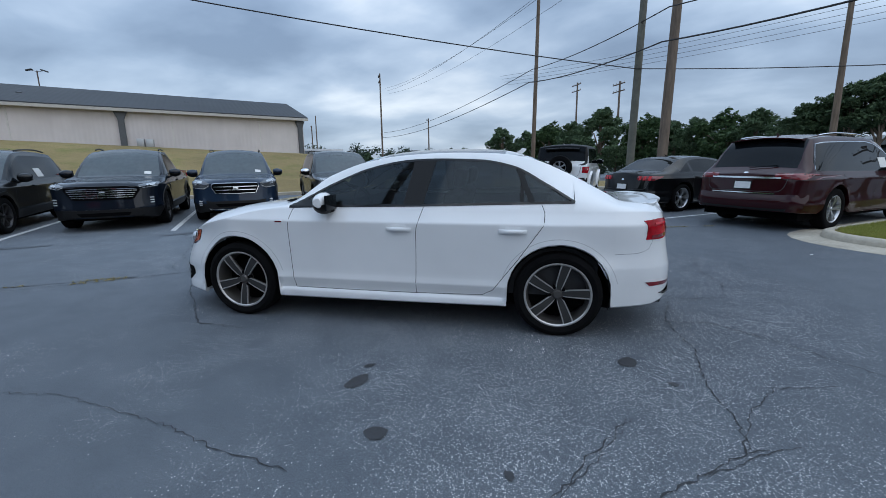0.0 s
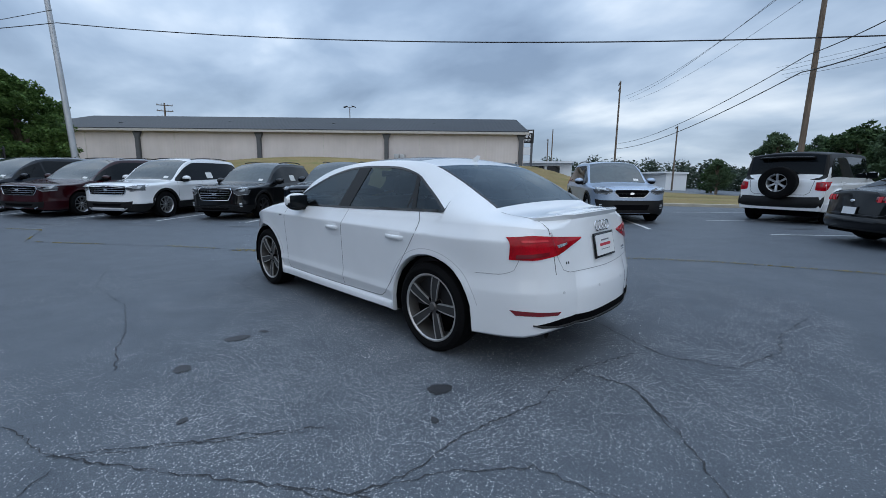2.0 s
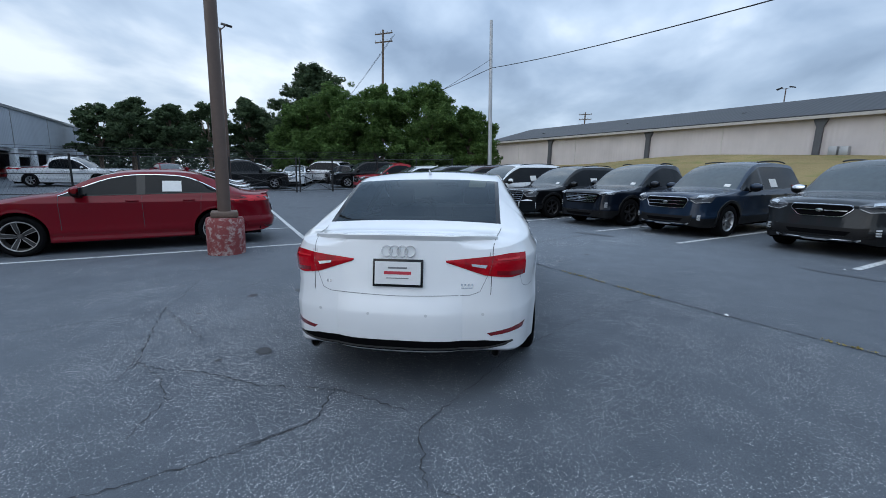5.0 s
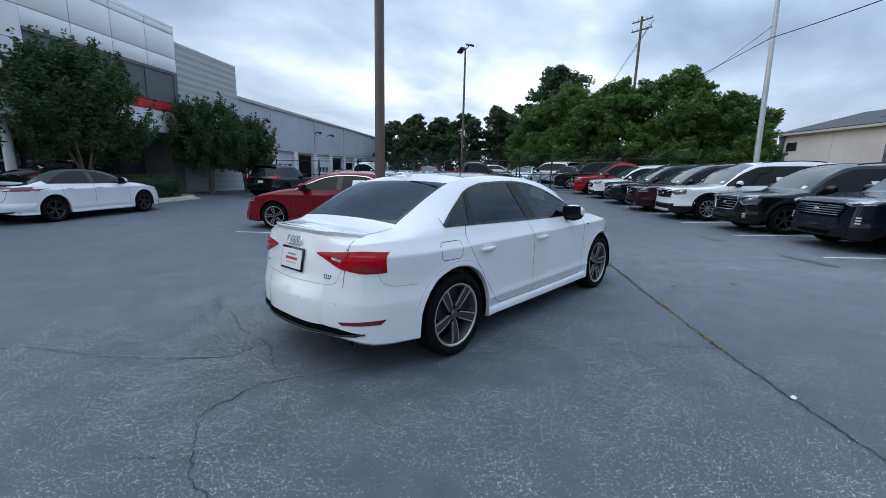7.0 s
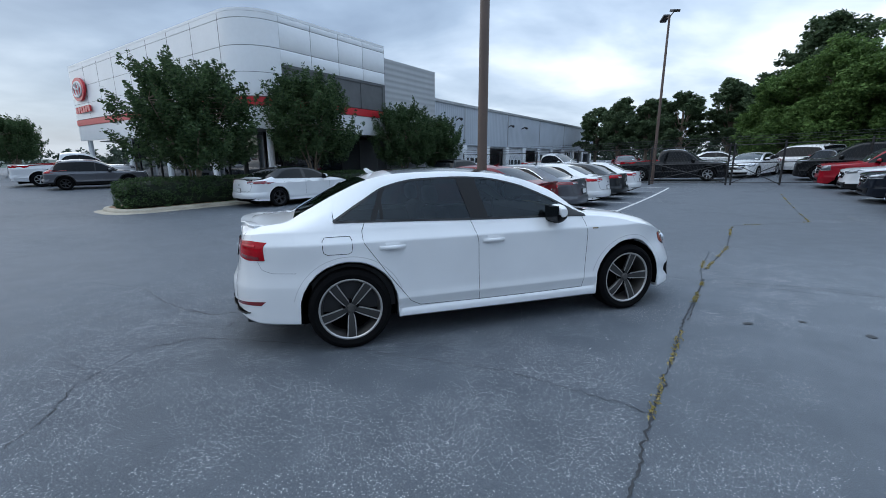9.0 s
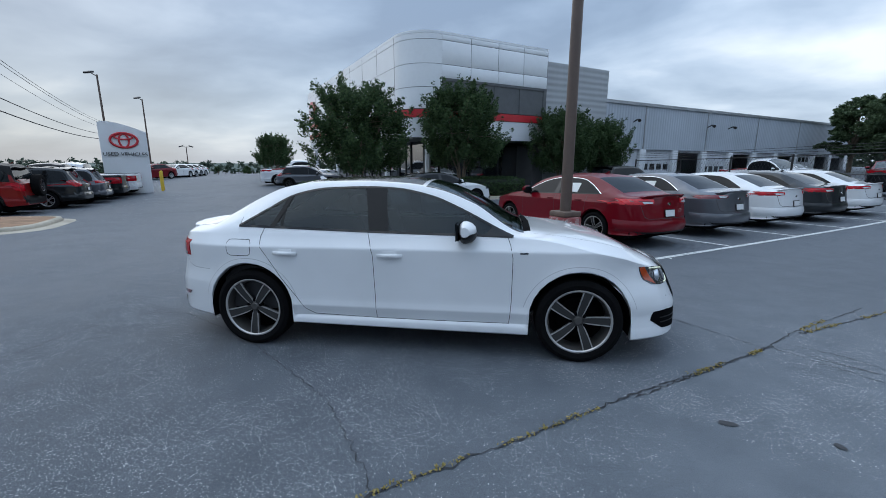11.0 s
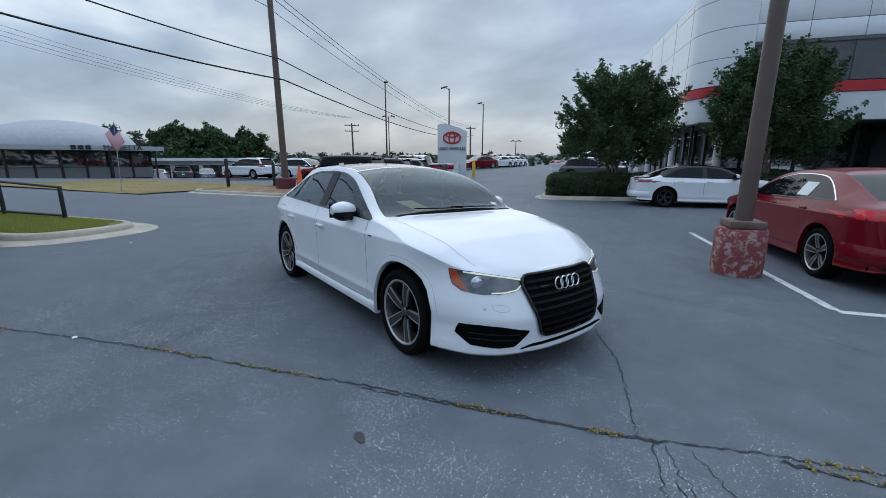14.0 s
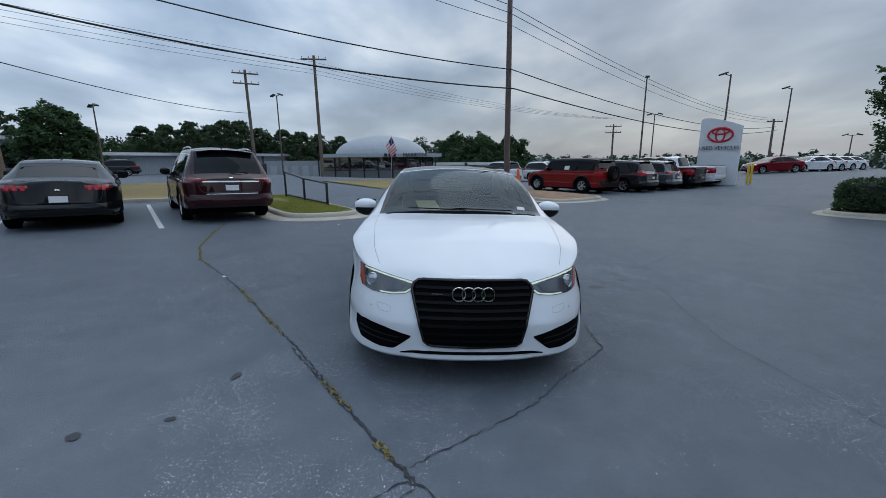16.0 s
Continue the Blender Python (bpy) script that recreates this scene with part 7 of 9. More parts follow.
    for sg in (1, -1):
        for nm, pts in (("window_trim", [(x, belt(x)) for x in span(0.82, -1.41, 30)]), ("window_trim", [(x, wtop(x)) for x in span(0.82, -1.41, 44)])):
            part(nm, seam(S, "y", sg, pts, 0.02, 0.003), GLOSS_BLACK, car, "gloss black window trim")
        # pillar faces between the doors and before the quarter window
        part("pillar_cover", patch(S, "y", sg, [(-0.20, wtop(-0.2) - 0.004), (-0.37, wtop(-0.37) - 0.004)], [(-0.14, belt(-0.14) + 0.004), (-0.30, belt(-0.3) + 0.004)], 4, 10, 0.004, 0.004), BLACK_PLASTIC, car, "black pillar cover")
        part("pillar_cover", patch(S, "y", sg, [(-0.985, wtop(-0.985) - 0.002), (-1.03, wtop(-1.03) - 0.002)], [(-1.09, belt(-1.09) + 0.002), (-1.135, belt(-1.135) + 0.002)], 3, 8, 0.004, 0.004), BLACK_PLASTIC, car, "black pillar cover")
        part("mirror_base", patch(S, "y", sg, [(0.80, 0.962), (0.66, 1.02)], [(0.80, 0.955), (0.60, 0.957)], 4, 4, 0.005, 0.004), GLOSS_BLACK, car)
        # panel gaps
        for pts in ([(0.80, 0.285), (0.815, 0.45), (0.82, 0.80), (0.80, 0.90), (0.78, 0.95)], [(-0.24, 0.285), (-0.25, 0.60), (-0.255, 0.80), (-0.29, 0.92), (-0.305, 0.965)], [(-0.24, 0.287), (-0.76, 0.30), (-0.84, 0.345), (-1.03, 0.60), (-1.20, 0.85), (-1.205, 0.93), (-1.18, 0.99)], [(0.80, 0.287), (0.3, 0.285), (-0.24, 0.287)], ):
            part("panel_gap", seam(S, "y", sg, pts, 0.0045), SHUT, car)
        part("bumper_gap", seam(S, "y", sg, [(-1.70, 0.64), (-1.87, 0.645), (-1.94, 0.67), (-1.965, 0.735)], 0.003), SOFT_GAP, car)
        part("panel_gap", seam(S, "z", 1, [(0.92, sg * 0.73), (1.3, sg * 0.720), (1.69, sg * 0.675), (1.85, sg * 0.62)], 0.0025), SOFT_GAP, car)
        # soft shade of the arch crease, painted as a faint grey line
        for ax in HERO["axles"]:
            pts = [(ax + 0.425 * math.cos(a), 0.3235 + 0.425 * math.sin(a)) for a in span(0.25, math.pi - 0.25, 20)]
            part("arch_shade_line", seam(S, "y", sg, pts, 0.005, 0.0008), plain("soft crease shade", (0.5, 0.5, 0.51), 0.5), car)
            part("wheel_well", wheel_well(ax, 0.3235, 0.40, 0.868, sg), MATT_BLACK, car)
        for x, dn in ((-0.12, "front_door_"), (-0.98, "rear_door_")):
            d = obs[dn + ("l" if sg > 0 else "r")]
            part("handle_recess", patch(S, "y", sg, [(x + 0.055, 0.835), (x - 0.055, 0.835)], [(x + 0.055, 0.77), (x - 0.055, 0.77)], 6, 6, 0.0012, 0.001, 0.004), WHITE, d)
            handle(car, S, x, 0.80, sg, WHITE, 0.205, d)
        mirror_part(car, 0.50, 0.80, 1.005, sg, WHITE, 1.02)
        part("side_badge", patch(S, "y", sg, [(0.93, 0.845), (0.87, 0.845)], [(0.93, 0.833), (0.87, 0.833)], 3, 1, 0.003, 0.002), CHROME, car)
        # lamps
        o = sg
        lamp = part("headlight", patch(S, "x", 1, [(o * 0.765, 0.738), (o * 0.66, 0.722), (o * 0.50, 0.692), (o * 0.365, 0.668)], [(o * 0.762, 0.637), (o * 0.738, 0.602), (o * 0.66, 0.586), (o * 0.55, 0.585), (o * 0.43, 0.596), (o * 0.372, 0.632)], 20, 6, 0.003, 0.02), LAMP_SMOKE, car, "angular headlight with bright strip")
        part("amber_marker", patch(S, "x", 1, [(o * 0.762, 0.733), (o * 0.738, 0.729)], [(o * 0.757, 0.639), (o * 0.708, 0.598)], 5, 6, 0.006, 0.003), AMBER, lamp, "amber side marker")
        part("light_strip", patch(S, "x", 1, [(o * 0.712, 0.726), (o * 0.50, 0.687), (o * 0.372, 0.664)], [(o * 0.712, 0.717), (o * 0.50, 0.680), (o * 0.385, 0.656)], 14, 2, 0.008, 0.003), DAY_STRIP, lamp, "lit daytime strip")
        part("light_strip", patch(S, "x", 1, [(o * 0.60, 0.597), (o * 0.52, 0.597), (o * 0.435, 0.607), (o * 0.386, 0.636)], [(o * 0.60, 0.589), (o * 0.52, 0.589), (o * 0.430, 0.599), (o * 0.378, 0.632)], 12, 1, 0.008, 0.003), DAY_STRIP, lamp, "lit daytime strip")
        p, n = S.hit("x", 1, o * 0.655, 0.652)
        part("projector", lathe(bmesh.new(), [(0, 0.012), (0.03, 0.006), (0.038, 0.0), (0.042, 0.006), (0.046, 0.0), (0.046, -0.02)], 24, m=Matrix.Translation(p + n * 0.006) @ Vector((1, 0.35 * o, 0.1)).to_track_quat("Z", "Y").to_matrix().to_4x4()), LAMP_CLEAR, lamp, "round projector lens")
        part("lamp_reflector", patch(S, "x", 1, [(o * 0.59, 0.690), (o * 0.43, 0.655)], [(o * 0.59, 0.600), (o * 0.46, 0.620)], 6, 3, 0.006, 0.003), LAMP_GREY, lamp)
        intake = part("air_intake", patch(S, "x", 1, [(o * 0.775, 0.400), (o * 0.70, 0.403), (o * 0.58, 0.390), (o * 0.395, 0.347)], [(o * 0.785, 0.335), (o * 0.74, 0.267), (o * 0.60, 0.249), (o * 0.50, 0.253), (o * 0.395, 0.337)], 16, 6, 0.003, 0.02), MATT_BLACK, fascia, "black honeycomb intake")
        for k in range(2):
            z0 = 0.333 - 0.036 * k
            part("intake_blade", patch(S, "x", 1, [(o * 0.74, z0 + 0.018), (o * 0.47, z0)], [(o * 0.74, z0 + 0.010), (o * 0.47, z0 - 0.008)], 8, 1, 0.006, 0.003), BLACK_PLASTIC, intake)
        part("washer_cover", seam(S, "x", 1, [(o * 0.62, 0.528), (o * 0.53, 0.520), (o * 0.515, 0.490), (o * 0.56, 0.478), (o * 0.61, 0.488), (o * 0.62, 0.528)], 0.0025), FINE_GAP, fascia)
        tail = part("tail_light", patch(S, "x", -1, [(o * 0.775, 0.876), (o * 0.68, 0.886), (o * 0.52, 0.872), (o * 0.29, 0.852)], [(o * 0.775, 0.742), (o * 0.68, 0.738), (o * 0.53, 0.762), (o * 0.295, 0.840)], 18, 6, 0.004, 0.03, 0.004), LAMP_RED, car, "angular red tail light")
        part("lamp_inset", patch(S, "x", -1, [(o * 0.755, 0.772), (o * 0.60, 0.785)], [(o * 0.755, 0.748), (o * 0.60, 0.762)], 8, 2, 0.0085, 0.003), LAMP_DARK_RED, tail, "dark red lower lens")
        part("lamp_glow", patch(S, "x", -1, [(o * 0.735, 0.858), (o * 0.60, 0.858)], [(o * 0.735, 0.846), (o * 0.60, 0.848)], 8, 1, 0.0095, 0.003), LAMP_BRIGHT, tail, "bright red lamp strip")
        part("reverse_lamp", patch(S, "x", -1, [(o * 0.54, 0.822), (o * 0.445, 0.832)], [(o * 0.53, 0.804), (o * 0.45, 0.818)], 5, 1, 0.0095, 0.003), LAMP_CLEAR, tail, "clear reversing lens")
        part("lamp_seam", seam(S, "x", -1, [(o * 0.575, 0.895), (o * 0.57, 0.84), (o * 0.55, 0.76)], 0.003, 0.012), LAMP_DARK_RED, tail)
        part("rear_reflector", patch(S, "x", -1, [(o * 0.782, 0.430), (o * 0.545, 0.412)], [(o * 0.765, 0.398), (o * 0.57, 0.392)], 8, 2, 0.003, 0.01), LAMP_DARK_RED, tail_panel, "slim red reflector")
        p, n = S.hit("x", -1, o * 0.60, 0.33)
        part("exhaust_tip", lathe(bmesh.new(), [(0.026, 0.02), (0.033, 0.02), (0.035, 0.0), (0.035, -0.12), (0.026, -0.12), (0.026, 0.015)], 20, "x", m=Matrix.Translation((p.x + 0.06, p.y, 0.262)) @ pose(0, 0, 0, 0, 0, 180)), ALLOY_DARK, car, "dark exhaust tip")
    # grille
    frame_t = [(0.388, 0.622), (0.378, 0.660), (0.345, 0.678), (0.0, 0.684), (-0.345, 0.678), (-0.378, 0.660), (-0.388, 0.622)]
    frame_b = [(0.388, 0.617), (0.305, 0.318), (0.275, 0.298), (0.0, 0.293), (-0.275, 0.298), (-0.305, 0.318), (-0.388, 0.617)]
    gr = part("grille", patch(S, "x", 1, frame_t, frame_b, 40, 14, 0.012, 0.03), MATT_BLACK, car, "black slatted grille")
    wid = pchip([(0.295, 0.268), (0.318, 0.295), (0.622, 0.380), (0.68, 0.345)])
    for z in (0.334, 0.378, 0.422, 0.466, 0.510, 0.554, 0.600, 0.640):
        a = wid(z) - 0.012
        part("grille_slat", patch(S, "x", 1, [(a, z + 0.008), (-a, z + 0.008)], [(a, z - 0.009), (-a, z - 0.009)], 14, 2, 0.022, 0.012), GRILLE_BLACK, gr)
    loop = [(0.388, 0.622), (0.376, 0.662), (0.34, 0.680), (0, 0.687), (-0.34, 0.680), (-0.376, 0.662), (-0.388, 0.622), (-0.305, 0.318), (-0.272, 0.297), (0, 0.291), (0.272, 0.297), (0.305, 0.318), (0.388, 0.622)]
    rim = [S.hit("x", 1, y, z) for y, z in ((q[0], q[1]) for q in along([(*p, 0) for p in loop], 60))]
    part("grille_frame", tube(bmesh.new(), [p + n * 0.012 for p, n in rim], 0.011, 8), GLOSS_BLACK, gr)
    part("badge_bar", patch(S, "x", 1, [(-0.26, 0.604), (-0.19, 0.604)], [(-0.26, 0.597), (-0.19, 0.597)], 3, 1, 0.03, 0.01), ALLOY_DARK, gr, "small chrome lettering bar")
    bm = bmesh.new()
    p, n = S.hit("x", 1, 0, 0.600)
    ring_badge(bm, p + n * 0.036, Vector((1, 0, 0.25)).normalized(), (0.042, 0.042), 4, 0.0615, 0.0055)
    part("ring_emblem", fix(bm), CHROME, car, "chrome emblem of four linked rings")
    part("front_lip", patch(S, "x", 1, [(0.46, 0.236), (0.37, 0.254), (0, 0.256), (-0.37, 0.254), (-0.46, 0.236)], [(0.46, 0.230), (0.38, 0.236), (0, 0.238), (-0.38, 0.236), (-0.46, 0.230)], 24, 2, 0.006, 0.01), MATT_BLACK, fascia, "black lower lip slot")
    # tail
    bm = bmesh.new()
    p, n = S.hit("x", -1, 0, 0.905)
    ring_badge(bm, p + n * 0.006, n, (0.033, 0.033), 4, 0.049, 0.0042)
    part("ring_emblem", fix(bm), CHROME, obs["boot_lid"] if "boot_lid" in obs else car, "chrome emblem of four linked rings")
    plate_part(car, S, -1, 0.775, GLOSS_BLACK, w=0.315, h=0.17)
    part("panel_gap", seam(S, "x", -1, [(0.56, 0.90), (0.545, 0.76), (0.50, 0.665), (0.44, 0.645), (0, 0.638), (-0.44, 0.645), (-0.50, 0.665), (-0.545, 0.76), (-0.56, 0.90)], 0.0035), SOFT_GAP, car)
    for sg in (1, -1):
        part("panel_gap", seam(S, "z", 1, [(-1.74, sg * 0.62), (-1.9, sg * 0.60), (-2.12, sg * 0.565)], 0.0045), SHUT, car)
    for y0, n in ((0.475, 2), (-0.385, 4)):
        for k in range(n):
            y = y0 - 0.021 * k
            part("model_badge", patch(S, "x", -1, [(y, 0.714), (y - 0.011, 0.714)], [(y, 0.698), (y - 0.011, 0.698)], 1, 1, 0.003, 0.002), CHROME, car)
    part("model_badge", patch(S, "x", -1, [(-0.387, 0.692), (-0.455, 0.692)], [(-0.387, 0.685), (-0.455, 0.685)], 4, 1, 0.003, 0.002), CHROME, car)
    part("diffuser", patch(S, "x", -1, [(0.70, 0.335), (0.55, 0.365), (0, 0.372), (-0.55, 0.365), (-0.70, 0.335)], [(0.66, 0.318), (0.50, 0.31), (0, 0.31), (-0.50, 0.31), (-0.66, 0.318)], 26, 4, 0.006, 0.04), MATT_BLACK, tail_panel, "black rear diffuser")
    part("diffuser_trim", patch(S, "x", -1, [(0.70, 0.34), (0.56, 0.325), (0, 0.33), (-0.56, 0.325), (-0.70, 0.34)], [(0.70, 0.332), (0.56, 0.316), (0, 0.321), (-0.56, 0.316), (-0.70, 0.332)], 26, 1, 0.012, 0.01), ALLOY_GREY, tail_panel)
    for y in (0.52, 0.18, -0.18, -0.52):
        for sg in (1, -1):
            p, n = S.hit("x", sg, y + (0.14 if sg > 0 and y > 0 else -0.14 if sg > 0 else 0), 0.53 if sg < 0 else 0.50)
            if sg < 0 or abs(y) > 0.3:
                part("parking_sensor", lathe(bmesh.new(), [(0, 0.001), (0.009, 0.001), (0.0105, -0.004)], 14, m=Matrix.Translation(p + n * 0.001) @ n.to_track_quat("Z", "Y").to_matrix().to_4x4()), plain("sensor ring", (0.55, 0.56, 0.57), 0.4), car)
    part("fuel_flap", seam(S, "y", -1, [(-1.30, 0.90), (-1.48, 0.90), (-1.50, 0.88), (-1.50, 0.79), (-1.48, 0.77), (-1.30, 0.77), (-1.285, 0.79), (-1.285, 0.88), (-1.30, 0.90)], 0.005), SHUT, car)
    bm = bmesh.new()
    ring_loft(bm, [[(-0.95 - 0.08 * u, sy * 0.02 * (1 - u), 1.37 + 0.045 * u ** 1.5) for sy in (1, -1)] + [(-1.02 - 0.045 * u, 0, 1.36 + 0.045 * u ** 1.5)] for u in (0, 0.35, 0.7, 0.98)])
    part("aerial_fin", fix(bm), WHITE, car, "white shark-fin aerial")
    for sg, x0 in ((1, 0.55), (-1, 0.15)):
        pts = [(0.925 - 0.006 * k, x0 - 0.13 * k - 0.1, 1.022 + 0.003 * k) for k in range(5)]
        part("wiper", tube(bmesh.new(), pts, 0.0055, 6), MATT_BLACK, car)
    bm, rings = bmesh.new(), []
    for y in span(-0.60, 0.60, 24):
        p, _ = S.hit("x", -1, y, 0.965)
        k = min(1.0, (0.605 - abs(y)) / 0.10) ** 0.5
        zt = S.hit("z", 1, p.x + 0.07, y)[0].z
        rings.append([(p.x + 0.085, y, zt - 0.004), (p.x + 0.03, y, zt + 0.006 * k), (p.x - 0.010 * k, y, zt + 0.010 * k), (p.x - 0.014 * k, y, zt + 0.004 * k), (p.x - 0.006 * k, y, zt - 0.012), (p.x + 0.010, y, zt - 0.045)])
    ring_loft(bm, rings)
    part("boot_lip", fix(bm), WHITE, car, "white lip spoiler", angle=35)
    part("windscreen_sticker", patch(S, "z", 1, [(0.82, 0.60), (0.82, 0.53)], [(0.78, 0.60), (0.78, 0.53)], 2, 1, 0.003, 0.001), PAPER, car, "small white sticker")
    part("cowl", patch(S, "z", 1, [(0.955, 0.66), (0.975, 0), (0.955, -0.66)], [(0.90, 0.68), (0.905, 0), (0.90, -0.68)], 20, 3, 0.003, 0.01), MATT_BLACK, car, "black cowl under the windscreen")
    for x in HERO["axles"]:
        for sg in (1, -1):
            add_wheel(car, "hero", x, sg * 0.772, 0.3235, 0.243, 0.205, spin={(1, 1): 36, (1, -1): -14, (-1, 1): -12, (-1, -1): 36}[(1 if x > 0 else -1, sg)])
    # the yellow paper on the dashboard and the small stickers on the glass
    solid("paper", boxed(-0.13, -0.1, 0, 0.13, 0.1, 0.003), plain("yellowed paper", (0.62, 0.50, 0.24), 0.8), car.matrix_basis @ pose(0.64, -0.30, 1.032, 0, 14, 12), "yellow paper lying on the dashboard of the sedan", "paper")
    return car


GRILLE_BLACK = plain("satin black grille", (0.003, 0.003, 0.0033), 0.35, spec=0.12)
FINE_GAP = plain("hairline gap", (0.45, 0.455, 0.46), 0.8)
SOFT_GAP = plain("shallow panel gap", (0.22, 0.225, 0.235), 0.8)
DAY_STRIP = plain("lit light strip", (0.75, 0.80, 0.62), 0.3, emit=0.2)
make_hero()

# ---- parked cars ----
def suv_spec(L=4.7, W=1.88, H=1.68, wb=2.7, fo=0.93, R=0.355, hood=0.60, wsrun=0.92, slope=0.38, belt=0.60, box_=0.0, cab=None, nose=0.53):
    """Curves for a tall car; cab gives the x of a pick-up's cab back."""
    hw, xf, nose = W / 2, wb / 2 + fo, min(nose, hood - 0.065)
    xr, zc, xb = xf - L, hood * H + 0.03, wb / 2 - 0.40
    xt = xb - wsrun
    xq, xbq = (xr + 0.2 + slope, xr + 0.19) if cab is None else (cab + 0.16, cab)
    k = H / 1.7
    tw = 0.685 + 0.16 * box_
    roof = [(xf, nose * H), (xf - 0.06, (nose + 0.032) * H), (xf - 0.25, hood * H * 0.965), (wb / 2, hood * H * 0.995), (xb + 0.05, zc - 0.005), (xb, zc + 0.01), ((xb + xt) / 2, (zc + 0.965 * H) / 2 + 0.03 * H), (xt, 0.965 * H), (xt - 0.35, 0.99 * H), ((xt + xq) / 2 - 0.2, H), (xq + 0.3, 0.985 * H), (xq, 0.955 * H), ((xq + xbq) / 2, 0.815 * H), (xbq, (belt + 0.055) * H)]
    rail = [(xf, 0.40 * W, (nose - 0.015) * H), (xf - 0.25, 0.40 * W, hood * H * 0.93), (wb / 2, 0.42 * W, hood * H * 0.965), (xb, 0.42 * W, zc - 0.025), ((xb + xt) / 2, 0.40 * W - 0.02 + 0.05 * box_, (zc + 0.93 * H) / 2 + 0.03 * H), (xt, tw * hw + 0.02, 0.93 * H), (xt - 0.35, tw * hw, 0.952 * H), ((xt + xq) / 2 - 0.2, tw * hw, 0.958 * H), (xq + 0.3, tw * hw, 0.945 * H), (xq, tw * hw, 0.92 * H), (xbq, (0.76 + 0.1 * box_) * hw, (belt + 0.04) * H)]
    belt_ = [(xf, (nose - 0.04) * H), (xf - 0.3, 0.89 * hood * H), (wb / 2, 0.93 * hood * H), (xb, belt * H - 0.01), (0, belt * H), (xr + 0.5, (belt + 0.015) * H), (xr, (belt - 0.03) * H)]
    end = xr + 0.33 + 0.2 * slope if cab is None else cab + 0.16
    wtop = [(xb - 0.05, belt * H + 0.002), ((xb + xt) / 2 - 0.1, 0.80 * H), (xt - 0.05, 0.893 * H), (0.0 if xt > 0.1 else xt - 0.2, 0.91 * H), (end + 0.35, 0.893 * H), (end + 0.1, 0.83 * H), (end, (belt + (0.1 if cab else 0.03)) * H)]
    if cab is None:
        roof.append((xr, (belt - 0.01) * H)), rail.append((xr, 0.64 * hw, (belt - 0.025) * H))
    else:
        for lst in (roof,):
            lst += [(cab - 0.03, (belt + 0.03) * H), (xr + 0.1, (belt + 0.035) * H), (xr, (belt + 0.03) * H)]
        rail += [(cab - 0.03, 0.88 * hw, (belt + 0.035) * H), (xr + 0.1, 0.88 * hw, (belt + 0.04) * H), (xr, 0.80 * hw, (belt + 0.03) * H)]
    b = box_ * 0.10
    plan = [(xf, 0.52 + 3 * b), (xf - 0.012, 0.60 + 2.4 * b), (xf - 0.035, 0.68 + 1.9 * b), (xf - 0.07, 0.76 + 1.3 * b), (xf - 0.12, 0.83 + b), (xf - 0.2, 0.90 + 0.5 * b), (xf - 0.4, 0.955), (wb / 2, 0.985), (0, 1.0), (-wb / 2, 0.995), (xr + 0.4, 0.975), (xr + 0.2, 0.945), (xr + 0.12, 0.91 + 0.4 * b), (xr + 0.07, 0.86 + b), (xr + 0.035, 0.80 + 1.4 * b), (xr + 0.012, 0.73 + 1.9 * b), (xr, 0.65 + 2.6 * b)]
    return dict(axles=(wb / 2, -wb / 2), wheel=R, arch=R + 0.055, ends=(xf, xr), bulge=0.03, lean_f=0.04, lean_r=0.05 if cab is None else 0.0, flare=0.02, roof=roof, rail=rail, belt=belt_, wtop=wtop, plan=[(x, w * hw) for x, w in plan], low=[(xf, 0.27), (xf - 0.15, 0.235), (wb / 2 - 0.5, 0.25), (0, 0.27), (-wb / 2, 0.28), (xr, 0.36)], side=[(z * k, f) for z, f in ((0.15, 0.94), (0.25, 0.955), (0.33, 0.960), (0.42, 0.978), (0.47, 0.992), (0.485, 0.992), (0.54, 0.980), (0.60, 0.980), (0.75, 0.990), (0.885, 1.0), (0.905, 0.997), (0.95, 0.975), (1.0, 0.955), (1.1, 0.93 + 0.05 * box_), (1.3, 0.9))], levels=tuple(z * k for z in (0.30, 0.38, 0.44, 0.47, 0.485, 0.54, 0.62, 0.72, 0.82, 0.885, 0.905, 0.935, 0.965)), ws=(xb, xt), rw=(xq, xbq), dlo=(xb - 0.05, end), doors=(wb / 2 - 0.5, -0.05, -wb / 2 + 0.22), cuts=(0.05, -0.15), H=H, W=W, cab=cab, belt_at=belt * H, clad=0.44 * k)


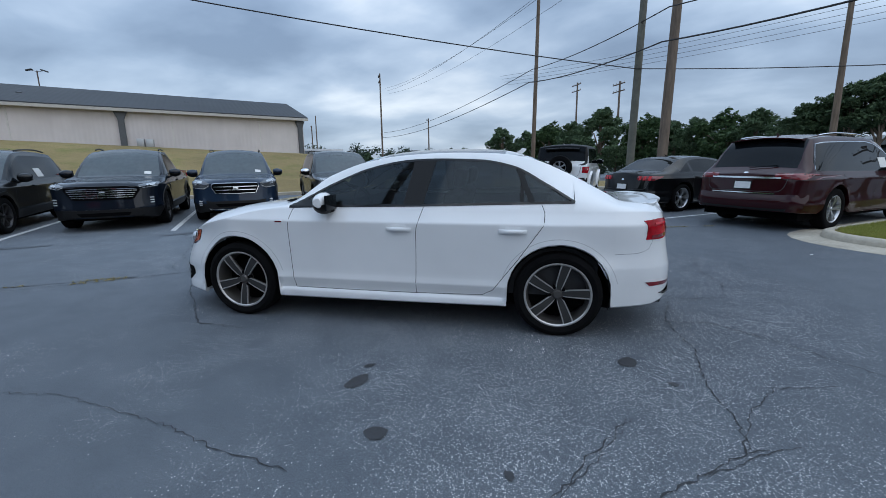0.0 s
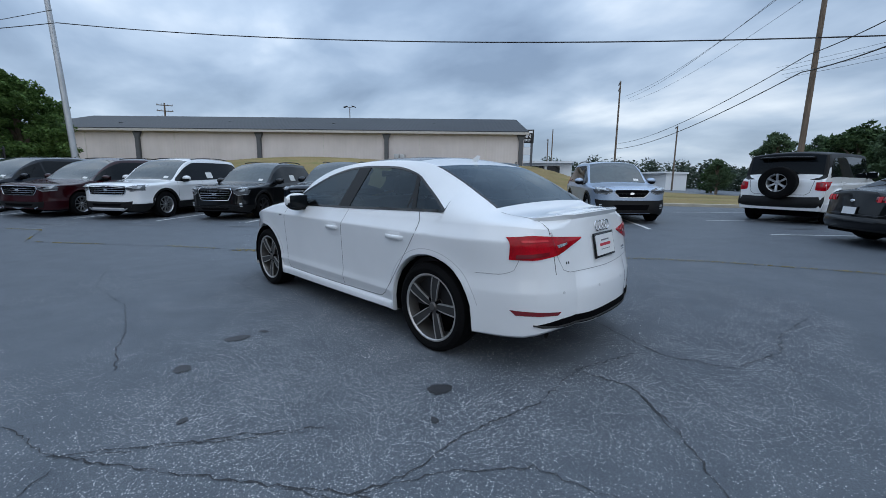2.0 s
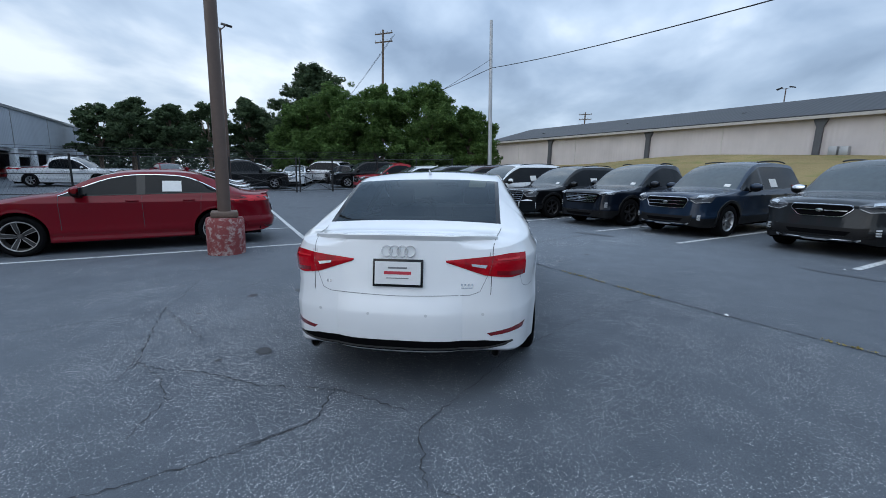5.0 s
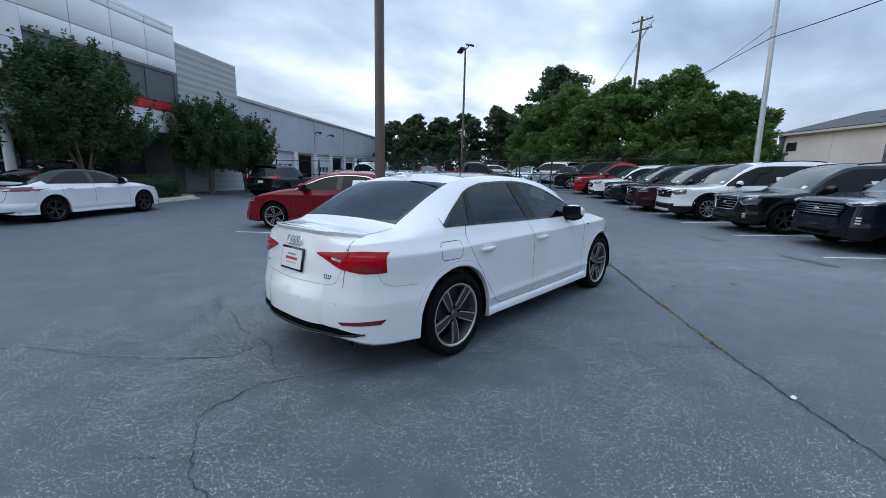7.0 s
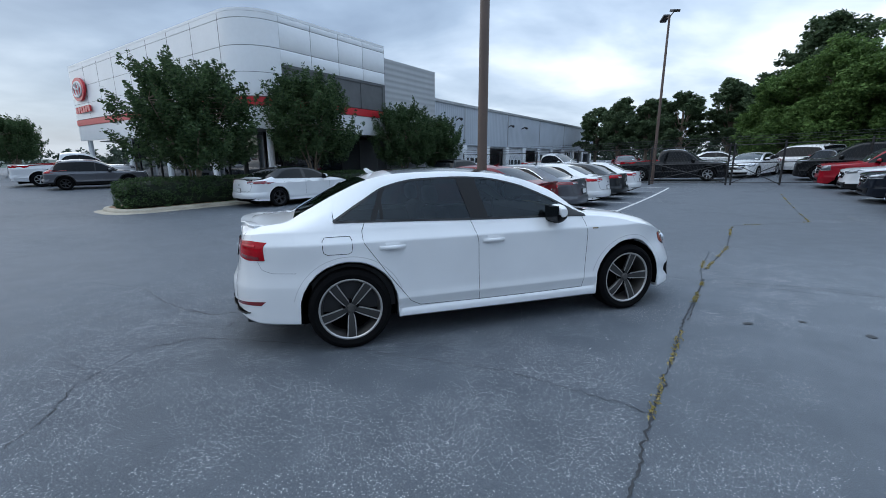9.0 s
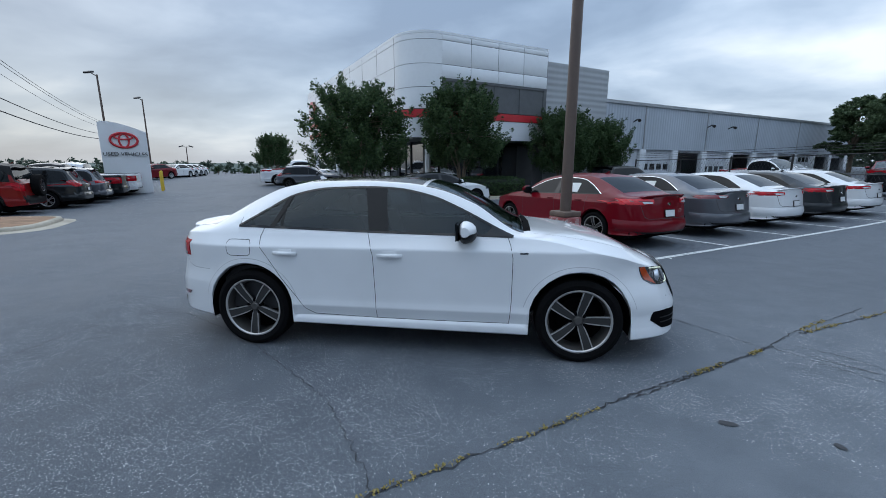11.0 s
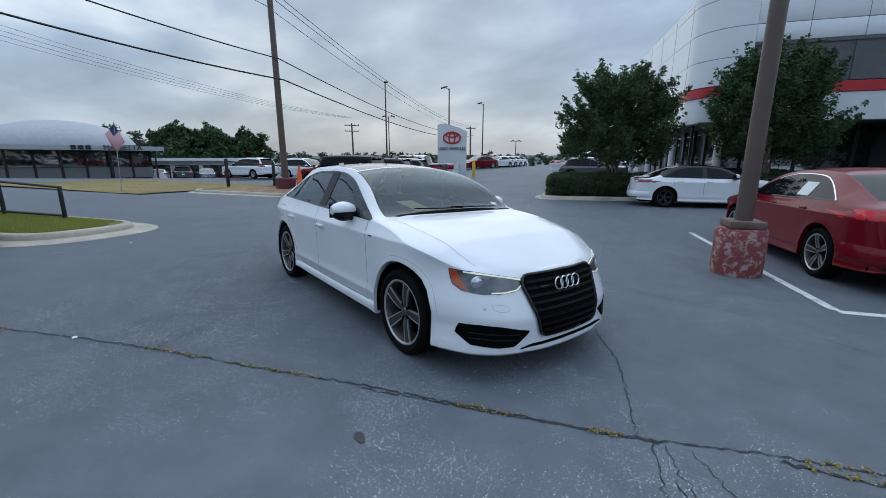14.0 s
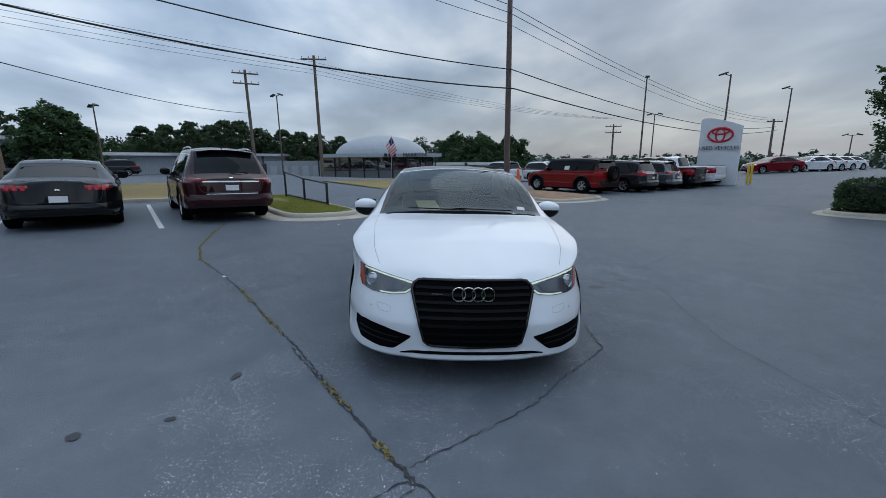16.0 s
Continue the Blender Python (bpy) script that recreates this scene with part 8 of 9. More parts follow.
def low_spec(L, W, H, wb, R=0.33):
    """Curves for a saloon or coupe, after the white sedan."""
    kx, ky, kz = L / 4.43, W / 1.796, H / 1.412
    wx = wb / 2.637

    def fx(x):
        return x * wx if abs(x) < 1.32 else math.copysign(1.32 * wx + (abs(x) - 1.32) * ((L - 2.64 * wx) / (4.39 - 2.64)), x)

    c = {k: ([(fx(p[0]), p[1] * (ky if k == "plan" else kz)) for p in HERO[k]]) for k in ("roof", "belt", "wtop", "plan", "low")}
    c["rail"] = [(fx(a), b * ky, z * kz) for a, b, z in HERO["rail"]]
    c["side"] = [(z * kz, f) for z, f in HERO["side"]]
    c.update(axles=(wb / 2, -wb / 2), wheel=R, arch=R + 0.05, ends=tuple(fx(v) for v in HERO["ends"]), bulge=0.04, lean_f=0.10, lean_r=0.07, flare=0.012, levels=tuple(z * kz for z in (0.25, 0.288, 0.33, 0.376, 0.43, 0.5, 0.6, 0.7, 0.78, 0.838, 0.85, 0.885, 0.925)), ws=tuple(fx(v) for v in HERO["ws"]), rw=tuple(fx(v) for v in HERO["rw"]), dlo=tuple(fx(v) for v in HERO["dlo"]), doors=(fx(0.815), fx(-0.25), fx(-1.05)), cuts=(fx(-0.18), fx(-0.3)), H=H, W=W, cab=None, belt_at=0.97 * kz, clad=0.0)
    return c


LAMP_CORE = plain("grey lamp reflector", (0.50, 0.53, 0.55), 0.2, 0.4, vary=0.4, scale=22, coat=0.8)
LAMP_EDGE = plain("pale lamp edge", (0.55, 0.57, 0.59), 0.2, 0.2, vary=0.1, scale=14)


def parked(name, spec, m, color, label, wheel="five", rim=0.225, clad=None, roof_mat=None, rails=False, front=None, rear=None, two_door=False, paper=False, plate_r=True, group="parked cars", spare=False, chrome=CHROME, handle_mat=None, mirror_mat=None, flares=None):
    """A parked car from its curves, with panels, glass, lamps, mirrors and wheels."""
    car = thing(name, m, label, "car", group)
    c, H, W = spec, spec["H"], spec["W"]
    S = Shell(c, 0.16)
    d0, dB, dC = c["doors"]
    if two_door:
        dB = c["dlo"][1] + 0.45
    (w0, w1), (r0, r1), (g0, g1) = c["ws"], c["rw"], c["dlo"]
    cz = c["clad"] if clad else 0

    def name_of(x, z, zone, k, left):
        sd = "l" if left else "r"
        if zone == "side":
            if cz and z < cz:
                return "clad_" + sd
            if dB < x < d0:
                return "fdoor_" + sd
            if not two_door and dC < x <= dB:
                return "rdoor_" + sd
            return "fender_" + sd if x >= d0 else "quarter_" + sd
        if zone == "glass":
            if g1 < x < g0:
                if c["cab"] is None and x < dC - 0.05 and not two_door:
                    return "qwin_" + sd
                return ("fwin_" if x > dB + 0.04 else "rwin_") + sd if abs(x - dB) > 0.04 else "post_" + sd
            return "fender_" + sd if x >= g0 else "body"
        if zone in ("pillar", "edge"):
            if x > w0:
                return "bonnet" if zone == "edge" else "fender_" + sd
            return "roof" if roof_mat and (c["cab"] is None or x > c["cab"]) else "body"
        if x > w0:
            return "bonnet"
        if x > w1:
            return "windscreen"
        if r1 < x < r0:
            return "rear_window"
        if x <= r1:
            return "bed" if c["cab"] is not None else "tailgate"
        return "roof"

    body_m = color
    looks = {"body": ("body_shell", body_m), "fender": ("front_wing", body_m), "quarter": ("rear_quarter", body_m), "upper": ("wing_top", body_m), "clad": ("lower_cladding", clad), "fdoor": ("front_door", body_m), "rdoor": ("rear_door", body_m), "qwin": ("quarter_window", CAR_GLASS), "fwin": ("side_window", CAR_GLASS), "rwin": ("side_window", CAR_GLASS), "post": ("window_pillar", GLOSS_BLACK), "bonnet": ("bonnet", body_m), "windscreen": ("windscreen", CAR_SCREEN), "rear_window": ("rear_window", CAR_GLASS), "roof": ("roof", roof_mat or body_m), "bed": ("bed_cover", BLACK_PLASTIC), "tailgate": ("tailgate", body_m)}
    for nm, cells in S.panels(name_of).items():
        key = nm if nm in looks else nm.rsplit("_", 1)[0]
        part(looks[key][0], S.mesh(cells, looks[key][0], looks[key][1]), None, car)
    part("front_end", S.cap_mesh(0, "front_end", body_m), None, car)
    part("rear_end", S.cap_mesh(1, "rear_end", body_m), None, car)
    part("underbody", boxed(c["ends"][1] + 0.25, -W / 2 + 0.16, 0.2, c["ends"][0] - 0.25, W / 2 - 0.16, 0.4), MATT_BLACK, car, angle=None)
    hw = W / 2
    xf, xr = c["ends"]
    if c["cab"] is None:
        zc = S.hit("z", 1, r0 + 0.35, 0)[0].z
        bm = bmesh.new()
        ring_loft(bm, [[(r0 + 0.37 - 0.02 * u - 0.12 * u, sy * 0.022 * (1 - u), zc + 0.055 * u ** 1.5 - 0.004) for sy in (1, -1)] + [(r0 + 0.27 - 0.06 * u, 0, zc + 0.055 * u ** 1.5 - 0.01)] for u in (0, 0.35, 0.7, 0.98)])
        part("aerial_fin", fix(bm), body_m, car)
        if H > 1.5 and c["dlo"][1] > xr + 0.3:
            rings = []
            for y in span(-0.60 * hw, 0.60 * hw, 12):
                z = S.hit("z", 1, r0 + 0.06, y)[0].z
                rings.append([(r0 + 0.10, y, z - 0.01), (r0 + 0.02, y, z + 0.012), (r0 - 0.15, y, z - 0.012), (r0 - 0.15, y, z - 0.03), (r0 - 0.02, y, z - 0.045)])
            bm = bmesh.new()
            ring_loft(bm, rings)
            part("roof_spoiler", fix(bm), roof_mat or body_m, car)
            p1, p2 = S.hit("x", -1, 0.02, (c["belt_at"] + 0.06)), S.hit("x", -1, -0.42 * hw, c["belt_at"] + 0.11)
            part("rear_wiper", tube(bmesh.new(), [p1[0] + p1[1] * 0.02, p2[0] + p2[1] * 0.02], 0.007, 6), MATT_BLACK, car)
        if H < 1.5 and not two_door:
            rings = []
            for y in span(-0.66 * hw, 0.66 * hw, 14):
                p = S.hit("x", -1, y, 0.655 * H)[0]
                z = S.hit("z", 1, p.x + 0.09, y)[0].z
                k = min(1.0, (0.67 * hw - abs(y)) / 0.10) ** 0.5
                rings.append([(p.x + 0.12, y, z - 0.004), (p.x + 0.05, y, z + 0.010 * k), (p.x - 0.025 * k, y, z + 0.020 * k), (p.x - 0.03 * k, y, z + 0.008 * k), (p.x + 0.02, y, z - 0.03)])
            bm = bmesh.new()
            ring_loft(bm, rings)
            part("boot_lip", fix(bm), roof_mat or body_m, car)
    f = dict(grille=(0.50, 0.42, 0.35, 0.53), slats=3, slat_mat=chrome, frame=chrome, lamp=(0.55, 0.93, 0.475, 0.555), low=(0.70, 0.16, 0.255), lamp_mat=LAMP_GREY, skid=None, drl=False, badge=chrome)
    f.update(front or {})
    gt, gb, z0, z1 = f["grille"]
    zm = z1 - 0.3 * (z1 - z0)
    top = [((gt + 0.02) * hw, zm * H + 0.004), (gt * hw, z1 * H), (0, z1 * H + 0.008), (-gt * hw, z1 * H), (-(gt + 0.02) * hw, zm * H + 0.004)]
    bot = [((gt + 0.02) * hw, zm * H - 0.004), (gb * hw, z0 * H), (0, z0 * H - 0.006), (-gb * hw, z0 * H), (-(gt + 0.02) * hw, zm * H - 0.004)]
    gr = part("grille", patch(S, "x", 1, top, bot, 22, 6, 0.008, 0.02), MATT_BLACK, car, "dark front grille")
    for q in range(f["slats"]):
        u = (q + 1) / (f["slats"] + 1)
        a, z = (gb + (gt - gb) * min(1.0, u * 1.4)) * hw * 0.95, (z0 + (z1 - z0) * u) * H
        part("grille_slat", patch(S, "x", 1, [(a, z + 0.009), (-a, z + 0.009)], [(a, z - 0.007), (-a, z - 0.007)], 12, 1, 0.02, 0.012), f["slat_mat"], gr)
    if f["frame"]:
        loop = along([(*p, 0) for p in (top + bot[::-1] + top[:1])], 40)
        part("grille_frame", tube(bmesh.new(), [p + n * 0.012 for p, n in (S.hit("x", 1, q[0], q[1]) for q in loop)], 0.010, 6), f["frame"], gr)
    if f["badge"]:
        p, n = S.hit("x", 1, 0, (z0 + z1) / 2 * H)
        part("badge", fix(lathe(bmesh.new(), [(0, 0.016), (0.05, 0.014), (0.058, 0.0), (0.058, -0.02)], 20, m=Matrix.Translation(p + n * 0.026) @ n.to_track_quat("Z", "Y").to_matrix().to_4x4() @ Matrix.Diagonal((1.05, 0.6, 1, 1)))), f["badge"], gr)
    if f["low"]:
        wv, a, b = f["low"]
        part("lower_intake", patch(S, "x", 1, [(wv * hw, b * H + 0.02), (wv * hw * 0.8, b * H), (-wv * hw * 0.8, b * H), (-wv * hw, b * H + 0.02)], [(wv * hw * 0.94, a * H), (-wv * hw * 0.94, a * H)], 44, 5, 0.012, 0.02), BLACK_PLASTIC, car)
        part("intake_mouth", patch(S, "x", 1, [(0.46 * hw, (a * 0.35 + b * 0.65) * H), (-0.46 * hw, (a * 0.35 + b * 0.65) * H)], [(0.40 * hw, (a * 0.75 + b * 0.25) * H), (-0.40 * hw, (a * 0.75 + b * 0.25) * H)], 16, 2, 0.018, 0.01), MATT_BLACK, car)
    if f["skid"]:
        part("skid_plate", patch(S, "x", 1, [(0.60 * hw, 0.198 * H), (0.5 * hw, 0.178 * H), (-0.5 * hw, 0.178 * H), (-0.60 * hw, 0.198 * H)], [(0.60 * hw, 0.185 * H), (0.5 * hw, 0.153 * H), (-0.5 * hw, 0.153 * H), (-0.60 * hw, 0.185 * H)], 24, 1, 0.024, 0.015), f["skid"], car)
    ya, yb, z0, z1 = f["lamp"]
    t = dict(lamp=(0.62, 0.96, 0.56, 0.67), mat=LAMP_RED, plate=0.42, bar=None, low=0.27)
    t.update(rear or {})
    ra, rb, q0, q1 = t["lamp"]
    for sg in (1, -1):
        yo, yi, dz = yb * hw, ya * hw, (z1 - z0) * H
        ym = yi + 0.35 * (yo - yi)
        hl = part("headlight", patch(S, "x", 1, [(sg * yo, z1 * H + 0.030), (sg * ym, z1 * H + 0.004), (sg * yi, z1 * H - 0.30 * dz)], [(sg * yo, z0 * H + 0.014), (sg * ym, z0 * H - 0.012), (sg * yi, z1 * H - 0.72 * dz)], 14, 5, 0.006, 0.02, 0.006), f["lamp_mat"], car, "clear headlight")
        part("lamp_core", patch(S, "x", 1, [(sg * (yo - 0.03), z1 * H + 0.008), (sg * (ym + 0.02), z1 * H - 0.016)], [(sg * (yo - 0.05), z1 * H - 0.45 * dz), (sg * (ym + 0.04), z1 * H - 0.58 * dz)], 7, 2, 0.015, 0.004), LAMP_CORE, hl, "bright reflector")
        part("light_strip", patch(S, "x", 1, [(sg * (yo - 0.01), z0 * H + 0.034), (sg * ym, z0 * H + 0.008), (sg * (yi + 0.02), z1 * H - 0.62 * dz)], [(sg * (yo - 0.01), z0 * H + 0.025), (sg * ym, z0 * H - 0.002), (sg * (yi + 0.02), z1 * H - 0.68 * dz)], 12, 1, 0.016, 0.004), LAMP_EDGE, hl)
        part("lamp_wrap", patch(S, "y", sg, [(xf - 0.16, z1 * H + 0.026), (xf - 0.40, z1 * H + 0.036)], [(xf - 0.16, z0 * H + 0.026), (xf - 0.30, z0 * H + 0.05)], 4, 2, 0.006, 0.01), f["lamp_mat"], hl)
        if f["drl"]:
            za, zb, wa = f["drl"]
            for q in range(3):
                zq = (za + (zb - za) * (q + 0.1) / 3) * H
                part("fog_lamp", patch(S, "x", 1, [(sg * wa * hw, zq + 0.024), (sg * (wa - 0.055) * hw, zq + 0.022)], [(sg * wa * hw, zq), (sg * (wa - 0.055) * hw, zq)], 2, 1, 0.024, 0.01), LAMP_EDGE, car)
        tl = part("tail_light", patch(S, "x", -1, [(sg * rb * hw, q1 * H), (sg * ra * hw, q1 * H - 0.01)], [(sg * rb * hw, q0 * H), (sg * ra * hw, q0 * H + 0.02)], 8, 4, 0.006, 0.02, 0.008), t["mat"], car, "red tail light")
        part("lamp_core", patch(S, "x", -1, [(sg * (rb - 0.05) * hw, q1 * H - 0.03), (sg * (ra + 0.08) * hw, q1 * H - 0.035)], [(sg * (rb - 0.05) * hw, (q0 + q1) / 2 * H), (sg * (ra + 0.08) * hw, (q0 + q1) / 2 * H)], 4, 1, 0.016, 0.004), LAMP_DARK_RED, tl)
        if two_door:
            for q in range(3):
                y = (ra + 0.05 + 0.11 * q) * hw
                part("lamp_bar", patch(S, "x", -1, [(sg * (y + 0.055), q1 * H - 0.012), (sg * y, q1 * H - 0.012)], [(sg * (y + 0.045), q0 * H + 0.012), (sg * (y - 0.01), q0 * H + 0.012)], 2, 2, 0.02, 0.004), LAMP_BRIGHT, tl, "bright red lamp bar")
        elif H < 1.5:
            part("side_strip", patch(S, "y", sg, [(xr + 0.50, 0.318 * H), (xr + 0.16, 0.322 * H)], [(xr + 0.50, 0.309 * H), (xr + 0.16, 0.312 * H)], 6, 1, 0.006, 0.004), chrome, car, "bright strip low on the bumper")
            part("reverse_lamp", patch(S, "x", -1, [(sg * (ra + 0.26) * hw, q0 * H + 0.062), (sg * (ra + 0.03) * hw, q0 * H + 0.052)], [(sg * (ra + 0.24) * hw, q0 * H + 0.022), (sg * (ra + 0.04) * hw, q0 * H + 0.030)], 4, 1, 0.017, 0.004), LAMP_EDGE, tl, "clear reversing lens")
        part("lamp_wrap", patch(S, "y", sg, [(xr + 0.10, q1 * H), (xr + 0.42, q1 * H - 0.012)], [(xr + 0.10, q0 * H), (xr + 0.24, q0 * H + 0.03)], 5, 3, 0.006, 0.01), t["mat"], tl)
        for x0, x1 in ((d0, d0), (dB, dB)) + (() if two_door else ((dC, dC - 0.06),)):
            zl = 0.30 if not cz else cz
            part("panel_gap", seam(S, "y", sg, [(x0, max(zl, 0.3)), (x1, c["belt_at"] - 0.02)], 0.008, 0.001, 0.1), SHUT, car)
        for x in (dB + 0.14,) + (() if two_door else (dC + 0.14,)):
            handle(car, S, x, c["belt_at"] - 0.12 * H / 1.7, sg, handle_mat or body_m)
        mirror_part(car, c["ws"][0] - 0.33, hw * 0.93, c["belt_at"] + 0.075, sg, mirror_mat or body_m, 1.15)
        wt, bl = pchip(c["wtop"]), pchip(c["belt"])
        for fn in (wt, bl):
            part("window_trim", seam(S, "y", sg, [(x, fn(x)) for x in span(g0, g1, 14)], 0.015, 0.003, 0.12), chrome if (rails in ("chrome", "trim") and fn is wt) else GLOSS_BLACK, car)
        for ax in c["axles"]:
            part("wheel_well", wheel_well(ax, c["wheel"], hw - 0.42, hw - 0.05, sg), MATT_BLACK, car)
            add_wheel(car, wheel, ax, sg * (hw - 0.135), c["wheel"], rim, 0.225, spin=13 * sg)
            if clad or flares:
                R = c["arch"]
                rings = [[(ax + (R + o) * math.cos(a), S.hit("y", sg, ax + (R + 0.05) * math.cos(a), max(0.3, c["wheel"] + (R + 0.05) * math.sin(a)))[0].y + sg * up, c["wheel"] + (R + o) * math.sin(a)) for o, up in ((-0.012, -0.03), (-0.012, 0.012 if not flares else 0.05), (0.05, 0.01 if not flares else 0.05), (0.062, -0.01))] for a in span(-0.12, math.pi + 0.12, 18)]
                bm = bmesh.new()
                ring_loft(bm, rings, False, False)
                part("arch_cladding", fix(bm), flares or clad, car, "black wheel arch trim")
        if rails and rails != "trim":
            yr, zr = pchip([(p[0], p[1]) for p in c["rail"]]), pchip([(p[0], p[2]) for p in c["rail"]])
            xs = span(w1 - 0.2, r0 + 0.25, 8)
            pts = [(x, sg * (yr(x) - 0.03), zr(x) + 0.02 + 0.045 * math.sin(math.pi * min(1, max(0, (i + 0.4) / 8.8))) ** 0.35) for i, x in enumerate(xs)]
            part("roof_rail", tube(bmesh.new(), pts, 0.017, 6), BLACK_PLASTIC if rails is True else chrome, car, "roof rail")
    low_b = BLACK_PLASTIC if roof_mat is BLACK_PLASTIC else body_m
    part("rear_bumper", patch(S, "x", -1, [(0.94 * hw, 0.385 * H), (0.5 * hw, 0.375 * H), (-0.5 * hw, 0.375 * H), (-0.94 * hw, 0.385 * H)], [(0.92 * hw, 0.245 * H), (0.5 * hw, 0.235 * H), (-0.5 * hw, 0.235 * H), (-0.92 * hw, 0.245 * H)], 18, 5, 0.012, 0.03, 0.022), low_b, car)
    part("lid_gap", seam(S, "x", -1, [(0.72 * hw, 0.60 * H), (0.66 * hw, 0.44 * H), (0.58 * hw, 0.405 * H), (-0.58 * hw, 0.405 * H), (-0.66 * hw, 0.44 * H), (-0.72 * hw, 0.60 * H)], 0.009, 0.002, 0.06), SHUT, car)
    p, n = S.hit("x", -1, 0, (t["plate"] + 0.125) * H)
    part("badge", fix(lathe(bmesh.new(), [(0, 0.012), (0.035, 0.01), (0.04, 0.0), (0.04, -0.02)], 16, m=Matrix.Translation(p + n * 0.006) @ n.to_track_quat("Z", "Y").to_matrix().to_4x4() @ Matrix.Diagonal((1.1, 0.7, 1, 1)))), chrome, car)
    if t.get("bar2"):
        part("trim_bar", patch(S, "x", -1, [(0.55 * hw, 0.392 * H), (-0.55 * hw, 0.392 * H)], [(0.55 * hw, 0.381 * H), (-0.55 * hw, 0.381 * H)], 12, 1, 0.03, 0.012), t["bar2"], car, "bright strip on the bumper")
    if plate_r:
        plate_part(car, S, -1, t["plate"] * H, BLACK_PLASTIC, bars=False, off=0.016)
    if t["bar"]:
        part("trim_bar", patch(S, "x", -1, [(0.60 * hw, (t["plate"] + 0.09) * H), (-0.60 * hw, (t["plate"] + 0.09) * H)], [(0.60 * hw, (t["plate"] + 0.072) * H), (-0.60 * hw, (t["plate"] + 0.072) * H)], 12, 1, 0.012, 0.012), t["bar"], car, "bright bar over the plate")
    if t["low"]:
        part("rear_valance", patch(S, "x", -1, [(0.80 * hw, t["low"] * H), (-0.80 * hw, t["low"] * H)], [(0.74 * hw, 0.215 * H), (-0.74 * hw, 0.215 * H)], 14, 2, 0.008, 0.02), BLACK_PLASTIC, car)
    if spare:
        p, n = S.hit("x", -1, 0, 0.56 * H)
        sp = part("spare_wheel", tyre_mesh(0.40, 0.225, 0.24), None, car, "spare wheel on the tailgate", m=Matrix.Translation((p.x - 0.14, 0, 0.565 * H)) @ pose(0, 0, 0, 0, 0, 90))
        for nm, me, lb in wheel_meshes("six" if spare == "six" else "black", 0.40, 0.225, 0.24):
            part(nm, me, None, sp, lb)
    xw = c["ws"][0] - 0.10
    part("windscreen_sticker", patch(S, "z", 1, [(xw, 0.62 * hw), (xw, 0.48 * hw)], [(xw - 0.07, 0.62 * hw), (xw - 0.07, 0.48 * hw)], 2, 1, 0.005, 0.001), PAPER, car, "small white sticker")
    if paper:
        x = (dB + 0.1 + g0) / 2 - 0.25 if paper == "front" else dB - 0.45
        for sg in (1, -1):
            z = c["belt_at"]
            part("window_notice", patch(S, "y", sg, [(x + 0.14, z + 0.24), (x - 0.16, z + 0.24)], [(x + 0.14, z + 0.05), (x - 0.16, z + 0.05)], 3, 3, 0.006, 0.003), PAPER, car, "white price sheet in the window")
    return car


BLACK_CAR = paint("black car paint", (0.0035, 0.004, 0.005))
NAVY = paint("dark navy car paint", (0.004, 0.007, 0.014))
BLUE = paint("slate blue car paint", (0.010, 0.022, 0.045), 0.2)
GREY_DARK = paint("dark grey car paint", (0.022, 0.025, 0.028), 0.3)
GREY_MID = paint("mid grey car paint", (0.085, 0.09, 0.105), 0.3)
ICE = paint("pale silver-blue car paint", (0.34, 0.41, 0.52), 0.45)
MAROON = paint("maroon car paint", (0.024, 0.0011, 0.0032))
DEEP_RED = paint("deep red car paint", (0.150, 0.0015, 0.008))
RED = paint("bright red car paint", (0.27, 0.004, 0.013))
BRICK = paint("brick red car paint", (0.19, 0.008, 0.008))
CAR_WHITE = paint("white family-car paint", (0.74, 0.75, 0.76))


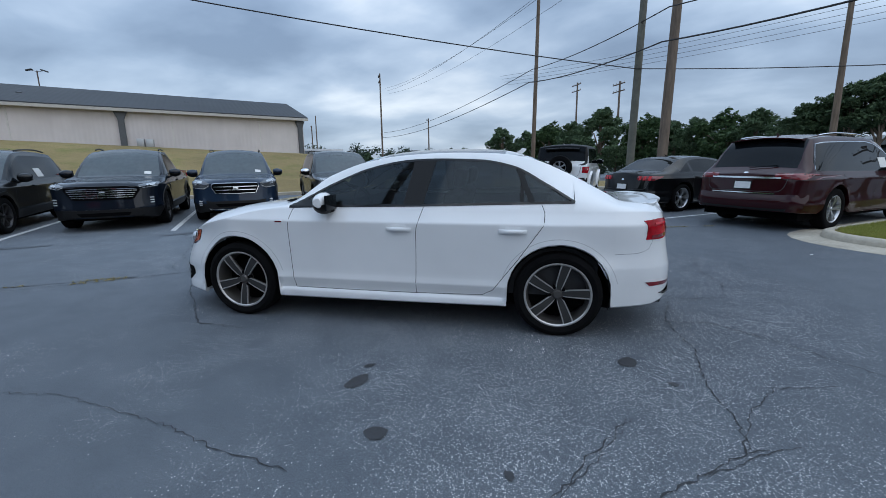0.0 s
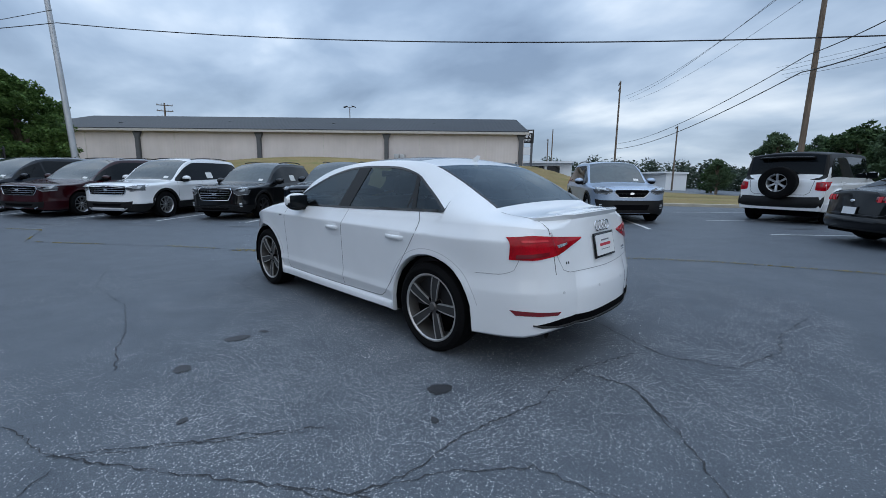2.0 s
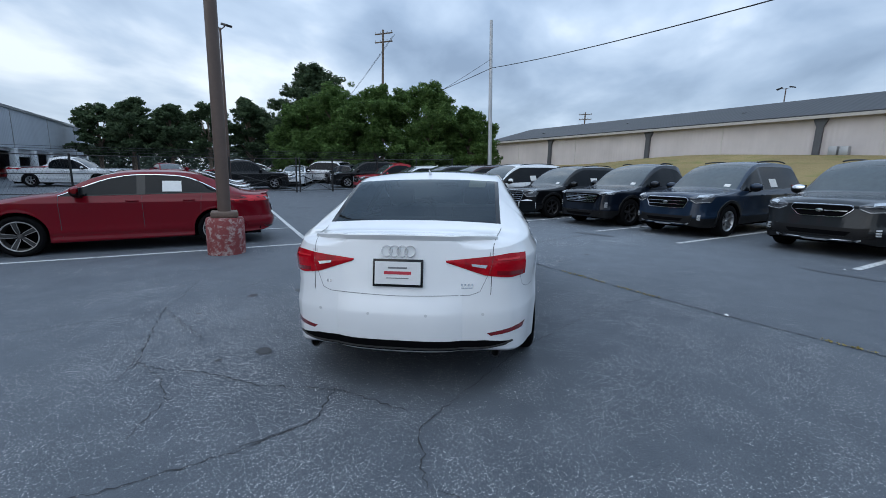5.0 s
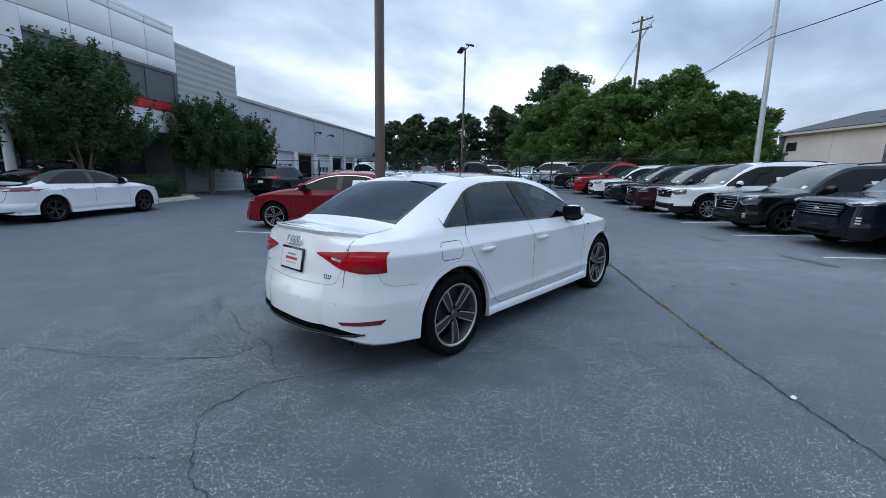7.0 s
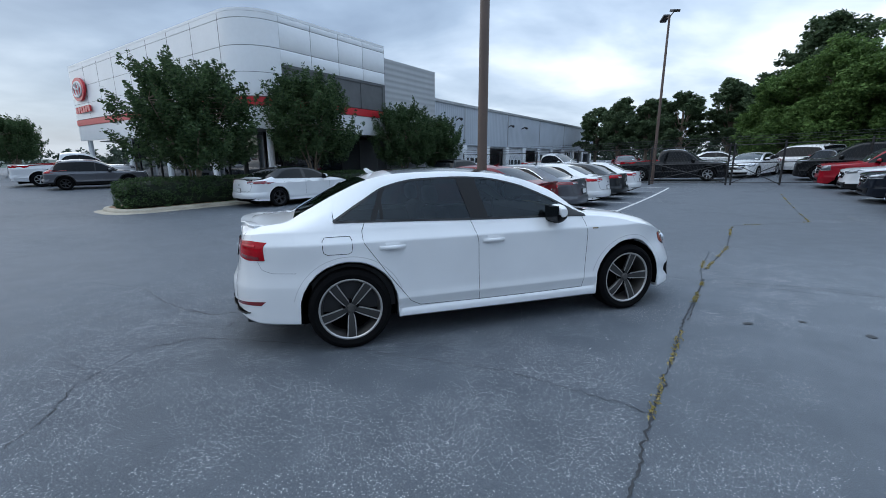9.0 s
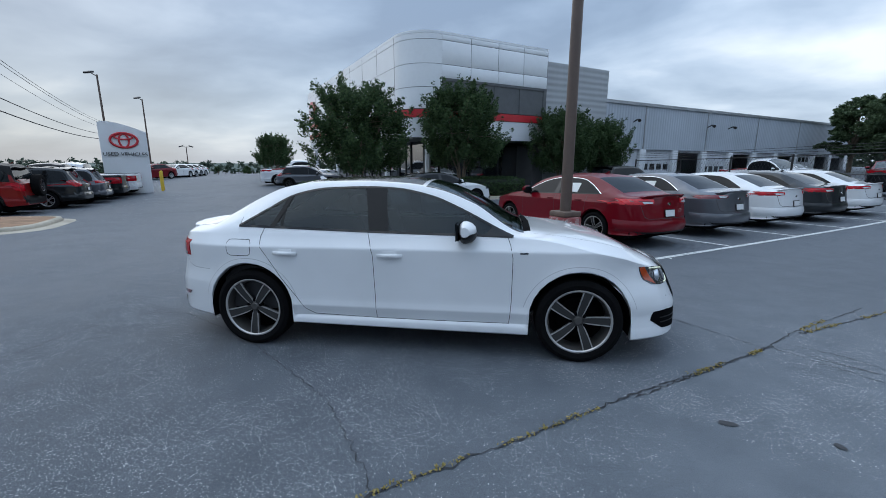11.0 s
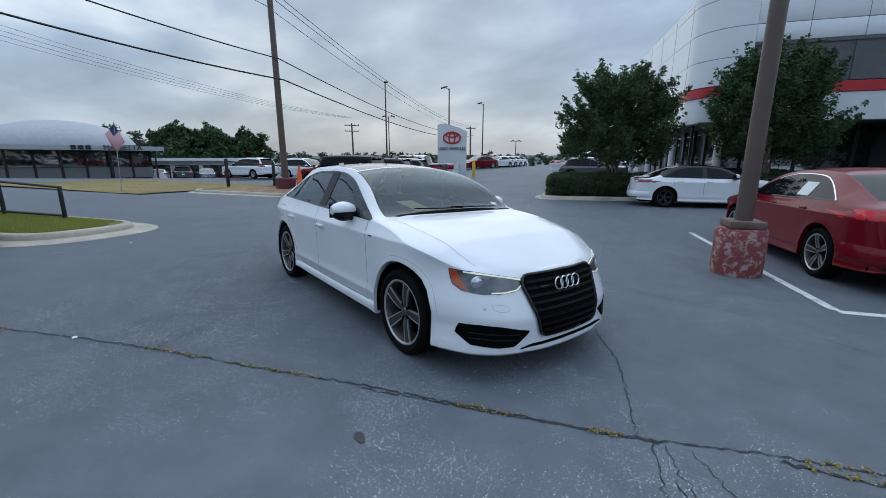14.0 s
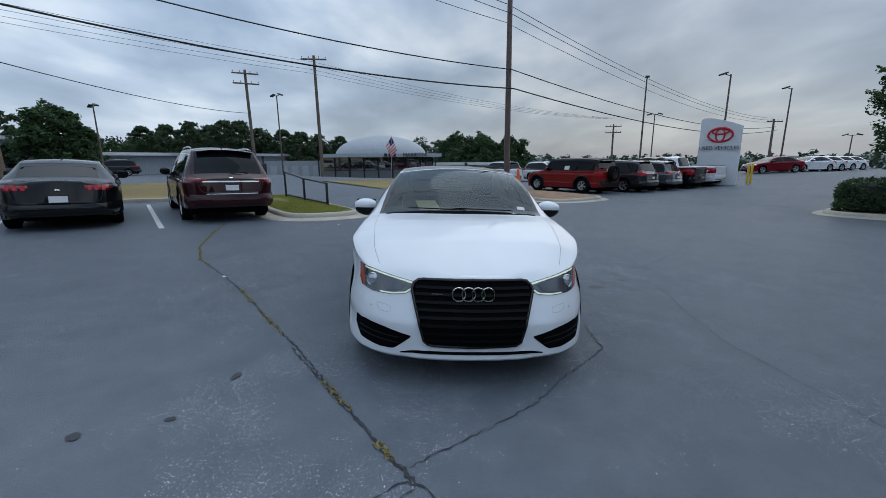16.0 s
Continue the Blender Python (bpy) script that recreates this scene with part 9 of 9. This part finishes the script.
def north_row():
    def at(s, wb, front=8.3):
        return lot_pose(s, front + wb / 2, -90)

    parked("pickup_suv", suv_spec(4.97, 1.905, 1.69, 3.0, 0.92, 0.365, cab=-0.95, belt=0.615), at(-4.15, 3.0, 7.3), NAVY, "dark navy sport pickup with a wide chrome-toned grille", "dark", 0.24, BLACK_PLASTIC, rails=True, front=dict(grille=(0.62, 0.52, 0.37, 0.52), slats=5, slat_mat=CHROME, frame=None, lamp=(0.62, 0.93, 0.50, 0.545), lamp_mat=LAMP_SMOKE, low=(0.72, 0.155, 0.255), drl=(0.31, 0.40, 0.84)))
    parked("compact_suv", suv_spec(4.52, 1.84, 1.68, 2.69, 0.90, 0.35), at(-1.8, 2.69, 7.5), BLUE, "slate blue compact SUV with chrome barred grille", "five", 0.22, BLACK_PLASTIC, rails=True, paper="rear", front=dict(grille=(0.50, 0.44, 0.385, 0.515), slats=2, lamp=(0.56, 0.91, 0.45, 0.55), low=(0.66, 0.19, 0.285), skid=ALLOY_SILVER, drl=(0.235, 0.305, 0.80)))
    parked("wagon_suv", suv_spec(4.86, 1.87, 1.66, 2.745, 0.95, 0.36), at(0.92, 2.745, 7.6), GREY_DARK, "dark grey wagon with raised roof rails", "five", 0.225, BLACK_PLASTIC, rails=True, mirror_mat=CHROME, front=dict(grille=(0.42, 0.31, 0.405, 0.515), slats=1, lamp=(0.50, 0.90, 0.452, 0.545), low=(0.68, 0.20, 0.30), skid=ALLOY_SILVER, drl=(0.235, 0.305, 0.80)))
    parked("wagon_suv", suv_spec(4.86, 1.87, 1.67, 2.745, 0.95, 0.36), at(4.35, 2.745, 7.7), ICE, "pale silver-blue wagon with dark lower cladding", "five", 0.225, BLACK_PLASTIC, rails=True, front=dict(grille=(0.42, 0.31, 0.405, 0.515), slats=1, slat_mat=BLACK_PLASTIC, lamp=(0.50, 0.90, 0.452, 0.545), low=(0.90, 0.17, 0.36), drl=(0.235, 0.305, 0.80)))
    parked("compact_suv", suv_spec(4.65, 1.84, 1.66, 2.725, 0.92, 0.355), at(-6.75, 2.725, 7.0), BLACK_CAR, "glossy black SUV with dark barred grille", "dark", 0.235, BLACK_PLASTIC, rails=True, paper="rear", front=dict(grille=(0.52, 0.44, 0.34, 0.53), slats=4, slat_mat=CHROME, lamp=(0.58, 0.91, 0.42, 0.545), low=(0.55, 0.16, 0.24), drl=(0.235, 0.305, 0.80)))
    parked("large_suv", suv_spec(5.1, 1.99, 1.78, 2.98, 0.98, 0.385), at(-9.75, 2.98, 6.7), CAR_WHITE, "white three-row SUV with silver lower trim", "ten", 0.245, BLACK_PLASTIC, rails=True, paper="rear", front=dict(grille=(0.56, 0.54, 0.40, 0.525), slats=3, lamp=(0.58, 0.93, 0.455, 0.53), low=(0.74, 0.20, 0.29), skid=ALLOY_SILVER))
    parked("minivan", suv_spec(5.15, 1.99, 1.75, 3.09, 0.95, 0.36, hood=0.585, wsrun=1.1), at(-12.4, 3.09, 6.5), MAROON, "maroon minivan with chrome-edged grille", "ten", 0.235, None, rails=True, paper="rear", front=dict(grille=(0.56, 0.50, 0.38, 0.51), slats=3, lamp=(0.60, 0.93, 0.44, 0.52), low=(0.74, 0.18, 0.27), skid=CHROME))
    parked("minivan", suv_spec(5.2, 1.99, 1.73, 3.0, 0.99, 0.355, hood=0.58, wsrun=1.1), at(-15.3, 3.0, 6.4), NAVY, "dark navy minivan with slim headlights", "ten", 0.23, None, front=dict(grille=(0.52, 0.44, 0.38, 0.48), slats=2, lamp=(0.55, 0.93, 0.45, 0.52), low=(0.70, 0.18, 0.28)))
    parked("compact_suv", suv_spec(4.65, 1.84, 1.66, 2.725, 0.93, 0.35), at(-18.1, 2.725, 6.2), CAR_WHITE, "white compact SUV with split grille", "five", 0.225, BLACK_PLASTIC, front=dict(grille=(0.52, 0.44, 0.37, 0.49), slats=1, lamp=(0.56, 0.93, 0.48, 0.54), low=(0.72, 0.18, 0.28)))
    parked("pickup", suv_spec(5.4, 1.9, 1.79, 3.26, 0.95, 0.385, cab=-0.95, box_=0.3), at(-20.85, 3.26, 5.8), RED, "bright red crew-cab pickup with dark grille", "six", 0.235, None, front=dict(grille=(0.56, 0.50, 0.36, 0.54), slats=2, slat_mat=GLOSS_BLACK, lamp=(0.60, 0.94, 0.43, 0.54), low=(0.62, 0.17, 0.26)))
    parked("large_suv", suv_spec(5.3, 2.0, 1.88, 3.0, 1.0, 0.39, box_=0.4), lot_pose(-25.4, 6.9, -95), BLACK_CAR, "black full-size SUV parked beyond the fence", "six", 0.25)
    parked("large_suv", suv_spec(5.1, 2.0, 1.8, 2.95, 1.0, 0.38), lot_pose(-31.0, 5.0, -140), CAR_WHITE, "white SUV parked beyond the fence", "ten", 0.24)


def east_row():
    q = parked("crossover_suv", suv_spec(4.99, 1.96, 1.74, 2.90, 0.95, 0.375, slope=0.42), lot_pose(9.55, 0.95, 0), MAROON, "dark maroon three-row SUV with chrome tailgate bar", "five", 0.245, None, rails="chrome", paper="front", rear=dict(lamp=(0.50, 0.97, 0.530, 0.592), mat=LAMP_DARK_RED, bar=CHROME, bar2=CHROME, plate=0.465, low=0.31))
    parked("coupe", low_spec(4.81, 1.915, 1.385, 2.72, 0.345), lot_pose(9.6, 3.95, 0), BLACK_CAR, "black two-door coupe with three-bar tail lights", "five", 0.245, two_door=True, rear=dict(lamp=(0.42, 0.80, 0.56, 0.645), mat=LAMP_DARK_RED, plate=0.45, low=0.25))
    parked("off_roader", suv_spec(4.6, 1.87, 1.85, 3.0, 0.70, 0.40, hood=0.62, wsrun=0.42, slope=0.05, belt=0.63, box_=1.0), lot_pose(9.96, 8.98, 40), CAR_WHITE, "white boxy off-roader with black hardtop and spare wheel", "six", 0.225, None, roof_mat=BLACK_PLASTIC, rear=dict(lamp=(0.76, 0.95, 0.46, 0.58), plate=0.30, low=None), spare="six", flares=CAR_WHITE, plate_r=False)


def south_row():
    spec = low_spec(4.90, 1.862, 1.45, 2.83, 0.335)
    parked("sedan", spec, lot_pose(-5.85, -3.8, -90), DEEP_RED, "deep red four-door sedan beside the lamp post", "hero", 0.245, paper="rear", rails="trim", rear=dict(lamp=(0.42, 0.97, 0.585, 0.665), mat=LAMP_BRIGHT, plate=0.47, low=0.25), group="sedans in the south row")
    parked("sedan", low_spec(4.90, 1.862, 1.45, 2.83, 0.335), lot_pose(-8.5, -3.9, -90), GREY_MID, "grey four-door sedan with dark tail lights", "five", 0.24, paper="rear", rails="trim", rear=dict(lamp=(0.40, 0.97, 0.60, 0.66), mat=LAMP_DARK_RED, plate=0.47, low=0.25), group="sedans in the south row")
    a = parked("sedan", low_spec(4.88, 1.84, 1.445, 2.825, 0.33), lot_pose(-11.15, -3.9, -90), CAR_WHITE, "white four-door sedan with red tail lights", "five", 0.235, rear=dict(lamp=(0.50, 0.97, 0.59, 0.66), plate=0.45, low=0.25), group="sedans in the south row")
    b = parked("sedan", low_spec(4.9, 1.85, 1.45, 2.83, 0.33), lot_pose(-13.8, -3.9, -90), GREY_DARK, "dark grey four-door sedan in the row", "five", 0.235, rear=dict(lamp=(0.45, 0.97, 0.59, 0.67), plate=0.45), group="sedans in the south row")
    copy_thing(a, lot_pose(-16.5, -3.9, -90))
    parked("sedan", low_spec(4.88, 1.84, 1.445, 2.825, 0.345), lot_pose(-6.45, -12.35, 180), CAR_WHITE, "white four-door sedan with black roof and wheels parked by the hedge", "black", 0.24, roof_mat=GLOSS_BLACK, rear=dict(mat=LAMP_DARK_RED, lamp=(0.50, 0.97, 0.585, 0.66), plate=0.44, low=0.25), group="cars by the showroom", handle_mat=CAR_WHITE)
    parked("compact_suv", suv_spec(4.6, 1.855, 1.69, 2.69, 0.93, 0.36), lot_pose(-17.6, -11.7, 180), BLACK_CAR, "black compact SUV standing before the service bays", "dark", 0.23, BLACK_PLASTIC, rear=dict(lamp=(0.55, 0.97, 0.56, 0.64), plate=0.47), group="cars by the showroom")


def far_rows():
    g = "cars parked far off"
    parked("off_roader", suv_spec(4.81, 1.93, 1.84, 2.95, 0.78, 0.41, hood=0.63, wsrun=0.45, slope=0.05, belt=0.635, box_=1.0), lot_pose(10.5, -16.9, 0), BRICK, "brick red boxy off-roader with black roof", "six", 0.23, None, roof_mat=BLACK_PLASTIC, spare="black", paper="rear", rear=dict(lamp=(0.80, 0.95, 0.46, 0.62), plate=0.34, low=0.30), flares=BLACK_PLASTIC, group=g, plate_r=False, handle_mat=BRICK)
    a = parked("large_suv", suv_spec(4.95, 1.93, 1.73, 2.85, 0.95, 0.37), lot_pose(9.6, -19.5, 0), GREY_DARK, "dark grey three-row SUV with tall tail lights", "five", 0.24, BLACK_PLASTIC, rails=True, rear=dict(lamp=(0.62, 0.97, 0.52, 0.68), plate=0.45), group=g)
    parked("compact_suv", suv_spec(4.7, 1.87, 1.69, 2.7, 0.93, 0.36), lot_pose(9.2, -21.9, 0), GREY_MID, "silver-grey SUV with wide tail light", "five", 0.235, BLACK_PLASTIC, rear=dict(lamp=(0.3, 0.97, 0.57, 0.64), plate=0.45), group=g)
    parked("pickup", suv_spec(5.8, 2.02, 1.92, 3.55, 0.95, 0.41, cab=-0.9, box_=0.4, belt=0.62), lot_pose(9.6, -24.3, 0), BLACK_CAR, "black crew-cab pickup with chrome rear bumper", "six", 0.25, rear=dict(lamp=(0.80, 0.97, 0.44, 0.60), plate=0.30), group=g)
    parked("pickup", suv_spec(5.8, 2.02, 1.92, 3.55, 0.95, 0.41, cab=-0.9, box_=0.4, belt=0.62), lot_pose(9.3, -26.6, 0), CAR_WHITE, "white crew-cab pickup beside the pylon sign", "six", 0.25, rear=dict(lamp=(0.80, 0.97, 0.44, 0.60), plate=0.30), group=g)
    w = parked("pickup", suv_spec(5.6, 1.98, 1.88, 3.5, 0.95, 0.40, cab=-0.9, box_=0.4), lot_pose(-3.6, -30.0, 172), CAR_WHITE, "white pickup parked across the forecourt", "six", 0.245, group=g)
    s = parked("compact_suv", suv_spec(4.4, 1.8, 1.56, 2.64, 0.92, 0.34, slope=0.6), lot_pose(-3.6, -26.6, 165), GREY_MID, "grey compact crossover parked before the showroom", "dark", 0.225, BLACK_PLASTIC, group=g)
    v = parked("large_suv", suv_spec(4.8, 1.9, 1.69, 2.78, 0.93, 0.36), lot_pose(23.5, -24.4, -6), CAR_WHITE, "white SUV waiting on the road past the lawn", "five", 0.23, rails=True, group=g)
    copy_thing(v, lot_pose(18.6, -25.6, 174))
    d = parked("sedan", low_spec(4.9, 1.86, 1.45, 2.83, 0.335), lot_pose(8.8, -47.5, 60), DEEP_RED, "dark red sedan in the far row", "five", 0.235, group=g)
    e = parked("sedan", low_spec(4.9, 1.86, 1.45, 2.83, 0.335), lot_pose(6.6, -49.5, 60), CAR_WHITE, "white sedan in the far row", "five", 0.235, group=g)
    for k in range(3):
        copy_thing(e, lot_pose(6.2 - 0.4 * k, -52.3 - 2.8 * k, 60))
    copy_thing(d, lot_pose(7.9, -43.5, 50))
    for k, (ss, dd, tt) in enumerate(((41, -30.6, -43), (39.4, -32.3, -43), (37.8, -33.9, 137), (36.3, -35.6, -43), (33.9, -37.8, -43), (52, -6, 90), (52, 4, 95), (55, 12, 90), (-34, -6, 20), (-31, -11, 80), (-36, -12, 80))):
        copy_thing((e, a, s, d, w)[k % 5], lot_pose(ss, dd, tt))
    parked("pickup", suv_spec(5.8, 2.02, 1.92, 3.55, 0.95, 0.41, cab=-0.9, box_=0.4), lot_pose(-25.6, -1.2, 90), BLACK_CAR, "black pickup standing behind the gate", "six", 0.25, group=g)
    for k, (ss, dd, tt) in enumerate(((-29, 2.6, -20), (-28.5, 6.2, 200), (-38, 0.5, 90), (-38, 3.2, 90))):
        copy_thing((e, s)[k % 2], lot_pose(ss, dd, tt))


north_row()
east_row()
south_row()
far_rows()


# ---- small litter ----
def scraps():
    rng = random.Random(9)
    for x, y in ((0.38, 2.82), (-3.6, -3.4), (-8.0, 1.2), (-1.9, 5.5), (4.9, 2.4)):
        bm = bmesh.new()
        v = [bm.verts.new((0.028 * math.cos(a) * (0.6 + rng.random() * 0.6), 0.024 * math.sin(a) * (0.6 + rng.random() * 0.6), 0.004 + 0.012 * rng.random())) for a in (2 * math.pi * k / 7 for k in range(7))]
        c = bm.verts.new((0, 0, 0.02))
        for k in range(7):
            bm.faces.new((v[k], v[(k + 1) % 7], c))
        solid("paper_scrap", bm, PAPER, Matrix.Translation((x, y, height(x, y))), "crumpled white paper scrap on the asphalt", "litter", "litter", angle=None)


scraps()
